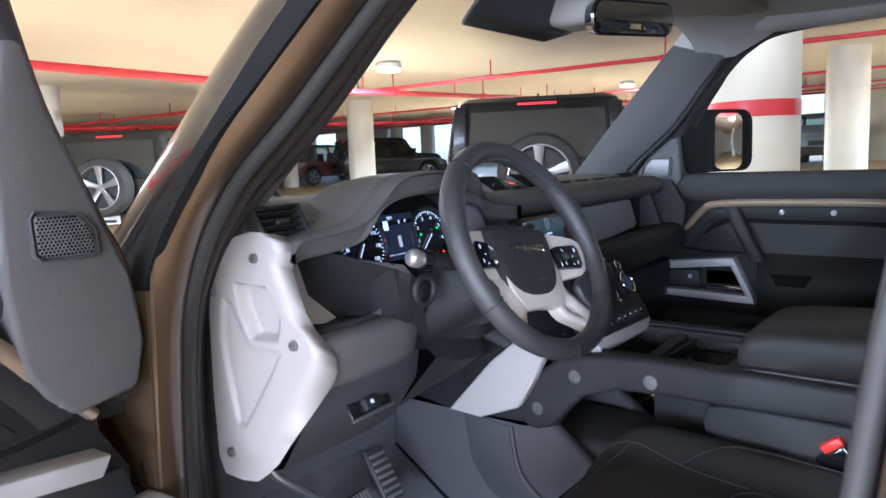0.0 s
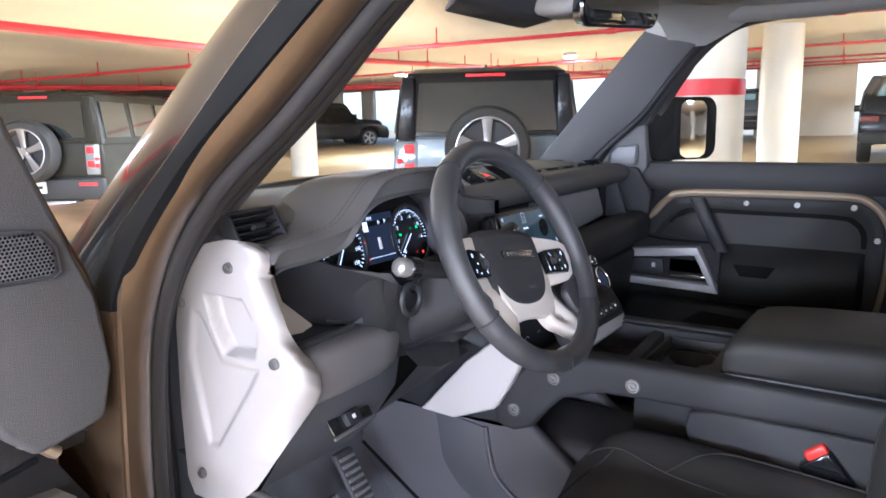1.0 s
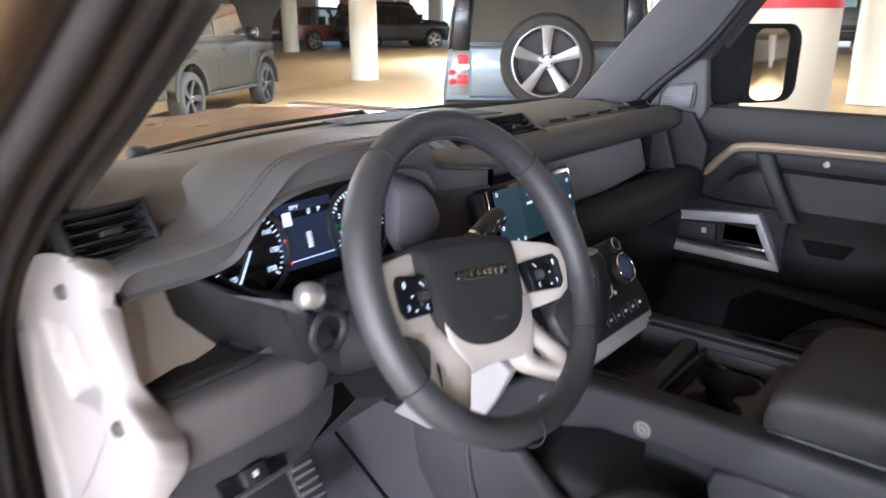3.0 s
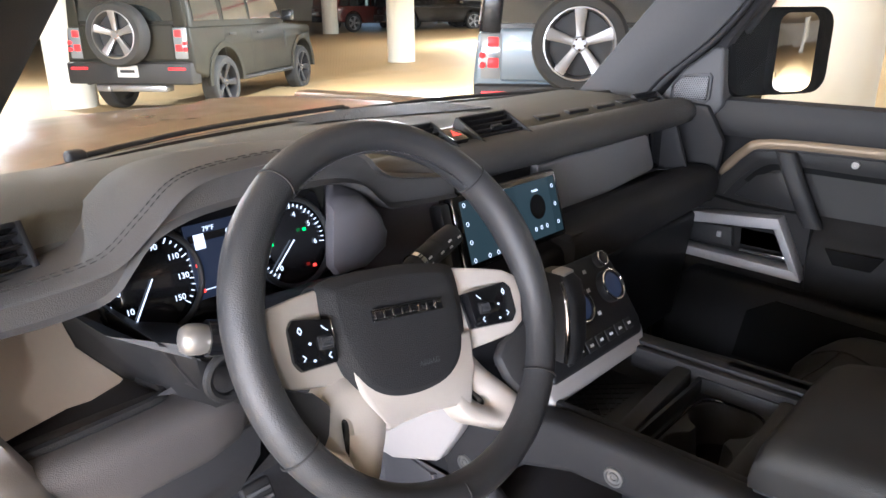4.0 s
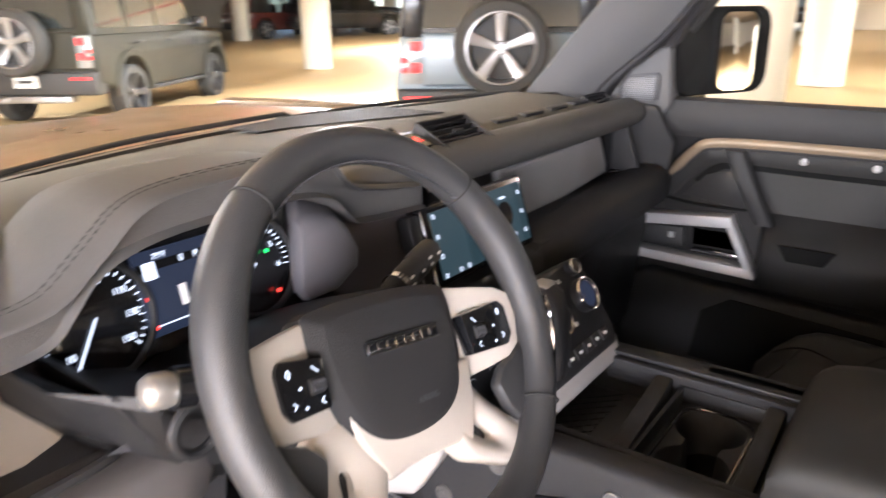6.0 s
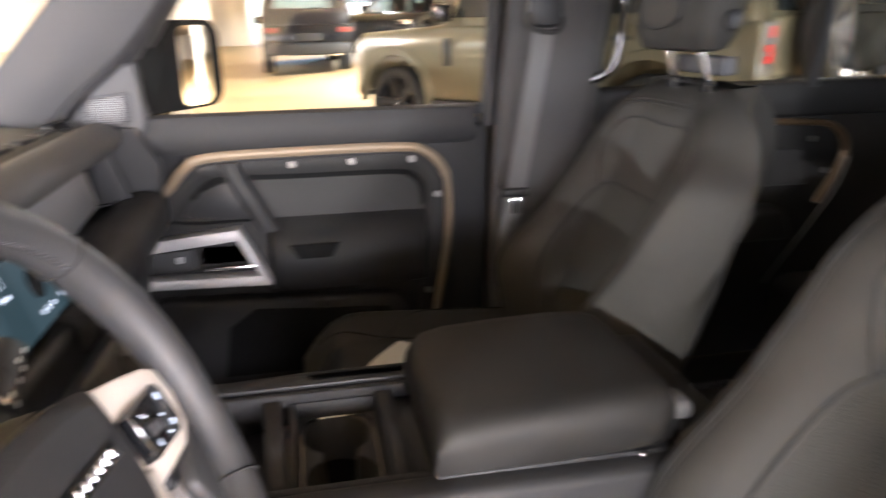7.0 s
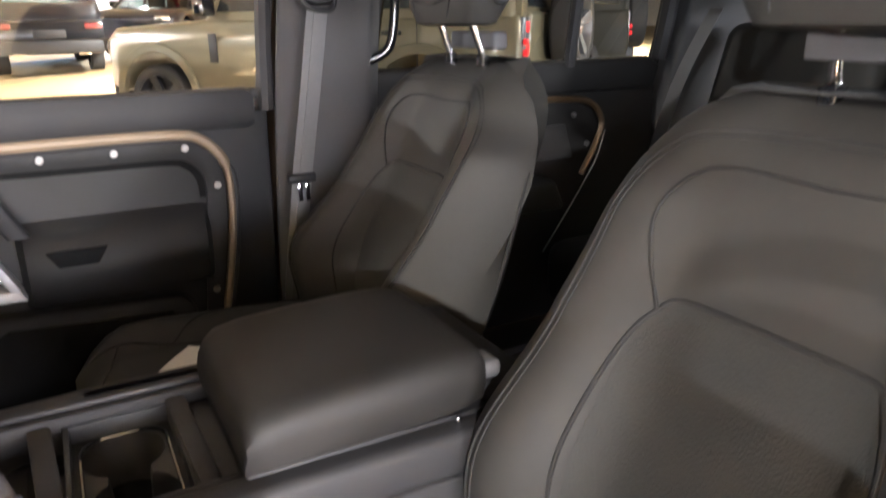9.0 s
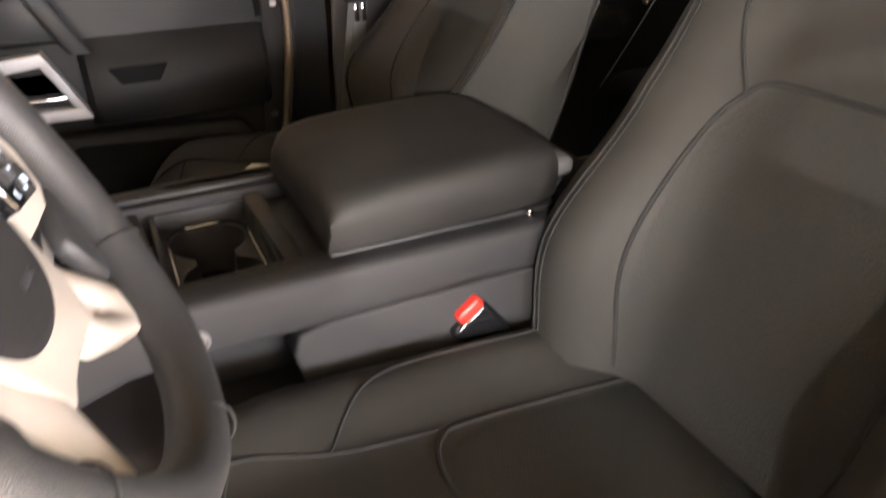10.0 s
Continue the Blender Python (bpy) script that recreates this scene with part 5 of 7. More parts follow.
def dial(cx, cz, r, numbers, a0, a1, needle):
    part("dial_ring", moved(tube([(cx + r * math.cos(t), -0.004, cz + r * math.sin(t)) for t in [2 * math.pi * k / 40 for k in range(40)]], 0.0035, 8, closed=True), CL), M_HARD, clus)
    tk = []
    n = 33
    for i in range(n):
        a = radians(a0 + (a1 - a0) * i / (n - 1))
        long = 0.006 if i % 4 == 0 else 0.0035
        tk.append(moved(box(-0.00045, 0.00045, -0.0012, 0, r - 0.006 - long, r - 0.006, 0), CL @ Matrix.Translation((cx, -0.001, cz)) @ pose(0, 0, 0, 0, 90 - math.degrees(a), 0)))
    t = part("tick_marks", merge(*tk), M_LIT, clus)
    t["kind"] = "stuff"
    for i, s in enumerate(numbers):
        a = radians(a0 + (a1 - a0) * i / (len(numbers) - 1))
        writing(clus, s, CL @ pose(cx + (r - 0.0185) * math.cos(a), -0.0015, cz + (r - 0.0185) * math.sin(a), 90, 0, 0), 0.0086, M_LIT, "numeral")
    part("needle", moved(box(-0.0006, 0.0006, -0.004, -0.003, -0.004, r - 0.012, 0), CL @ Matrix.Translation((cx, 0, cz)) @ pose(0, 0, 0, 0, 90 - needle, 0)), M_LIT, clus)


dial(-0.098, -0.002, 0.054, ["10", "30", "50", "70", "90", "110", "130", "150"], 222, -42, 236)
dial(0.075, -0.002, 0.052, ["0", "1", "2", "3", "4", "5", "6"], 232, -10, 222)
for x, z, mt in ((-0.046, 0.002, M_LITRED), (-0.046, -0.026, M_LITRED), (0.098, -0.035, M_LITRED), (0.094, 0.010, M_LITGREEN), (0.046, 0.002, M_LITGREEN)):
    part("tell_tale", moved(box(x - 0.0022, x + 0.0022, -0.005, -0.004, z - 0.0018, z + 0.0018, 0), CL), mt, clus)
writing(clus, "79°F", CL @ pose(-0.025, -0.0042, 0.038, 90, 0, 0), 0.0075, M_LIT, "temperature")
writing(clus, "0", CL @ pose(-0.004, -0.0048, 0.030, 90, 0, 0), 0.009, M_LIT, "reading")
writing(clus, "P", CL @ pose(0.012, -0.0048, 0.030, 90, 0, 0), 0.009, M_LIT, "reading")
part("display_icon", moved(box(-0.044, -0.032, -0.0046, -0.0038, 0.018, 0.034, 0), CL), M_LIT, clus)
part("display_line", moved(box(-0.050, 0.033, -0.0042, -0.0037, -0.026, -0.0252, 0), CL), M_LIT, clus)
part("display_car", moved(box(-0.014, -0.006, -0.0046, -0.0038, -0.014, 0.006, 0.0015), CL), M_MARK, clus)
# tray and cowl below the instruments
part("cluster_tray", grid_bm([[(-0.60, 1.30, 1.175), (-0.595, 1.215, 1.168), (-0.57, 1.20, 1.150), (-0.50, 1.225, 1.118), (-0.42, 1.235, 1.118), (-0.33, 1.235, 1.118), (-0.28, 1.27, 1.13), (-0.24, 1.32, 1.10)], [(-0.60, 1.33, 1.16), (-0.59, 1.225, 1.150), (-0.56, 1.215, 1.118), (-0.50, 1.235, 1.09), (-0.42, 1.24, 1.08), (-0.33, 1.24, 1.08), (-0.28, 1.27, 1.09), (-0.24, 1.325, 1.06)], [(-0.55, 1.34, 1.04), (-0.54, 1.33, 1.03), (-0.52, 1.31, 1.01), (-0.50, 1.29, 1.00), (-0.42, 1.28, 0.99), (-0.33, 1.28, 0.98), (-0.27, 1.28, 0.98), (-0.20, 1.30, 0.98)]]), M_HARD, dash)
part("cluster_tray", grid_bm([[(-0.60, 1.30, 1.175), (-0.595, 1.215, 1.168), (-0.57, 1.20, 1.150), (-0.50, 1.225, 1.118), (-0.42, 1.235, 1.118), (-0.33, 1.235, 1.118), (-0.28, 1.27, 1.13), (-0.24, 1.32, 1.10)], [(-0.60, 1.36, 1.19), (-0.595, 1.33, 1.175), (-0.57, 1.335, 1.15), (-0.50, 1.335, 1.125), (-0.42, 1.335, 1.125), (-0.33, 1.335, 1.125), (-0.29, 1.34, 1.13), (-0.25, 1.35, 1.10)]]), M_HARD, dash)
_pod = [(-0.345, 1.242), (-0.305, 1.234), (-0.283, 1.212), (-0.268, 1.184), (-0.271, 1.164), (-0.305, 1.146), (-0.352, 1.146), (-0.362, 1.16), (-0.360, 1.20), (-0.356, 1.235)]
_pc = (-0.325, 1.19)
part("column_cover", grid_bm([[(_pc[0] + (x - _pc[0]) * k + dx, y, _pc[1] + (z - _pc[1]) * k) for x, z in _pod] for y, k, dx in ((1.262, 0.70, -0.008), (1.2635, 0.84, -0.005), (1.270, 0.95, 0.0), (1.282, 1.0, 0.004), (1.33, 1.0, 0.042), (1.40, 1.0, 0.09))], closed_u=True, caps=True), M_POD, dash, "smooth dark grey pod beside the dials", angle=50)

part("centre_panel", prism([(-0.275, 1.055), (-0.118, 1.055), (-0.118, 1.200), (-0.255, 1.205)], 1.324, 1.335, "y", 0.004), M_POD, dash, "plain dark panel beside the screen")

# pale end panel: a moulding that curls inwards at its rear edge, with a sunk pocket and a sunk field
CAP_L = [(0.842, 1.445), (0.868, 1.458), (0.97, 1.460), (1.10, 1.455), (1.167, 1.437), (1.202, 1.409), (1.222, 1.375), (1.231, 1.33)]
CAP_R = [(0.842, 1.40), (0.850, 1.36), (0.868, 1.334), (0.890, 1.307), (0.960, 1.248), (1.045, 1.174), (1.062, 1.165), (1.082, 1.166), (1.096, 1.180), (1.109, 1.202), (1.128, 1.222), (1.190, 1.243), (1.207, 1.231), (1.222, 1.236), (1.231, 1.262)]
CAP_K = [(0.842, 0.0), (0.90, 0.012), (0.96, 0.05), (1.045, 0.115), (1.09, 0.12), (1.128, 0.07), (1.18, 0.09), (1.21, 0.105), (1.231, 0.10)]


def at_height(table, z):
    return float(np.interp(z, [a for a, b in table], [b for a, b in table]))


def inside(poly, y, z):
    """How deep a place lies inside a polygon (minus: outside), in metres."""
    d, odd = 9.0, False
    for (a, b), (c, e) in zip(poly, poly[1:] + poly[:1]):
        t = max(0, min(1, ((y - a) * (c - a) + (z - b) * (e - b)) / ((c - a) ** 2 + (e - b) ** 2)))
        d = min(d, math.hypot(y - a - t * (c - a), z - b - t * (e - b)))
        if (b > z) != (e > z) and y < (c - a) * (z - b) / (e - b) + a:
            odd = not odd
    return d if odd else -d


def ease(v):
    v = min(1, max(0, v))
    return v * v * (3 - 2 * v)


POCKET = [(1.388, 1.156), (1.308, 1.155), (1.281, 1.113), (1.290, 1.075), (1.352, 1.072), (1.376, 1.112)]
FIELD = [(1.418, 1.130), (1.396, 1.125), (1.358, 1.066), (1.278, 1.066), (1.300, 1.032), (1.378, 0.930), (1.404, 0.926), (1.432, 1.060)]
EYE_SIDE = Vector((-1.28, 0.56, 1.39))


def cap_at(y, z, out=0.0):
    """A place on the end panel; y and z are its outline's, flattened to the door's plane."""
    r = at_height(CAP_R, z)
    k = 1 + 0.03 * ease((1.445 - y) / 0.11) * ease((z - 0.88) / 0.12)
    k += max(0, at_height(CAP_K, z) - 0.03) * min(1, max(0, (r + 0.060 - y) / 0.060)) ** 2
    d = 0.020 * ease(inside(POCKET, y, z) / 0.009) + 0.0055 * ease(inside(FIELD, y, z) / 0.010)
    p = EYE_SIDE + (Vector((-0.757, y, z)) - EYE_SIDE) * k
    return Vector((p.x + d - out, p.y, p.z))


_rows = []
_zs = list(np.linspace(0.842, 1.231, 104))
for z in [_zs[0]] + _zs + [_zs[-1]]:
    l, r = at_height(CAP_L, z), at_height(CAP_R, z)
    row = [cap_at(l + (r - l) * f, z) for f in [k / 69 for k in range(70)]]
    row = [row[0] + Vector((0.014, -0.002, 0))] + row + [row[-1] + Vector((0.006, 0.010, -0.003))]
    _rows.append(row)
for k in (0, -1):
    _rows[k] = [p + Vector((0.014, 0, 0.003 if k == 0 else -0.003)) for p in _rows[k]]
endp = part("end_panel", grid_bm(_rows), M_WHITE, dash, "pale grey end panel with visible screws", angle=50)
for x, y, z in ((-0.7435, 1.350, 1.188), (-0.7545, 1.439, 1.133), (-0.7435, 1.272, 1.068), (-0.759, 1.42, 0.883)):
    bolt("screw", endp, (x, y, z), (-1, -0.15, 0), 0.0078)
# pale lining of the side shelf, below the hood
part("shelf_lining", grid_bm([[(-0.724, 1.318, 1.192), (-0.710, 1.33, 1.188), (-0.672, 1.37, 1.172), (-0.618, 1.408, 1.162)], [(-0.724, 1.300, 1.14), (-0.709, 1.32, 1.135), (-0.665, 1.37, 1.125), (-0.604, 1.402, 1.105)], [(-0.722, 1.282, 1.088), (-0.706, 1.30, 1.085), (-0.64, 1.345, 1.070), (-0.564, 1.366, 1.055)]]), M_LINING_LIT, dash, "pale lining of the side shelf")
part("side_shelf", prism([(1.285, 1.050), (1.42, 1.050), (1.42, 1.064), (1.285, 1.066)], -0.712, -0.50, "x", 0.003), M_GREYPL, dash, "dark grey shelf tray")
part("shelf_lip", tube(spline([(-0.712, 1.283, 1.073), (-0.64, 1.283, 1.074), (-0.575, 1.288, 1.074), (-0.560, 1.305, 1.073), (-0.565, 1.345, 1.073)], 5), 0.006, 8), M_SOFT, dash)
part("side_cowl", grid_bm([[(-0.632, 1.41, 1.20), (-0.617, 1.408, 1.160), (-0.603, 1.40, 1.105), (-0.563, 1.366, 1.056), (-0.52, 1.34, 1.03)], [(-0.64, 1.33, 1.19), (-0.605, 1.32, 1.150), (-0.580, 1.31, 1.10), (-0.545, 1.305, 1.055), (-0.51, 1.30, 1.03)], [(-0.625, 1.25, 1.175), (-0.592, 1.212, 1.160), (-0.560, 1.232, 1.105), (-0.525, 1.262, 1.055), (-0.50, 1.27, 1.03)], [(-0.58, 1.205, 1.165), (-0.565, 1.20, 1.145), (-0.52, 1.222, 1.11), (-0.49, 1.245, 1.06), (-0.47, 1.25, 1.03)]]), M_HARD, dash)
part("cowl_blade", grid_bm([[(-0.575, 1.285, 1.080), (-0.52, 1.24, 1.12), (-0.49, 1.22, 1.145)], [(-0.50, 1.27, 1.06), (-0.48, 1.245, 1.08), (-0.475, 1.235, 1.10)]]), M_GREYPL, dash)
# knee roll
def sq(v, e=0.6):
    """Squarer than a circle."""
    return math.copysign(abs(v) ** e, v)


_st = []
for x, g in ((-0.712, 0.7), (-0.708, 0.92), (-0.70, 0.98), (-0.62, 1.0), (-0.54, 0.97), (-0.50, 0.85), (-0.478, 0.6), (-0.470, 0.2)):
    _st.append((x, [(1.294 + 0.046 * sq(math.cos(a)) * g + 0.02 * (1 - g) - 0.008 * sq(math.sin(a)), 1.028 + 0.044 * sq(math.sin(a)) * g) for a in [2 * math.pi * k / 28 for k in range(28)]]))
part("knee_roll", along_x(_st), M_KNEE_LIT, dash, "padded black knee roll")
part("lower_panel", grid_bm([[(x, y + (0.02 if x > -0.5 else 0), z) for y, z in ((1.30, 1.04), (1.268, 0.998), (1.278, 0.945), (1.335, 0.865), (1.40, 0.84), (1.52, 0.88))] for x in (-0.728, -0.69, -0.55, -0.46)]), M_GREYPL, dash, "dark grey lower panel")
part("lower_panel", grid_bm([[(-0.46, 1.30, 1.02), (-0.40, 1.27, 1.0), (-0.32, 1.28, 0.99), (-0.24, 1.32, 0.99)], [(-0.46, 1.25, 0.985), (-0.40, 1.25, 0.965), (-0.32, 1.27, 0.95), (-0.24, 1.31, 0.93)], [(-0.46, 1.345, 0.880), (-0.40, 1.335, 0.893), (-0.32, 1.315, 0.915), (-0.22, 1.30, 0.935)], [(-0.46, 1.44, 0.92), (-0.40, 1.44, 0.93), (-0.32, 1.43, 0.95), (-0.22, 1.42, 0.97)]]), M_SOFT, dash)
part("switch_recess", moved(box(-0.050, 0.045, -0.003, 0.003, -0.014, 0.016, 0.003), pose(-0.598, 1.2760, 0.942, -34, 0, 4)), M_GLOSS, dash)
lv = part("brake_switch", moved(box(-0.014, 0.018, -0.012, 0.0, -0.010, 0.010, 0.003), pose(-0.606, 1.2730, 0.942, -34, 0, 4)), M_HARD, dash, "parking brake switch")
part("switch_mark", moved(box(-0.003, 0.004, -0.0128, -0.012, -0.003, 0.003, 0), pose(-0.606, 1.2730, 0.942, -34, 0, 4)), M_MARK, lv)
part("switch_trim", moved(box(-0.055, 0.045, -0.006, -0.002, -0.020, -0.0155, 0.001), pose(-0.598, 1.2760, 0.942, -34, 0, 4)), M_BOLT, dash)


def vent(cx, cy, cz, w, h, tilt, turn, rows=4):
    """An air vent with a frame, slats and a slider, facing local -y."""
    T = pose(cx, cy, cz, tilt, 0, turn)
    v = part("vent", moved(merge(box(-w / 2, w / 2, -0.004, 0.02, h / 2, h / 2 + 0.006, 0.002), box(-w / 2, w / 2, -0.004, 0.02, -h / 2 - 0.006, -h / 2, 0.002), box(-w / 2 - 0.006, -w / 2, -0.004, 0.02, -h / 2 - 0.006, h / 2 + 0.006, 0.002), box(w / 2, w / 2 + 0.006, -0.004, 0.02, -h / 2 - 0.006, h / 2 + 0.006, 0.002)), T), M_HARD, dash, "black air vent")
    part("vent_back", moved(box(-w / 2, w / 2, 0.018, 0.021, -h / 2, h / 2, 0), T), M_GLOSS, v)
    for i in range(rows):
        z = -h / 2 + (i + 0.5) * h / rows
        part("slat", moved(box(-w / 2, w / 2, -0.001, 0.014, z - 0.0012, z + 0.0012, 0.0008, 1), T @ Matrix.Translation((0, 0, 0))), M_HARD, v)
    part("slider", moved(box(-0.012, 0.012, -0.006, 0.003, -0.003, 0.003, 0.001), T), M_SOFT, v)
    return v


vent(-0.688, 1.350, 1.236, 0.088, 0.044, -28, 8, 4)
vent(-0.086, 1.376, 1.259, 0.070, 0.064, -62, 0, 5)
vent(0.073, 1.376, 1.259, 0.116, 0.064, -62, 0, 5)
vent(0.665, 1.405, 1.243, 0.09, 0.04, -55, -4, 4)
part("vent_surround", prism([(1.335, 1.215), (1.342, 1.234), (1.375, 1.252), (1.415, 1.264), (1.45, 1.257), (1.45, 1.215)], -0.130, 0.140, "x", 0.004), M_HARD, dash)
hz = part("hazard_button", moved(box(-0.016, 0.016, -0.020, 0.016, -0.004, 0.006, 0.002), pose(-0.0325, 1.376, 1.258, 22, 0, 0)), M_GLOSS, dash)
part("hazard_mark", moved(prism([(-0.009, -0.008), (0.009, -0.008), (0.0, 0.007)], 0.0061, 0.0068, "z", 0), pose(-0.0325, 1.376, 1.258, 22, 0, 0)), M_LITRED, hz)
part("dial_wheel", lathe([(0.012, -0.004), (0.012, 0.004)], 16, pose(0.155, 1.43, 1.256, 0, 90, 0)), M_CHROME, dash)

# shelf with the silver panel, and the lower padded beam
part("shelf_back", prism([(1.375, 1.06), (1.372, 1.205), (1.40, 1.205), (1.40, 1.06)], -0.20, 0.735, "x", 0.002), M_HARD, dash)
part("silver_panel", prism([(0.165, 1.073), (0.165, 1.184), (0.548, 1.188), (0.566, 1.183), (0.606, 1.115), (0.60, 1.103), (0.30, 1.076)], 1.355, 1.374, "y", 0.006, 3), M_GREYPANEL, dash, "satin grey trim panel")
part("shelf_pocket", prism([(0.595, 1.20), (0.625, 1.10), (0.735, 1.10), (0.735, 1.20)], 1.366, 1.373, "y", 0.002), M_GLOSS, dash)
part("shelf_rib", prism([(1.30, 1.10), (1.335, 1.20), (1.37, 1.20), (1.37, 1.10)], 0.650, 0.662, "x", 0.003), M_SOFT, dash)
part("shelf_edge", tube([(0.608, 1.352, 1.103), (0.66, 1.335, 1.098), (0.70, 1.318, 1.10)], 0.0016, 6), M_CHROME, dash)
part("shelf", prism([(1.255, 1.085), (1.375, 1.090), (1.375, 1.074), (1.26, 1.07)], 0.13, 0.735, "x", 0.003), M_HARD, dash)
_st = []
for x, g in ((0.125, 0.3), (0.135, 0.85), (0.17, 1.0), (0.4, 1.0), (0.6, 1.0), (0.70, 0.95), (0.722, 0.7), (0.73, 0.25)):
    dz = 0.018 * max(0, (x - 0.2)) / 0.5
    _st.append((x, [(1.295 + 0.050 * sq(math.cos(a), 0.7) * g, 1.050 + dz + 0.044 * sq(math.sin(a), 0.7) * g) for a in [2 * math.pi * k / 26 for k in range(26)]]))
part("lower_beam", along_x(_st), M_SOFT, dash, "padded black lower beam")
part("dash_end", prism([(1.27, 1.02), (1.255, 1.16), (1.30, 1.235), (1.40, 1.24), (1.45, 1.0)], 0.722, 0.742, "x", 0.006), M_SOFT, dash)
part("end_edge", tube(spline([(0.737, 1.315, 1.215), (0.737, 1.285, 1.165), (0.737, 1.27, 1.105), (0.737, 1.27, 1.05)], 5), 0.0025, 6), M_CHROME, dash, "thin chrome edge")
part("glovebox", prism([(1.335, 0.72), (1.30, 0.99), (1.36, 1.01), (1.60, 1.0), (1.60, 0.72)], 0.14, 0.735, "x", 0.012, 3), M_HARD, dash)
part("centre_block", prism([(1.25, 0.75), (1.27, 1.06), (1.33, 1.08), (1.60, 1.08), (1.60, 0.75)], -0.160, 0.15, "x", 0.012, 3), M_HARD, dash)

# touch screen
SC = pose(0.009, 1.2855, 1.138, -16.6, 0, 0)
ts = thing("touch_screen", "lit touch screen with teal menu on the dashboard", "screen")
part("slab", moved(box(-0.128, 0.128, 0.0, 0.02, -0.056, 0.056, 0.006, 3), SC), M_GLOSS, ts)
lit = part("display", moved(box(-0.115, 0.117, -0.0012, 0.0, -0.046, 0.046, 0), SC), M_SCREEN, ts, "glowing teal menu")
part("side_strip", moved(box(0.098, 0.117, -0.0018, -0.0012, -0.046, 0.046, 0), SC), M_SCREEN2, ts)
part("menu_tile", moved(box(-0.045, 0.010, -0.0018, -0.0012, -0.045, 0.045, 0.0), SC), M_SCREEN2, ts)
part("album_disc", moved(lathe([(0.020, 0.0), (0.020, 0.0006), (0, 0.0006)], 24, pose(0.060, -0.0018, 0.004, 90, 0, 0)), SC), M_GLOSS, ts)
writing(ts, "PHONE", SC @ pose(-0.020, -0.0022, 0.012, 90, 0, 0), 0.0065, M_LIT, "menu_word")
writing(ts, "MEDIA", SC @ pose(0.060, -0.0022, 0.030, 90, 0, 0), 0.0055, M_LIT, "menu_word")
part("menu_icon", moved(merge(*[box(-0.026, -0.0255, -0.002, -0.0013, 0.024, 0.046, 0), box(-0.014, -0.0135, -0.002, -0.0013, 0.024, 0.046, 0), box(-0.026, -0.0135, -0.002, -0.0013, 0.0455, 0.046, 0), box(-0.026, -0.0135, -0.002, -0.0013, 0.024, 0.0245, 0)]), SC), M_LIT, ts)
for x, z in ((-0.125, 0.040), (-0.125, 0.012), (-0.125, -0.015), (-0.125, -0.042), (-0.075, -0.042), (-0.055, -0.042), (0.045, -0.030), (0.060, -0.030), (0.075, -0.030), (0.108, 0.03), (0.108, 0.0), (0.108, -0.03)):
    part("menu_icon", moved(tube([(min(max(x, -0.108), 0.107) + 0.0026 * math.cos(a), -0.002, z + 0.0030 * math.sin(a)) for a in [2 * math.pi * k / 10 for k in range(10)]], 0.00045, 5, closed=True), SC), M_LIT, ts)
part("screen_bracket", moved(box(-0.150, -0.129, 0.003, 0.03, -0.045, 0.05, 0.006), SC), M_HARD, ts)

# ---------------------------------------------------------------- steering wheel (local: x right, z up, y away from the driver)
WT = pose(-0.405, 1.088, 1.175, -27.5, 0, 0) @ pose(0, 0, 0, 0, 9, 0)
sw = thing("steering_wheel", "black leather steering wheel with pale spokes", "steering wheel", at=WT)
R = 0.1735


_ring = []
for k in range(96):
    a = 2 * math.pi * k / 96
    deg = math.degrees(a)
    grip = 0.0022 * (math.exp(-((deg - 25) / 22) ** 2) + math.exp(-((deg - 155) / 22) ** 2))
    flat = 0.004 * math.exp(-((deg - 270) / 30) ** 2)
    rr = 0.0165 + grip
    row = []
    for j in range(14):
        b = 2 * math.pi * j / 14
        row.append(((R - flat + rr * math.cos(b)) * math.cos(a), rr * 1.08 * math.sin(b), (R - flat + rr * math.cos(b)) * math.sin(a)))
    _ring.append(row)
rim = part("rim", grid_bm(_ring, closed_u=True, closed_v=True), M_WRAP, sw, "black leather rim")
for a in (47, 133, 212, 328, 270):
    t = radians(a)
    part("rim_seam", tube([((R + 0.0178 * math.cos(b)) * math.cos(t), 0.0192 * math.sin(b), (R + 0.0178 * math.cos(b)) * math.sin(t)) for b in [2 * math.pi * k / 20 for k in range(20)]], 0.0009, 6, closed=True), M_PIPE, rim)
part("rim_stitch", tube([((R - 0.0175) * math.cos(t), -0.006, (R - 0.0175) * math.sin(t)) for t in [radians(x) for x in range(50, 131, 4)]], 0.0008, 6), M_HARD, rim)
for a in range(48, 134, 2):
    t = radians(a)
    part("stitch", tube([((R - 0.0172) * math.cos(t), -0.0085, (R - 0.0172) * math.sin(t)), ((R - 0.0176) * math.cos(t + 0.018), -0.0040, (R - 0.0176) * math.sin(t + 0.018))], 0.0007, 5), M_GREYPL, rim)


def dome(outline, y0, y1):
    """A rounded cushion over an outline (x, z), rising from y0 to y1 (towards the driver)."""
    cx = sum(p[0] for p in outline) / len(outline)
    cz = sum(p[1] for p in outline) / len(outline)
    rows = []
    for y, s in ((y0, 0.97), (y0 + (y1 - y0) * 0.35, 1.0), (y0 + (y1 - y0) * 0.75, 0.985), (y0 + (y1 - y0) * 0.80, 0.955), (y1 + 0.001, 0.83), (y1, 0.80), (y1 - 0.0015, 0.5)):
        rows.append([(cx + (x - cx) * s, y, cz + (z - cz) * s) for x, z in outline])
    return grid_bm(rows, closed_u=True, caps=True)


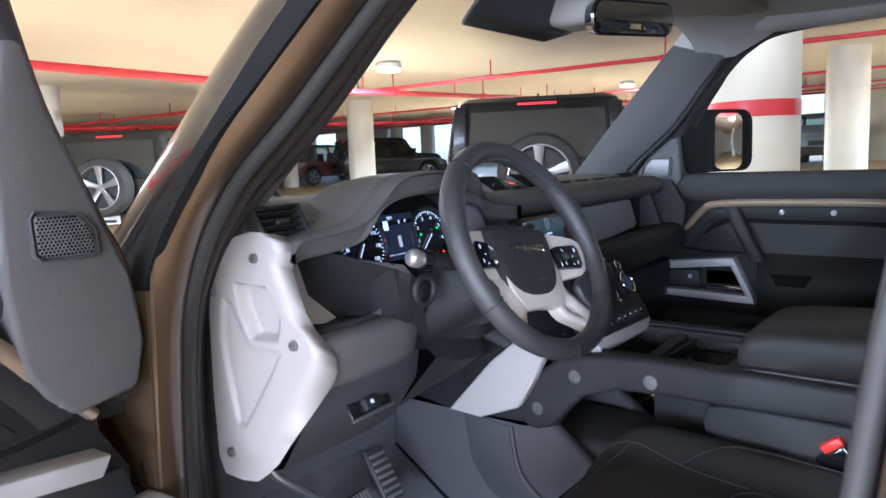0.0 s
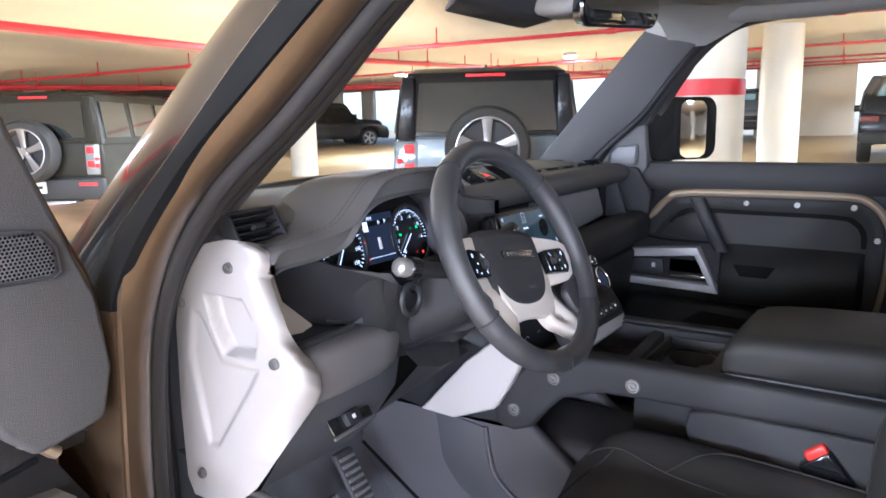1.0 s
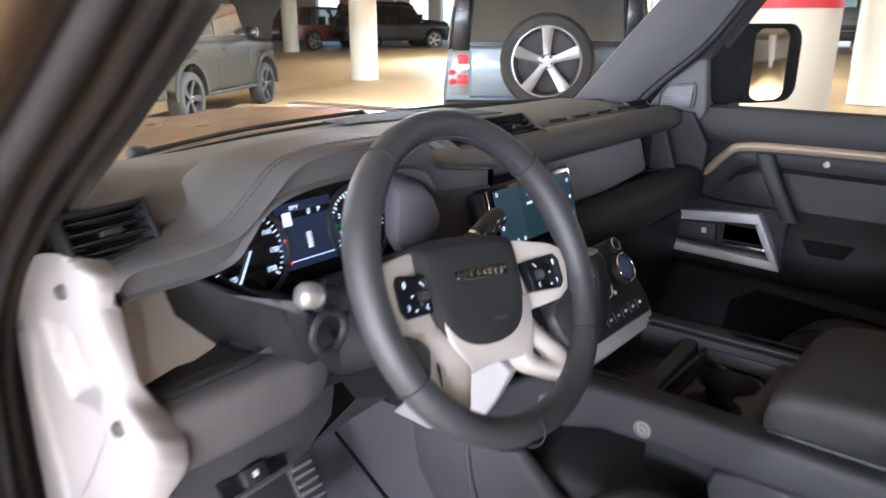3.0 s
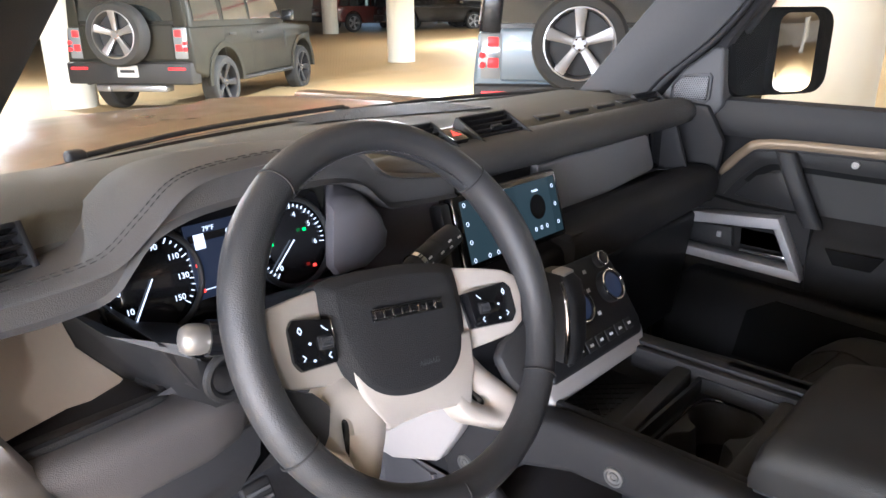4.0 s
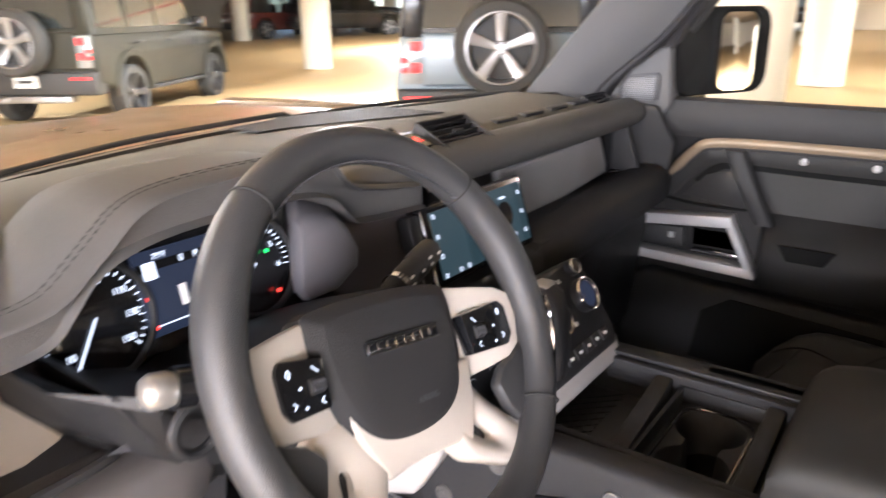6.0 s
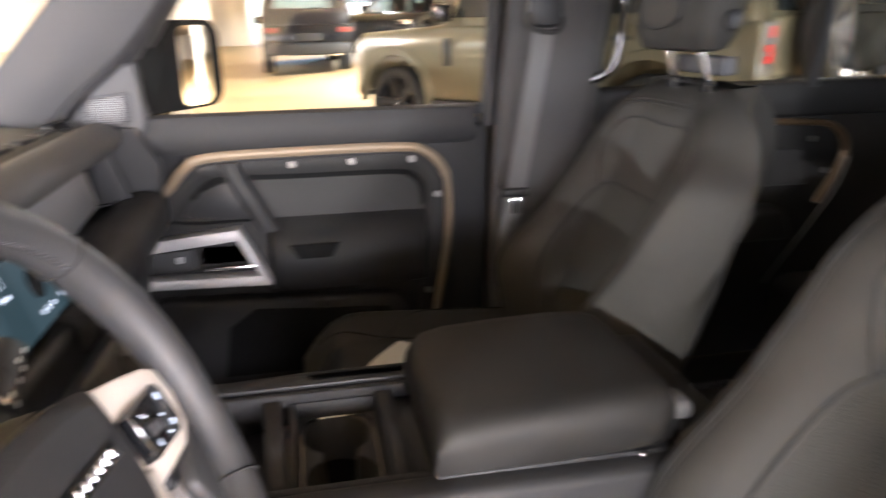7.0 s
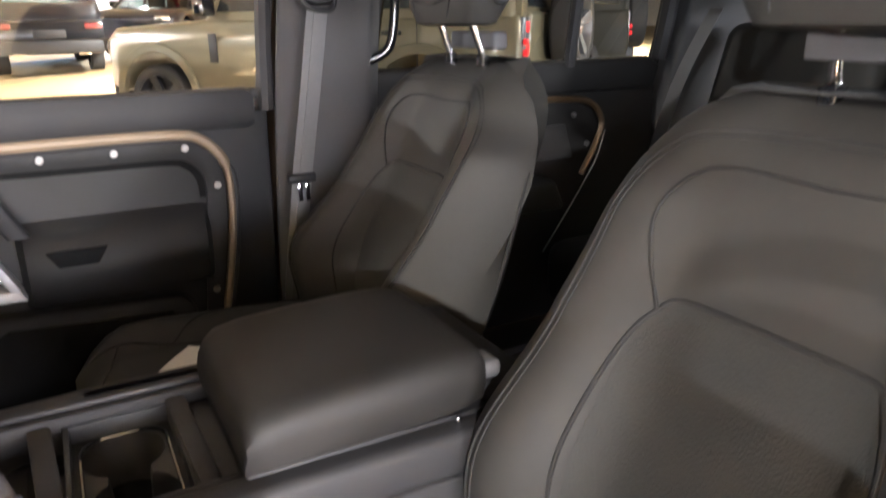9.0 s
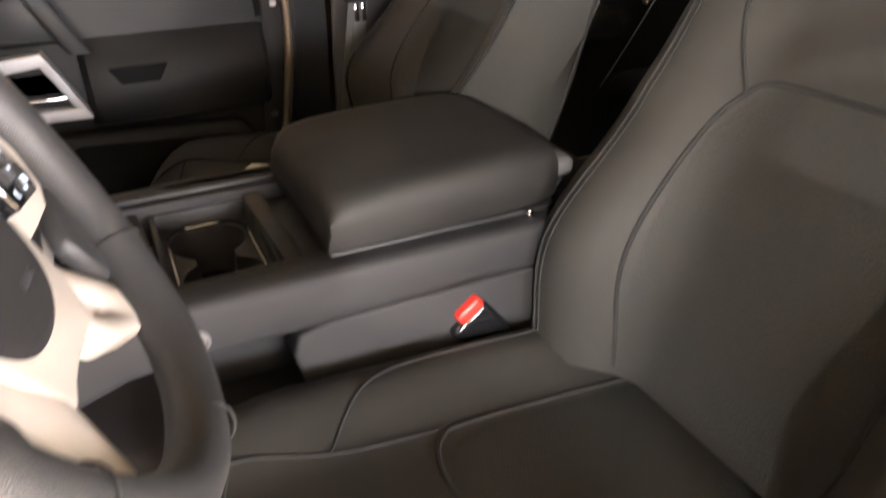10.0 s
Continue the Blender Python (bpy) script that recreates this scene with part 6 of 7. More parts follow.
def loop(pts, n=5):
    return [(p.x, p.z) for p in spline([(x, 0, z) for x, z in pts], n, closed=True)]


boss_o = loop([(-0.092, 0.030), (-0.080, 0.044), (-0.005, 0.049), (0.066, 0.044), (0.080, 0.030), (0.077, -0.020), (0.064, -0.057), (0.036, -0.077), (-0.006, -0.083), (-0.046, -0.077), (-0.073, -0.057), (-0.088, -0.020)], 4)
boss = part("airbag_cover", dome(boss_o, 0.045, 0.010), M_SOFT, sw, "black airbag cover")
# plain silver bars stand in for the badge along the cover's top
part("badge_strip", box(-0.044, 0.044, 0.007, 0.013, -0.003, 0.0085, 0.002), M_GLOSS, boss)
for z in (-0.0026, 0.0080):
    part("badge_edge", box(-0.0435, 0.0435, 0.0060, 0.0071, z - 0.0005, z + 0.0005, 0), M_CHROME, boss)
for i in range(8):
    x = -0.0375 + i * 0.0107
    part("badge_bar", merge(box(x - 0.0040, x - 0.0030, 0.0058, 0.0071, -0.0008, 0.0064, 0), box(x - 0.0040, x + 0.0030, 0.0058, 0.0071, 0.0056, 0.0064, 0)), M_CHROME, boss, "plain silver bars" if i == 0 else "")
writing(boss, "AIRBAG", pose(0.012, 0.0086, -0.050, 90, 0, 0), 0.0075, M_GREYPL, "moulded_word")


def spoke(pts, y0, y1, nm="spoke", mt=None, bev=0.006, lb=""):
    return part(nm, prism(pts, y0, y1, "y", bev, 3), mt or M_TAUPE, sw, lb)


def curved_spoke(rows, thick=0.014, lb=""):
    """A dished spoke from rows of (x, y, z) across it, with a rounded back."""
    top = [[Vector(p) for p in r] for r in rows]
    full = [r + [p + Vector((0, thick, 0)) for p in r[::-1]] for r in top]
    return part("spoke", bevelled(grid_bm(full, closed_u=True, caps=True), 0.004, 2, 40), M_TAUPE, sw, lb)


def around(o, n):
    """n places spread evenly along a smooth closed outline."""
    P = [Vector((x, 0, z)) for x, z in loop(o, 6)]
    P.append(P[0])
    L = [0.0]
    for a, b in zip(P, P[1:]):
        L.append(L[-1] + (b - a).length)
    return [(float(np.interp(t, L, [p.x for p in P])), float(np.interp(t, L, [p.z for p in P]))) for t in [L[-1] * k / n for k in range(n)]]


# band below the airbag cover that joins the two lower legs
part("spoke_band", prism([(-0.078, -0.030), (-0.066, -0.066), (-0.048, -0.101), (-0.028, -0.0975), (0.0, -0.096), (0.036, -0.0985), (0.056, -0.105), (0.074, -0.066), (0.080, -0.030)], 0.0135, 0.030, "y", 0.004, 3), M_TAUPE, sw)
for s in (-1, 1):
    # broad arm that carries the switches, rising from the boss to the rim
    curved_spoke([[(s * 0.058, 0.028, 0.040), (s * 0.056, 0.030, 0.0), (s * 0.056, 0.028, -0.052)],
                  [(s * 0.082, 0.020, 0.038), (s * 0.080, 0.021, 0.0), (s * 0.078, 0.020, -0.050)],
                  [(s * 0.115, 0.013, 0.032), (s * 0.115, 0.014, 0.0), (s * 0.110, 0.014, -0.047)],
                  [(s * 0.142, 0.008, 0.026), (s * 0.144, 0.008, 0.0), (s * 0.138, 0.010, -0.044)],
                  [(s * 0.158, 0.006, 0.018), (s * 0.161, 0.006, -0.004), (s * 0.155, 0.008, -0.034)]], lb="pale grey spoke")
    x0, k = (0.0865, 0.75) if s < 0 else (0.080, 1.14)

    def sx(x):
        return s * (x0 + (x - 0.082) * k)

    def sz(z):
        return z * 0.92 + 0.001
    sp = part("switch_pack", prism([(sx(x), sz(z)) for x, z in ((0.082, 0.008), (0.134, 0.013), (0.142, 0.005), (0.142, -0.026), (0.133, -0.036), (0.084, -0.034))], 0.0070, 0.024, "y", 0.003, 2), M_GLOSS, sw, "gloss black switch pack")
    # small lit symbols: strokes, a ring and chevrons
    marks = ((0.095, 0.000, 0), (0.128, 0.001, 1), (0.128, -0.024, 2), (0.095, -0.026, 2), (0.116, -0.028, 3), (0.118, -0.012, 3))
    for x, z, form in marks:
        cxm, czm = sx(x), sz(z)
        strokes = {0: [(-0.003, 0.0025, -0.001, 0.0), (-0.001, 0.0, 0.0025, -0.0025)], 1: [(-0.002, 0.0, 0.0, 0.0032), (0.0, 0.0032, 0.002, 0.0), (0.002, 0.0, 0.0, -0.0032), (0.0, -0.0032, -0.002, 0.0)], 2: [(0.0015, 0.0026, -0.0012, 0.0), (-0.0012, 0.0, 0.0015, -0.0026)], 3: [(-0.0015, 0.0, 0.0015, 0.0), (0.0, -0.0013, 0.0, 0.0013)]}[form]
        part("switch_mark", merge(*[tube([(cxm + u0 * (1 if x < 0.11 else -1), 0.0067, czm + w0), (cxm + u1 * (1 if x < 0.11 else -1), 0.0067, czm + w1)], 0.00045, 5) for u0, w0, u1, w1 in strokes]), M_LIT, sp)
    part("scroll_wheel", lathe([(0.006, -0.007), (0.0068, -0.0055), (0.0068, 0.0055), (0.006, 0.007)], 16, pose(sx(0.098), 0.0095, sz(-0.013), 0, 90, 0)), M_SOFT, sp)
    for i in range(7):
        part("scroll_rib", box(sx(0.098) - 0.0052 + i * 0.00165, sx(0.098) - 0.0046 + i * 0.00165, 0.0023, 0.0055, sz(-0.013) - 0.004, sz(-0.013) + 0.004, 0), M_GREYPL, sp)
    # lower arm, a broad dished leg with a long slot through it
    leg_o = [(-0.080, -0.042), (-0.109, -0.054), (-0.117, -0.094), (-0.100, -0.110), (-0.097, -0.128), (-0.086, -0.141), (-0.074, -0.139), (-0.062, -0.119), (-0.050, -0.099), (-0.044, -0.074)] if s < 0 else [(0.064, -0.044), (0.094, -0.074), (0.121, -0.103), (0.131, -0.119), (0.127, -0.133), (0.113, -0.141), (0.098, -0.138), (0.070, -0.126), (0.043, -0.112), (0.036, -0.084)]
    slot = [(-0.087, -0.079), (-0.091, -0.082), (-0.094, -0.098), (-0.0955, -0.110), (-0.092, -0.115), (-0.0875, -0.113), (-0.0845, -0.105), (-0.082, -0.096), (-0.0805, -0.085), (-0.083, -0.080)] if s < 0 else [(0.050, -0.074), (0.059, -0.076), (0.072, -0.088), (0.083, -0.099), (0.086, -0.105), (0.082, -0.1085), (0.073, -0.106), (0.061, -0.096), (0.051, -0.086), (0.047, -0.079)]

    def leg_ring(o, y, k=1.0):
        return [(x, y + 0.010 * min(1.0, max(0.0, (z + 0.128) / 0.06)), z) for x, z in shrunk(around(o, 48), k)]
    mid = [((a + c) * 0.5, (b + d) * 0.5) for (a, b), (c, d) in zip(around(leg_o, 48), around(slot, 48))]
    near = [(a * 0.22 + c * 0.78, b * 0.22 + d * 0.78) for (a, b), (c, d) in zip(around(leg_o, 48), around(slot, 48))]
    part("spoke", grid_bm([leg_ring(leg_o, 0.030), leg_ring(leg_o, 0.0165), leg_ring(leg_o, 0.0105, 0.965), leg_ring(leg_o, 0.0085, 0.92), leg_ring(mid, 0.0072), leg_ring(near, 0.0095), leg_ring(slot, 0.0135), leg_ring(slot, 0.030)], closed_u=True, closed_v=True), M_TAUPE, sw, angle=60)
    part("spoke_gap", prism(shrunk(slot, 1.15), 0.027, 0.029, "y", 0), M_GLOSS, sw)
    part("thumb_web", prism([(s * 0.136, -0.044), (s * 0.168, -0.028), (s * 0.163, -0.070), (s * 0.146, -0.100), (s * 0.128, -0.108), (s * 0.112, -0.088), (s * 0.104, -0.064), (s * 0.118, -0.050)], 0.006, 0.022, "y", 0.006, 2), M_WRAP, sw)
part("collar", moved(grid_bm([[(p[0] * s, y, p[1] * s) for p in rrect(0.12, 0.11, 0.04, 5)] for y, s in ((0.040, 0.9), (0.05, 1.0), (0.08, 1.05), (0.16, 1.1))], closed_u=True, caps=True), pose(0, 0, -0.01)), M_HARD, sw)

# stalks and column
col = thing("steering_column", "black steering column with two stalks", "column")
part("shroud", grid_bm([[(-0.405 + p[0] * s, y, z + p[1] * s) for p in rrect(0.15, 0.125, 0.04, 5)] for y, z, s in ((1.135, 1.145, 0.9), (1.16, 1.13, 1.0), (1.26, 1.085, 1.12), (1.36, 1.04, 1.15))], closed_u=True, caps=True), M_HARD, col)
ls = part("stalk", tube([(-0.46, 1.17, 1.150), (-0.52, 1.175, 1.162), (-0.555, 1.182, 1.170)], [0.011, 0.0125, 0.014], 12), M_HARD, col)
part("stalk_collar", tube([(-0.552, 1.181, 1.1695), (-0.566, 1.184, 1.173)], 0.0165, 16), M_GLOSS, ls)
part("stalk_tip", tube([(-0.564, 1.1835, 1.1725), (-0.572, 1.185, 1.1742), (-0.582, 1.187, 1.1765), (-0.587, 1.188, 1.1777), (-0.589, 1.1884, 1.1781)], [0.0120, 0.0140, 0.0138, 0.0105, 0.005], 24), M_TIP, ls, "polished metal tip")
rs = part("stalk", tube([(-0.345, 1.180, 1.155), (-0.30, 1.19, 1.166), (-0.262, 1.198, 1.173)], [0.011, 0.0145, 0.0145], 16), M_HARD, col)
part("stalk_ring", tube([(-0.303, 1.1895, 1.1653), (-0.296, 1.191, 1.1668)], 0.0163, 20), M_CHROME, rs)
part("stalk_tip", tube([(-0.263, 1.198, 1.1728), (-0.245, 1.2018, 1.1765), (-0.222, 1.206, 1.181), (-0.217, 1.207, 1.182)], [0.0152, 0.0152, 0.0145, 0.010], 16), M_HARD, rs)
for _i, (_f, _h) in enumerate(((0.05, 0.6), (0.30, 0.25), (0.30, 0.85), (0.52, 0.45), (0.70, 0.25), (0.70, 0.8), (0.88, 0.5))):
    _x = -0.320 + 0.105 * _f
    part("stalk_mark", moved(box(-0.0030, 0.0030, -0.0006, 0.0006, -0.0011, 0.0011, 0), Matrix.Translation((_x, 1.1845 + 0.21 * (_x + 0.32) - 0.0152 * math.cos(0.9 * (_h - 0.2)), 1.1610 + 0.20 * (_x + 0.32) + 0.0152 * math.sin(0.9 * (_h - 0.2)))) @ pose(0, 0, 0, -20, -12, 12)), M_MARK, rs)
part("column_ring", tube([(-0.54 + 0.022 * math.cos(a), 1.20, 1.120 + 0.022 * math.sin(a)) for a in [2 * math.pi * k / 24 for k in range(24)]], 0.005, 8, closed=True), M_HARD, col)

# ---------------------------------------------------------------- centre console
con = thing("centre_console", "black centre console with cup holders and open storage", "console")
# long top with the cup-holder opening
for s in (-1, 1):
    # deep side beam; its outer faces carry the cap screws
    beam = [(0.48, 0.882), (0.70, 0.886), (0.87, 0.880), (0.965, 0.880), (1.058, 0.875), (1.132, 0.850), (1.171, 0.812), (1.198, 0.776), (1.235, 0.760), (1.269, 0.763), (1.285, 0.80), (1.25, 0.875), (1.175, 0.925), (1.084, 0.940), (0.98, 0.944), (0.80, 0.944), (0.48, 0.940)]
    b = part("side_beam", prism(beam, s * 0.118, s * 0.165, "x", 0.012, 3), M_SOFT, con, "black grained side beam")
    part("lower_side", prism([(0.48, 0.50), (0.48, 0.884), (0.86, 0.884), (0.895, 0.876), (0.902, 0.85), (0.89, 0.80), (0.875, 0.72), (0.875, 0.50)], s * 0.120, s * 0.1615, "x", 0.006, 3), M_SOFT, con)
    part("tunnel_cover", prism([(0.88, 0.50), (0.93, 0.645), (1.02, 0.67), (1.10, 0.70), (1.16, 0.745), (1.20, 0.775), (1.28, 0.785), (1.45, 0.775), (1.64, 0.80), (1.66, 0.50)], s * 0.125, s * 0.160, "x", 0.014, 3), M_COVER, con)
    bolt("cap_screw", b, (s * 0.1655, 0.993, 0.904), (s, 0, 0), 0.0135)
    bolt("cap_screw", b, (s * 0.1655, 1.147, 0.890), (s, 0, 0), 0.0135)
    bolt("cap_screw", b, (s * 0.1655, 1.233, 0.809), (s, 0, 0), 0.0135)
part("tunnel_panel", prism([(1.428, 0.768), (1.412, 0.660), (1.372, 0.605), (1.285, 0.556), (1.226, 0.600), (1.268, 0.640), (1.286, 0.670), (1.300, 0.752)], -0.1640, -0.155, "x", 0.004, 2), M_GREYPL, con, "dark grey panel on the tunnel side")
part("tunnel_fin", tube(spline([(-0.162, 1.302, 0.755), (-0.163, 1.288, 0.675), (-0.163, 1.266, 0.638), (-0.162, 1.215, 0.60)], 6), 0.006, 8), M_COVER, con)
part("carpet_seam", tube(spline([(-0.162, 1.640, 0.640), (-0.163, 1.560, 0.590), (-0.164, 1.470, 0.535), (-0.166, 1.400, 0.508), (-0.19, 1.30, 0.508)], 6), 0.004, 8), M_VOID, con)
part("cavity_floor", box(-0.12, 0.12, 0.70, 1.30, 0.60, 0.65, 0.004), M_HARD, con)
part("cavity_back", box(-0.118, 0.118, 0.60, 0.87, 0.55, 0.87, 0.004), M_HARD, con)
# tray and cup holders
part("top_frame", prism([(-0.118, 0.60), (-0.118, 1.12), (-0.104, 1.12), (-0.104, 0.60)], 0.90, 0.938, "z", 0.004), M_SOFT, con)
part("top_frame", prism([(0.118, 0.60), (0.118, 1.12), (0.104, 1.12), (0.104, 0.60)], 0.90, 0.938, "z", 0.004), M_SOFT, con)
part("front_bar", prism([(-0.104, 1.005), (-0.104, 1.03), (0.104, 1.045), (0.104, 1.02)], 0.885, 0.932, "z", 0.004), M_SOFT, con)
part("rear_bar", prism([(-0.104, 0.862), (-0.104, 0.885), (0.104, 0.892), (0.104, 0.868)], 0.885, 0.932, "z", 0.004), M_SOFT, con)
part("rear_tray", box(-0.104, 0.104, 0.60, 0.865, 0.905, 0.918, 0.003), M_HARD, con)
part("front_tray", box(-0.104, 0.104, 1.03, 1.25, 0.875, 0.885, 0.003), M_HARD, con)
part("tray_mat", box(-0.095, 0.095, 1.05, 1.20, 0.8852, 0.888, 0.002), M_RUBBER, con)
for i in range(7):
    for d in (1, -1):
        part("mat_rib", moved(box(-0.05, 0.05, -0.001, 0.001, 0.888, 0.8895, 0), pose(-0.06 + i * 0.02, 1.12, 0, 0, 0, 45 * d)), M_HARD, con)
part("cup_floor", box(-0.104, 0.104, 0.885, 1.01, 0.80, 0.81, 0.002), M_HARD, con)
for _x in (-0.107, 0.1005):
    part("cup_lining", box(_x, _x + 0.0065, 0.885, 1.01, 0.80, 0.925, 0.001), M_HARD, con)
for _y in (1.002, 0.884):
    part("cup_lining", box(-0.10, 0.10, _y, _y + 0.006, 0.80, 0.925, 0.001), M_HARD, con)


def cup_depth(x, y):
    """Two round wells joined by a neck, sunk in a ledge."""
    d = min(math.hypot(x - 0.050, y - 0.948) - 0.043, math.hypot(x + 0.046, y - 0.944) - 0.043, max(abs(x - 0.002) - 0.03, abs(y - 0.946) - 0.020 - 8.0 * (x - 0.002) ** 2))
    k = min(1.0, max(0.0, (0.002 - d) / 0.006))
    return 0.902 - 0.064 * k * k * (3 - 2 * k)


part("cup_holder", grid_bm([[(x, y, cup_depth(x, y)) for x in np.linspace(-0.1, 0.1, 121)] for y in np.linspace(0.890, 1.002, 69)]), M_SOFT, con, "two joined round black cup wells")
# A black disc makes the floor of each well darker.
for _x, _y in ((0.050, 0.948), (-0.046, 0.944)):
    part("cup_floor_disc", lathe([(0.037, 0.8382), (0.036, 0.8395), (0.0, 0.8395)], 32, Matrix.Translation((_x, _y, 0)), False), M_GLOSS, con, "black disc on the floor of the cup well")
part("cup_rim", tube([(x, y, 0.9035) for x, y in rrect(0.186, 0.096, 0.03, 6, 0.0, 0.946)], 0.0022, 6, closed=True), M_GLOSS, con)
for _x, _y, _a in ((-0.062, 0.930, 20), (-0.040, 0.958, -35), (-0.030, 0.935, 70)):
    part("coin_clip", moved(box(-0.012, 0.012, -0.004, 0.004, 0.8396, 0.845, 0.001), pose(_x, _y, 0, 0, 0, _a)), M_CHROME, con)
part("tray_line", box(0.118, 0.150, 0.62, 1.22, 0.937, 0.944, 0.003), M_HARD, con)

# padded arm-rest lid
lid = thing("arm_rest_lid", "padded black arm rest on the centre console", "arm rest")
_rows = []
for y, w, zt, zb in ((0.847, 0.134, 0.958, 0.950), (0.848, 0.141, 0.980, 0.948), (0.845, 0.143, 0.998, 0.947), (0.836, 0.144, 1.009, 0.947), (0.822, 0.1445, 1.014, 0.947), (0.79, 0.145, 1.018, 0.947), (0.72, 0.145, 1.022, 0.947), (0.64, 0.143, 1.025, 0.948), (0.59, 0.140, 1.024, 0.950), (0.568, 0.134, 1.019, 0.952), (0.557, 0.120, 1.008, 0.956)):
    h = zt - zb
    f = w - 0.005 - 0.9 * max(0.0, y - 0.815) ** 1.0
    ring = [(-w + 0.006, zb + 0.004), (-w, zb + h * 0.14), (-w - 0.003, zb + h * 0.55), (-w - 0.001, zb + h * 0.76), (-w + 0.005, zt - 0.008), (-w + 0.014, zt - 0.002), (-w + 0.032, zt), (0, zt + 0.001), (f - 0.040, zt - 0.001), (f - 0.018, zt - 0.005), (f - 0.005, zt - 0.014), (f + 0.001, zb + h * 0.60), (f, zb + 0.006), (f - 0.01, zb), (-w + 0.012, zb)]
    _rows.append([(x - 0.002, y, z) for x, z in ring])
part("pad", grid_bm(_rows, closed_u=True, caps=True), M_VINYL, lid, "soft black padded top")
part("base", box(-0.135, 0.135, 0.56, 0.845, 0.9395, 0.9475, 0.003), M_HARD, lid)
part("hinge", box(-0.128, -0.085, 0.536, 0.582, 0.975, 0.998, 0.008, 3), M_RIB, lid, "satin grey hinge")
part("hinge", box(0.075, 0.118, 0.536, 0.582, 0.965, 0.988, 0.008, 3), M_RIB, lid)
part("latch", box(-0.146, -0.138, 0.602, 0.609, 0.938, 0.95, 0.002), M_CHROME, lid)
part("rear_block", box(-0.14, 0.135, 0.48, 0.555, 0.86, 0.968, 0.015, 3), M_SOFT, lid)

# pale panel under the column
wp = thing("knee_panel", "pale grey panel below the steering column", "panel")
part("panel", prism([(1.445, 0.775), (1.36, 0.772), (1.262, 0.812), (1.225, 0.872), (1.195, 0.935), (1.25, 0.965), (1.329, 0.900)], -0.196, -0.168, "x", 0.006, 3), M_WHITE, wp)
part("backing", prism([(1.43, 0.79), (1.275, 0.825), (1.21, 0.93), (1.30, 1.0), (1.42, 0.88)], -0.167, -0.150, "x", 0.003), M_HARD, wp)

# climate and gear panel
HV = pose(0.018, 1.160, 1.018, -33, 0, 0)   # local x right, z up the slope, -y out of the face
hv = thing("climate_panel", "black climate panel with round knobs and buttons", "control panel")
part("face", moved(prism([(-0.125, -0.075), (0.118, -0.078), (0.128, -0.055), (0.122, 0.045), (0.108, 0.068), (-0.11, 0.072)], 0.0, 0.05, "y", 0.008, 3), HV), M_HARD, hv)
part("under_trim", moved(prism([(-0.14, -0.100), (0.112, -0.100), (0.128, -0.072), (0.128, -0.060), (-0.14, -0.072)], 0.004, 0.055, "y", 0.006, 3), HV), M_WHITE, hv, "pale trim under the panel")
for x, z, r in ((0.078, 0.012, 0.026), (-0.015, 0.005, 0.026)):
    k = part("knob", moved(lathe([(r, 0.0), (r, 0.010), (r * 0.93, 0.014), (r * 0.80, 0.0145), (r * 0.78, 0.012), (0, 0.012)], 28, pose(x, 0, z, 90, 0, 0)), HV), M_HARD, hv, "black knob with a silver ring")
    part("knob_ring", moved(tube([(x + r * 0.93 * math.cos(a), -0.0142, z + r * 0.93 * math.sin(a)) for a in [2 * math.pi * q / 32 for q in range(32)]], 0.0016, 8, closed=True), HV), M_CHROME, k)
    part("knob_face", moved(lathe([(r * 0.77, 0.0122), (0, 0.0128)], 24, pose(x, 0, z, 90, 0, 0)), HV), M_NAVY, k)
part("power_knob", moved(lathe([(0.013, 0.0), (0.013, 0.010), (0.010, 0.012), (0, 0.012)], 24, pose(0.085, 0, 0.056, 90, 0, 0)), HV), M_HARD, hv)
part("knob_ring", moved(tube([(0.085 + 0.0112 * math.cos(a), -0.0115, 0.056 + 0.0112 * math.sin(a)) for a in [2 * math.pi * q / 24 for q in range(24)]], 0.0013, 8, closed=True), HV), M_CHROME, hv)
for i in range(7):
    x = -0.075 + i * 0.027
    b = part("button", moved(box(x - 0.011, x + 0.011, -0.003, 0.001, -0.062, -0.044, 0.002), HV), M_HARD, hv)
    part("button_mark", moved(box(x - 0.004, x + 0.004, -0.0036, -0.003, -0.055, -0.051, 0), HV), M_MARK, b)
for x, z in ((0.040, 0.048), (0.012, 0.048), (0.030, 0.020), (0.032, -0.018)):
    part("button_mark", moved(box(x - 0.004, x + 0.004, -0.0006, 0.0002, z - 0.003, z + 0.003, 0), HV), M_MARK, hv)
gs = thing("gear_selector", "black gear selector lever with silver edge", "gear lever")
part("grip", grid_bm([[(-0.075 + p[0] * s, y + p[1] * s, z) for p in rrect(0.042, 0.052, 0.016, 4)] for y, z, s in ((1.13, 0.985, 0.9), (1.128, 1.02, 1.0), (1.132, 1.07, 1.0), (1.140, 1.098, 0.95), (1.146, 1.108, 0.7))], closed_u=True, caps=True), M_HARD, gs)
part("silver_edge", tube(spline([(-0.098, 1.112, 0.99), (-0.100, 1.110, 1.04), (-0.097, 1.118, 1.08), (-0.092, 1.13, 1.10)], 5), 0.003, 8), M_CHROME, gs)
part("button", box(-0.088, -0.062, 1.128, 1.150, 1.104, 1.112, 0.004), M_SILVER, gs)
part("gear_marks", box(-0.060, -0.056, 1.118, 1.145, 1.02, 1.085, 0.001), M_MARK, gs)
part("gear_light", box(-0.0555, -0.055, 1.118, 1.128, 1.045, 1.055, 0.0), M_LITRED, gs)
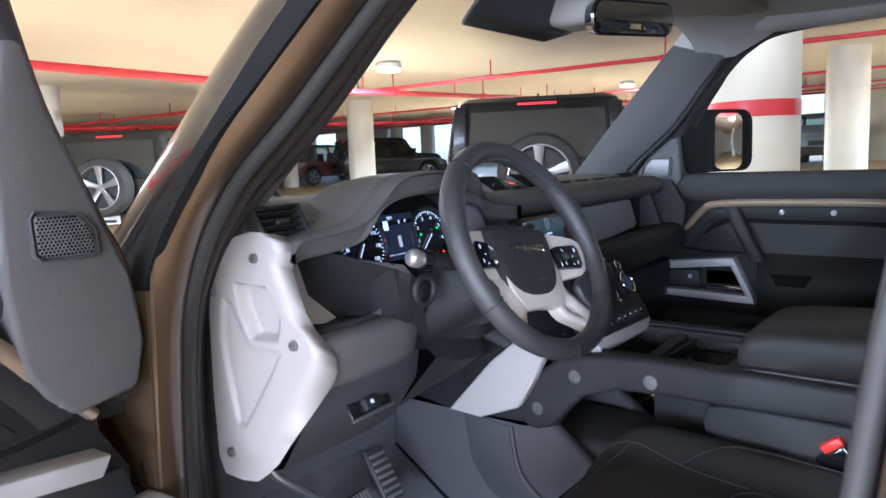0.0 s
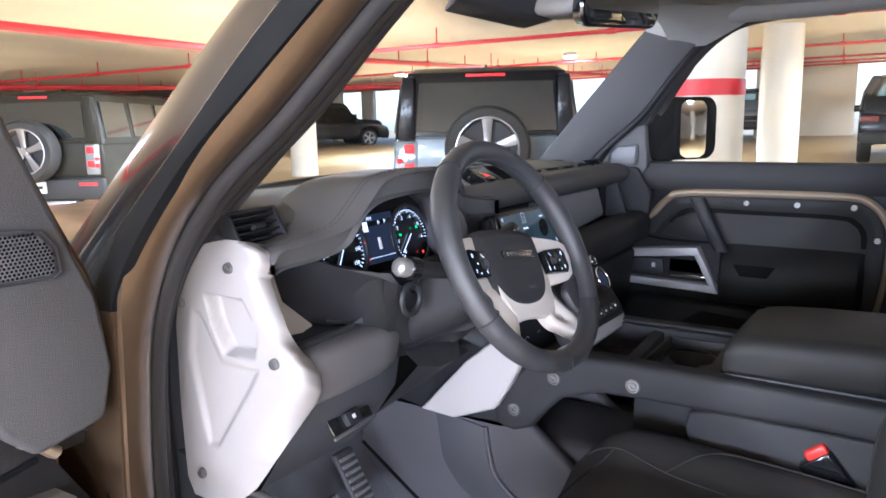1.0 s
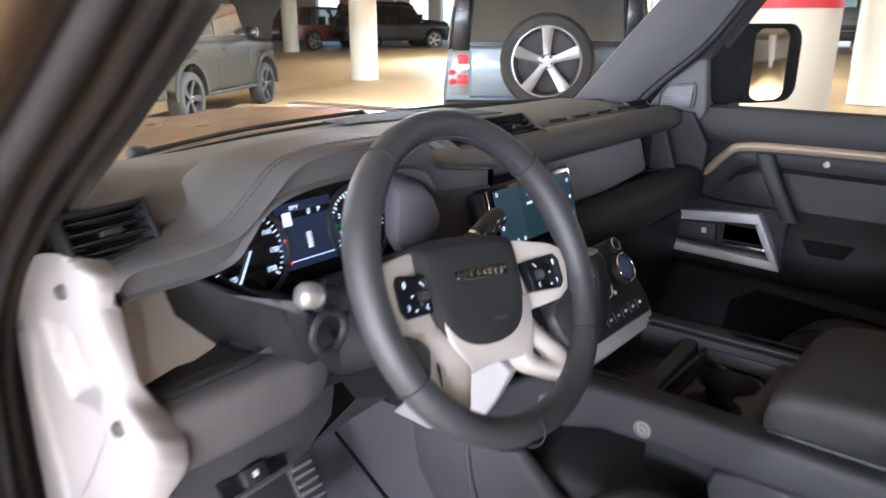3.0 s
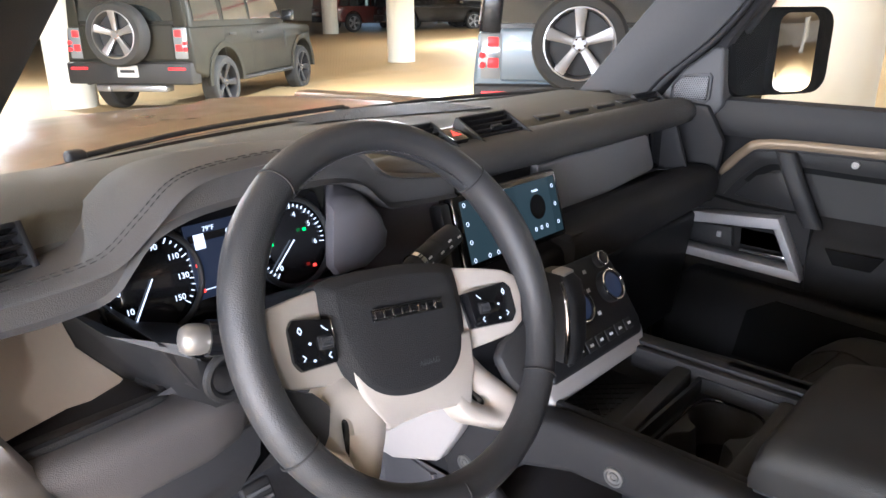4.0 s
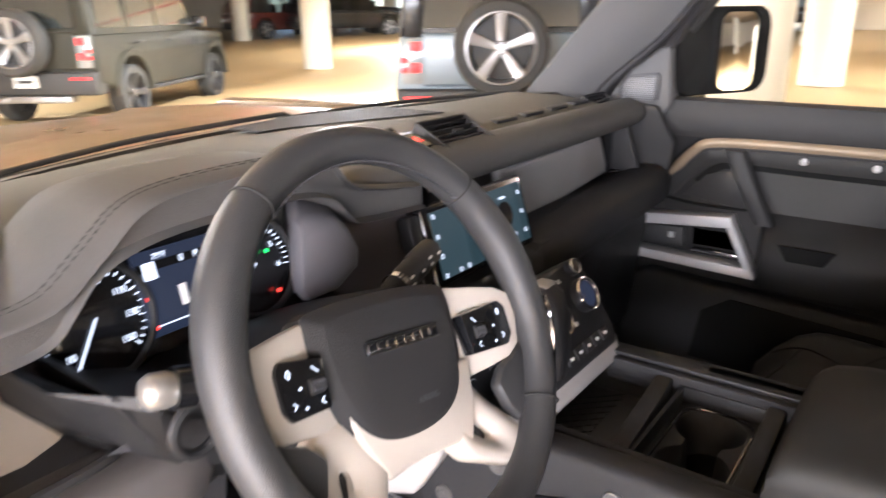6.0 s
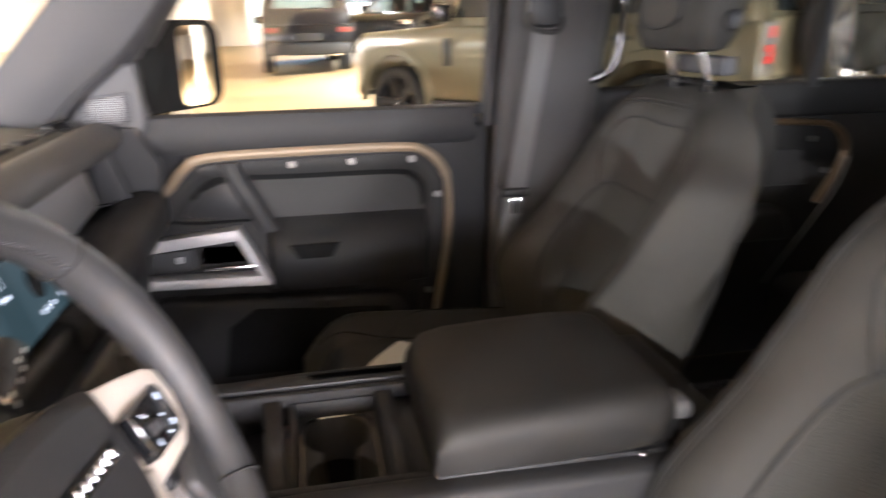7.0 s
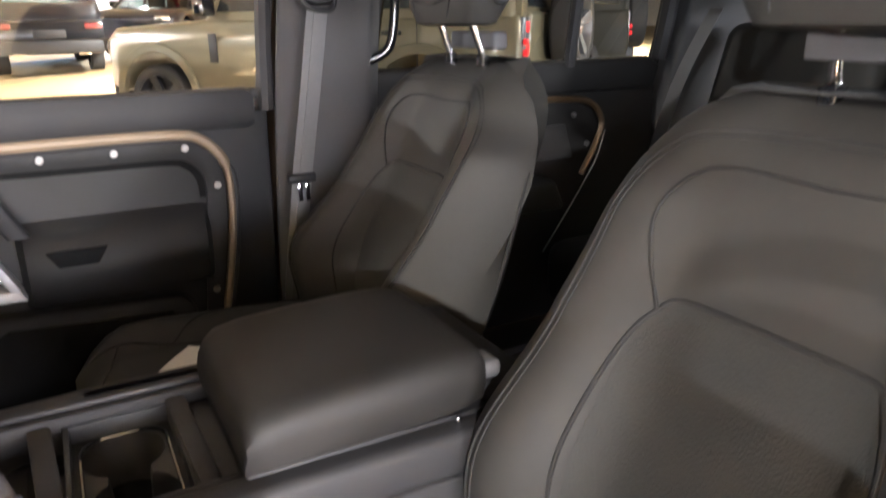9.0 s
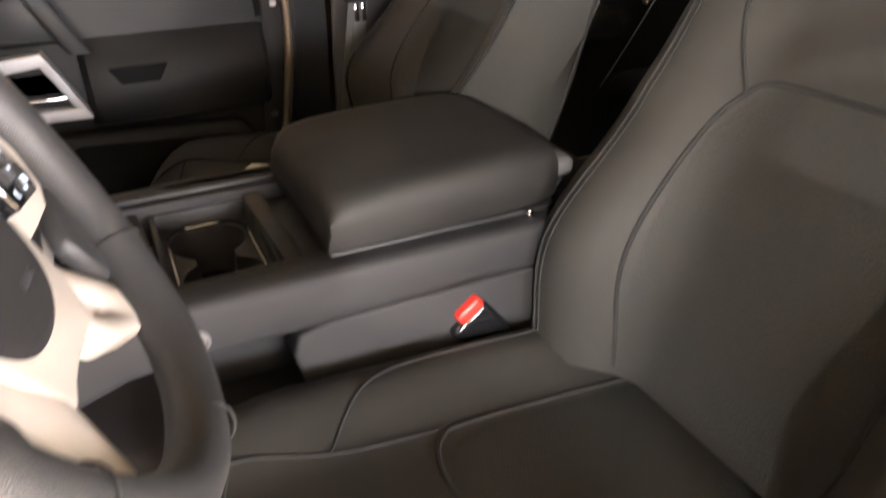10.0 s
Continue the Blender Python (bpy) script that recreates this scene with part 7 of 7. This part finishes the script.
for x in (-0.055, 0.0):
    o = tube([(x + 0.010 * math.cos(a), 1.262, 0.915 + 0.010 * math.sin(a)) for a in [2 * math.pi * k / 12 for k in range(12)]], 0.0012, 6, closed=True)
    part("socket_mark", o, M_MARK, con)

# pedals
pd = thing("pedals", "black ribbed brake and accelerator pedals", "pedals")
PB = pose(-0.445, 1.495, 0.625, -38, 0, 0)
br = part("brake_pedal", moved(box(-0.055, 0.055, -0.008, 0.006, -0.034, 0.034, 0.012, 3), PB), M_RUBBER, pd)
for i in range(11):
    part("pedal_rib", moved(box(-0.046 + i * 0.0092 - 0.0022, -0.046 + i * 0.0092 + 0.0022, -0.0125, -0.006, -0.030, 0.030, 0.001, 1), PB), M_RIB, br)
part("pedal_arm", tube([(-0.497, 1.505, 0.655), (-0.54, 1.515, 0.70), (-0.60, 1.53, 0.755), (-0.62, 1.60, 0.86)], 0.009, 10), M_BOLT, br, "bare steel pedal arm")
PA = pose(-0.335, 1.515, 0.655, -32, 0, 0)
ac = part("accelerator_pedal", moved(box(-0.028, 0.028, -0.008, 0.006, -0.075, 0.065, 0.010, 3), PA), M_RUBBER, pd)
for i in range(8):
    part("pedal_rib", moved(box(-0.022, 0.022, -0.0115, -0.006, -0.062 + i * 0.015, -0.055 + i * 0.015, 0.001, 1), PA), M_RIB, ac)
fm = thing("floor_mat", "dark rubber floor mat with a pale maker's label", "mat")
part("mat", prism([(-0.68, 0.95), (-0.20, 0.95), (-0.20, 1.40), (-0.25, 1.525), (-0.66, 1.525)], 0.500, 0.508, "z", 0.003), M_RUBBER, fm)
part("paper_label", prism([(-0.46, 1.36), (-0.31, 1.34), (-0.288, 1.42), (-0.285, 1.47), (-0.31, 1.505), (-0.36, 1.515), (-0.43, 1.50)], 0.5085, 0.510, "z", 0), M_PAPER, fm, "white paper floor cover")
part("label_line", tube([(-0.42, 1.39, 0.5105), (-0.32, 1.38, 0.5105), (-0.315, 1.46, 0.5105), (-0.41, 1.47, 0.5105)], 0.004, 6, closed=True), M_HARD, fm)

# ---------------------------------------------------------------- seats
def seat(name, label, cx, y0, inner):
    """A front seat. cx: its middle; y0: shift along the car; inner: +1 when the car's middle is on its +x side."""
    s = thing(name, label, "seat", "front seats")

    def half(v):
        """Half width of the backrest at height v (0 to 1)."""
        return 0.262 + 0.026 * math.exp(-((v - 0.22) / 0.22) ** 2) - 0.010 * v - 0.105 * max(0, (v - 0.65) / 0.25) ** 2.0

    def face(u, v):
        """A place on the backrest's front; u from -1 to 1 across, v from 0 to 1 up."""
        z = 0.80 + 0.575 * v
        y = 0.515 - 0.225 * v + y0
        bol = 0.056 * (1 - 0.95 * max(0, v - 0.52) / 0.45) + (0.070 if inner < 0 else 0.042) * math.exp(-((v - 0.24) / 0.18) ** 2)
        k = min(1, max(0, (abs(u) - 0.34) / 0.36))
        y += bol * (k * k * (3 - 2 * k))
        edge = max(0, (abs(u) - 0.78) / 0.22)
        top = max(0, (v - 0.80) / 0.10)
        y -= (0.120 * edge ** 1.35 if inner < 0 else 0.095 * edge ** 2.0) * (1 - 0.75 * min(1, top)) * (1 - 0.6 * min(1, max(0, (v - 0.55) / 0.3)))
        y -= 0.060 * top ** 2
        y += 0.012 * math.sin(math.pi * min(1, v / 0.62)) * (1 - k)
        return Vector((cx + u * half(v), y, z))

    rows = []
    N = 28
    for j in range(23):
        v = 0.9 * (1 - (1 - j / 22) ** 1.25)
        front = [face(-1 + 2 * i / N, v) for i in range(N + 1)]
        back = []
        for i in range(N, -1, -4):
            u = -1 + 2 * i / N
            p = face(u, v)
            e = max(0, (abs(u) - 0.6) / 0.4)
            back.append(Vector((cx + u * half(v) * 0.985, 0.515 - 0.225 * v + y0 - 0.125 + 0.080 * e * e + 0.035 * max(0, (v - 0.75) / 0.15) ** 2, p.z - 0.004)))
        rows.append(front + back)
    b = part("backrest", grid_bm(rows, closed_u=True, caps=True), M_LEATHER, s, "black leather backrest")

    def line(pts, r=0.0016, mt=None, off=0.0006, nm="seam"):
        P = [face(q.x, q.y) + Vector((0, off, 0)) for q in spline([(u, v, 0) for u, v in pts], 9)]
        return part(nm, tube(P, r, 6), mt or M_PIPE, b)

    # seams: outer bolster line, centre panel, upper panel
    for sg in (-1, 1):
        line([(sg * 0.775, 0.02), (sg * 0.78, 0.26), (sg * 0.775, 0.5), (sg * 0.785, 0.62), (sg * 0.80, 0.73), (sg * 0.76, 0.80), (sg * 0.62, 0.83), (0.0, 0.835)])
        line([(sg * 0.745, 0.02), (sg * 0.75, 0.26), (sg * 0.745, 0.5), (sg * 0.755, 0.615), (sg * 0.77, 0.72), (sg * 0.73, 0.785), (sg * 0.60, 0.818), (0.0, 0.823)], 0.0012)
        line([(sg * 0.45, 0.02), (sg * 0.50, 0.2), (sg * 0.51, 0.38), (sg * 0.49, 0.48), (sg * 0.44, 0.53), (sg * 0.36, 0.552), (0.0, 0.555)], 0.0028)
        line([(sg * 0.44, 0.53), (sg * 0.54, 0.62), (sg * 0.59, 0.70), (sg * 0.54, 0.755), (sg * 0.42, 0.772), (0.0, 0.768)], 0.0024)
    # perforated centre insert, laid just proud
    rr = []
    for j in range(13):
        v = 0.02 + 0.525 * j / 12
        w = 0.48 - 0.03 * (1 - min(1, v / 0.3)) - (0.10 * ((v - 0.45) / 0.095) ** 1.6 if v > 0.45 else 0)
        rr.append([face(-w + 2 * w * i / 10, v) + Vector((0, 0.0018, 0)) for i in range(11)])
    part("insert", grid_bm(rr), M_INSERT, b, "finely perforated centre insert")
    # side shell
    for sg in (-1, 1):
        part("side_shell", tube(spline([(cx + sg * 0.268, 0.462 + y0, 0.80), (cx + sg * 0.270, 0.385 + y0, 1.0), (cx + sg * 0.245, 0.305 + y0, 1.2)], 5), 0.003, 6), M_PIPE, b)

    # cushion
    def top(u, v):
        """A place on the cushion; v from 0 at the back to 1 at the front."""
        y = 0.46 + 0.56 * v + y0
        z = 0.792 + 0.030 * v - 0.02 * (1 - v)
        bol = 0.042 * (1 - 0.35 * v)
        k = min(1, max(0, (abs(u) - 0.45) / 0.33))
        z += bol * k * k * (3 - 2 * k)
        edge = max(0, (abs(u) - 0.80) / 0.20)
        z -= 0.075 * edge ** 2.2
        f = max(0, (v - 0.80) / 0.20)
        z -= 0.085 * f ** 2.0
        w = 0.258 - 0.045 * max(0, (v - 0.7) / 0.3) ** 2
        return Vector((cx + u * w, y, z))

    rows = []
    for j in range(19):
        v = j / 18
        t = [top(-1 + 2 * i / N, v) for i in range(N + 1)]
        low = [Vector((t[i].x * 0.97 + cx * 0.03, t[i].y - 0.05 * v, 0.655 + 0.02 * v)) for i in (N, N // 2, 0)]
        rows.append(t + low)
    c = part("cushion", grid_bm(rows, closed_u=True, caps=True), M_LEATHER, s, "black leather cushion")

    def cline(pts, r=0.0018):
        P = [top(q.x, q.y) + Vector((0, 0, 0.0006)) for q in spline([(u, v, 0) for u, v in pts], 9)]
        part("seam", tube(P, r, 6), M_PIPE, c)
    for sg in (-1, 1):
        cline([(sg * 0.50, 0.05), (sg * 0.50, 0.42), (sg * 0.46, 0.50), (sg * 0.30, 0.535), (0.0, 0.54)], 0.003)
        cline([(sg * 0.50, 0.50), (sg * 0.52, 0.70), (sg * 0.62, 0.86), (sg * 0.70, 0.95)])
        cline([(sg * 0.52, 0.70), (sg * 0.78, 0.55), (sg * 0.80, 0.2)], 0.0016)
        cline([(sg * 0.62, 0.86), (sg * 0.3, 0.93), (0.0, 0.94)], 0.0016)
    rr = []
    for j in range(9):
        v = 0.06 + 0.45 * j / 8
        w = 0.46 if v < 0.42 else 0.46 - 0.14 * ((v - 0.42) / 0.09)
        rr.append([top(-w + 2 * w * i / 10, v) + Vector((0, 0, 0.0018)) for i in range(11)])
    part("insert", grid_bm(rr), M_INSERT, c, "finely perforated cushion insert")
    part("base", box(cx - 0.225, cx + 0.225, 0.45 + y0, 0.93 + y0, 0.515, 0.66, 0.02, 3), M_HARD, s, "black plastic seat base")
    for x in (cx - 0.19, cx + 0.19):
        part("runner", box(x - 0.02, x + 0.02, 0.42 + y0, 1.0 + y0, 0.495, 0.52, 0.004), M_HARD, s)

    # head restraint
    hy, hz = 0.305 + y0, 1.475
    back = 0.035 if inner > 0 else 0.0
    rows = []
    for dz, w, f, bk in ((-0.105, 0.085, 0.022, -0.022), (-0.112 + 0.012, 0.105, 0.040, -0.036), (-0.07, 0.120, 0.056, -0.048), (0.0, 0.128, 0.058, -0.052), (0.06, 0.126, 0.048, -0.052), (0.10, 0.112, 0.030, -0.046), (0.118, 0.085, 0.008, -0.034)):
        ring = []
        for k in range(28):
            a = 2 * math.pi * k / 28
            ca, sa = math.cos(a), math.sin(a)
            e = 0.55
            x = w * math.copysign(abs(ca) ** e, ca)
            y = (f if sa > 0 else -bk) * math.copysign(abs(sa) ** e, sa)
            ring.append((cx + x, hy + y - 0.30 * dz * 0.35, hz + dz))
        rows.append(ring)
    h = part("head_restraint", grid_bm(rows, closed_u=True, caps=True), M_LEATHER, s, "black leather head restraint")
    for sg in (-1, 1):
        part("seam", tube(spline([(cx + sg * 0.062, hy + 0.052 + 0.011, hz - 0.09), (cx + sg * 0.074, hy + 0.0595, hz - 0.03), (cx + sg * 0.074, hy + 0.056, hz + 0.03), (cx + sg * 0.064, hy + 0.034, hz + 0.09)], 5), 0.0014, 6), M_PIPE, h)
    part("seam", tube(spline([(cx - 0.095, hy + 0.062, hz - 0.02), (cx - 0.07, hy + 0.066, hz - 0.055), (cx, hy + 0.068, hz - 0.068), (cx + 0.07, hy + 0.066, hz - 0.055), (cx + 0.095, hy + 0.062, hz - 0.02)], 5), 0.0016, 6), M_PIPE, h)
    for sg in (-1, 1):
        part("post", tube([(cx + sg * 0.058, hy + 0.010 - back, hz - 0.10), (cx + sg * 0.058, hy - 0.020 - back * 0.6, hz - 0.178)], 0.0065, 12), M_CHROME, h, "chrome post")
    part("release_button", lathe([(0.017, 0.0), (0.017, 0.004), (0.014, 0.006), (0.012, 0.005), (0, 0.005)], 20, Matrix.Translation((cx + inner * 0.124, hy - 0.005, hz - 0.055)) @ pose(0, 0, 0, 0, 90 * inner, 0)), M_HARD, h)
    part("post_collar", box(cx - 0.078, cx + 0.078, hy - 0.052 + back, hy - 0.022 + back * 0.3, hz - 0.146 + 0.4 * back, hz - 0.114 + 0.2 * back, 0.006, 3), M_GREYPL, s, "grey bracket behind the posts")
    for sg in (-1, 1):
        part("post_sleeve", lathe([(0.0125, 0.0), (0.0125, 0.016), (0.009, 0.019)], 16, Matrix.Translation((cx + sg * 0.058, hy - 0.012 - back * 0.6, hz - 0.172))), M_GLOSS, s)
    return s


seat("driver_seat", "black leather driver seat with head restraint", -0.405, 0.05, 1)
seat("passenger_seat", "black leather passenger seat with head restraint", 0.405, -0.02, -1)


def buckle(name, at):
    k = thing(name, "seat belt buckle with a red release button", "buckle")
    part("stalk", moved(box(-0.014, 0.014, -0.012, 0.012, -0.12, -0.02, 0.006), at), M_HARD, k)
    part("housing", moved(box(-0.014, 0.014, -0.028, 0.028, -0.045, 0.022, 0.007, 3), at), M_GLOSS, k)
    part("release", moved(box(-0.0125, 0.0125, -0.026, 0.010, 0.016, 0.034, 0.005, 3), at), M_RED, k, "red release button")


buckle("belt_buckle", pose(-0.160, 0.688, 0.828, -38, 0, 0))

# belt on the passenger side pillar
bl = thing("seat_belt", "dark grey seat belt hanging from the centre pillar", "seat belt")
_b0, _b1, _b2 = (0.666, 0.463, 1.410), (0.680, 0.484, 1.25), (0.697, 0.513, 1.045)
_web = [[(x - 0.0, y - 0.022, z), (x, y - 0.0075, z), (x - 0.002, y - 0.007, z), (x - 0.002, y + 0.007, z), (x, y + 0.0075, z), (x, y + 0.022, z), (x + 0.002, y + 0.022, z), (x + 0.002, y - 0.022, z)] for x, y, z in [(p.x, p.y, p.z) for p in spline([_b0, _b1, _b2, (0.72, 0.54, 0.80), (0.74, 0.55, 0.62)], 5)]]
part("webbing", grid_bm(_web, closed_u=True, caps=True), M_BELT, bl, "grey webbing")
part("guide", grid_bm([[(0.682 + dx, 0.458 + p[0] * s, 1.448 + p[1] * s) for p in rrect(0.075, 0.075, 0.026, 5)] for dx, s in ((0.03, 1.05), (-0.008, 1.0), (-0.018, 0.85), (-0.020, 0.5))], closed_u=True, caps=True), M_HARD, bl, "black belt guide")
part("guide_loop", tube(spline([(0.672, 0.494, 1.440), (0.664, 0.490, 1.413), (0.662, 0.464, 1.403), (0.663, 0.434, 1.405), (0.669, 0.424, 1.43)], 5), 0.006, 8), M_HARD, bl)
part("tongue_stop", box(0.683, 0.705, 0.482, 0.545, 1.052, 1.072, 0.006, 3), M_HARD, bl)
for y in (0.502, 0.518):
    part("tongue", box(0.690, 0.694, y - 0.005, y + 0.005, 1.012, 1.05, 0.002), M_CHROME, bl, "chrome belt tongue")
gh = thing("grab_handle", "black grab handle on the centre pillar", "handle")
part("bar", tube(spline([(0.74, 0.345, 1.535), (0.72, 0.306, 1.523), (0.712, 0.275, 1.473), (0.715, 0.272, 1.40), (0.72, 0.287, 1.322), (0.74, 0.338, 1.293)], 6), 0.011, 10), M_GLOSS, gh)

nap = thing("paper_sheet", "white paper sheet lying on the passenger seat", "paper")
_rows = []
for i in range(7):
    u = i / 6
    row = []
    for j in range(6):
        v = j / 5
        x = 0.356 + 0.170 * u - 0.060 * v + 0.012 * math.sin(u * 3.1) * (1 - v)
        y = 0.905 - 0.100 * u - 0.105 * v
        row.append((x, y, 0.8035 + 0.075 * (y - 0.75) + 0.004 * (1 - u) ** 2 + 0.0015 * math.sin(5 * u + 2 * v)))
    _rows.append(row)
part("sheet", grid_bm(_rows), M_PAPER, nap)

# rear bench
rb = thing("rear_bench", "black leather rear bench seat", "seat")
part("cushion", box(-0.66, 0.66, -0.60, -0.10, 0.66, 0.84, 0.05, 4), M_LEATHER, rb)
for x0, x1 in ((-0.66, -0.20), (-0.18, 0.18), (0.20, 0.66)):
    part("backrest", moved(box(x0, x1, -0.07, 0.07, 0, 0.60, 0.05, 4), pose(0, -0.60, 0.78, 16, 0, 0)), M_LEATHER, rb)
    xm = (x0 + x1) / 2
    part("head_restraint", moved(box(xm - 0.13, xm + 0.13, -0.045, 0.045, 0, 0.17, 0.035, 4), pose(0, -0.79, 1.40, 10, 0, 0)), M_LEATHER, rb)
part("belt", ribbon([(0.60, -0.62, 1.40), (0.62, -0.52, 1.2), (0.64, -0.44, 0.9)], [(0.645, -0.62, 1.40), (0.665, -0.52, 1.2), (0.685, -0.44, 0.9)], 0.002, 5), M_BELT, rb)
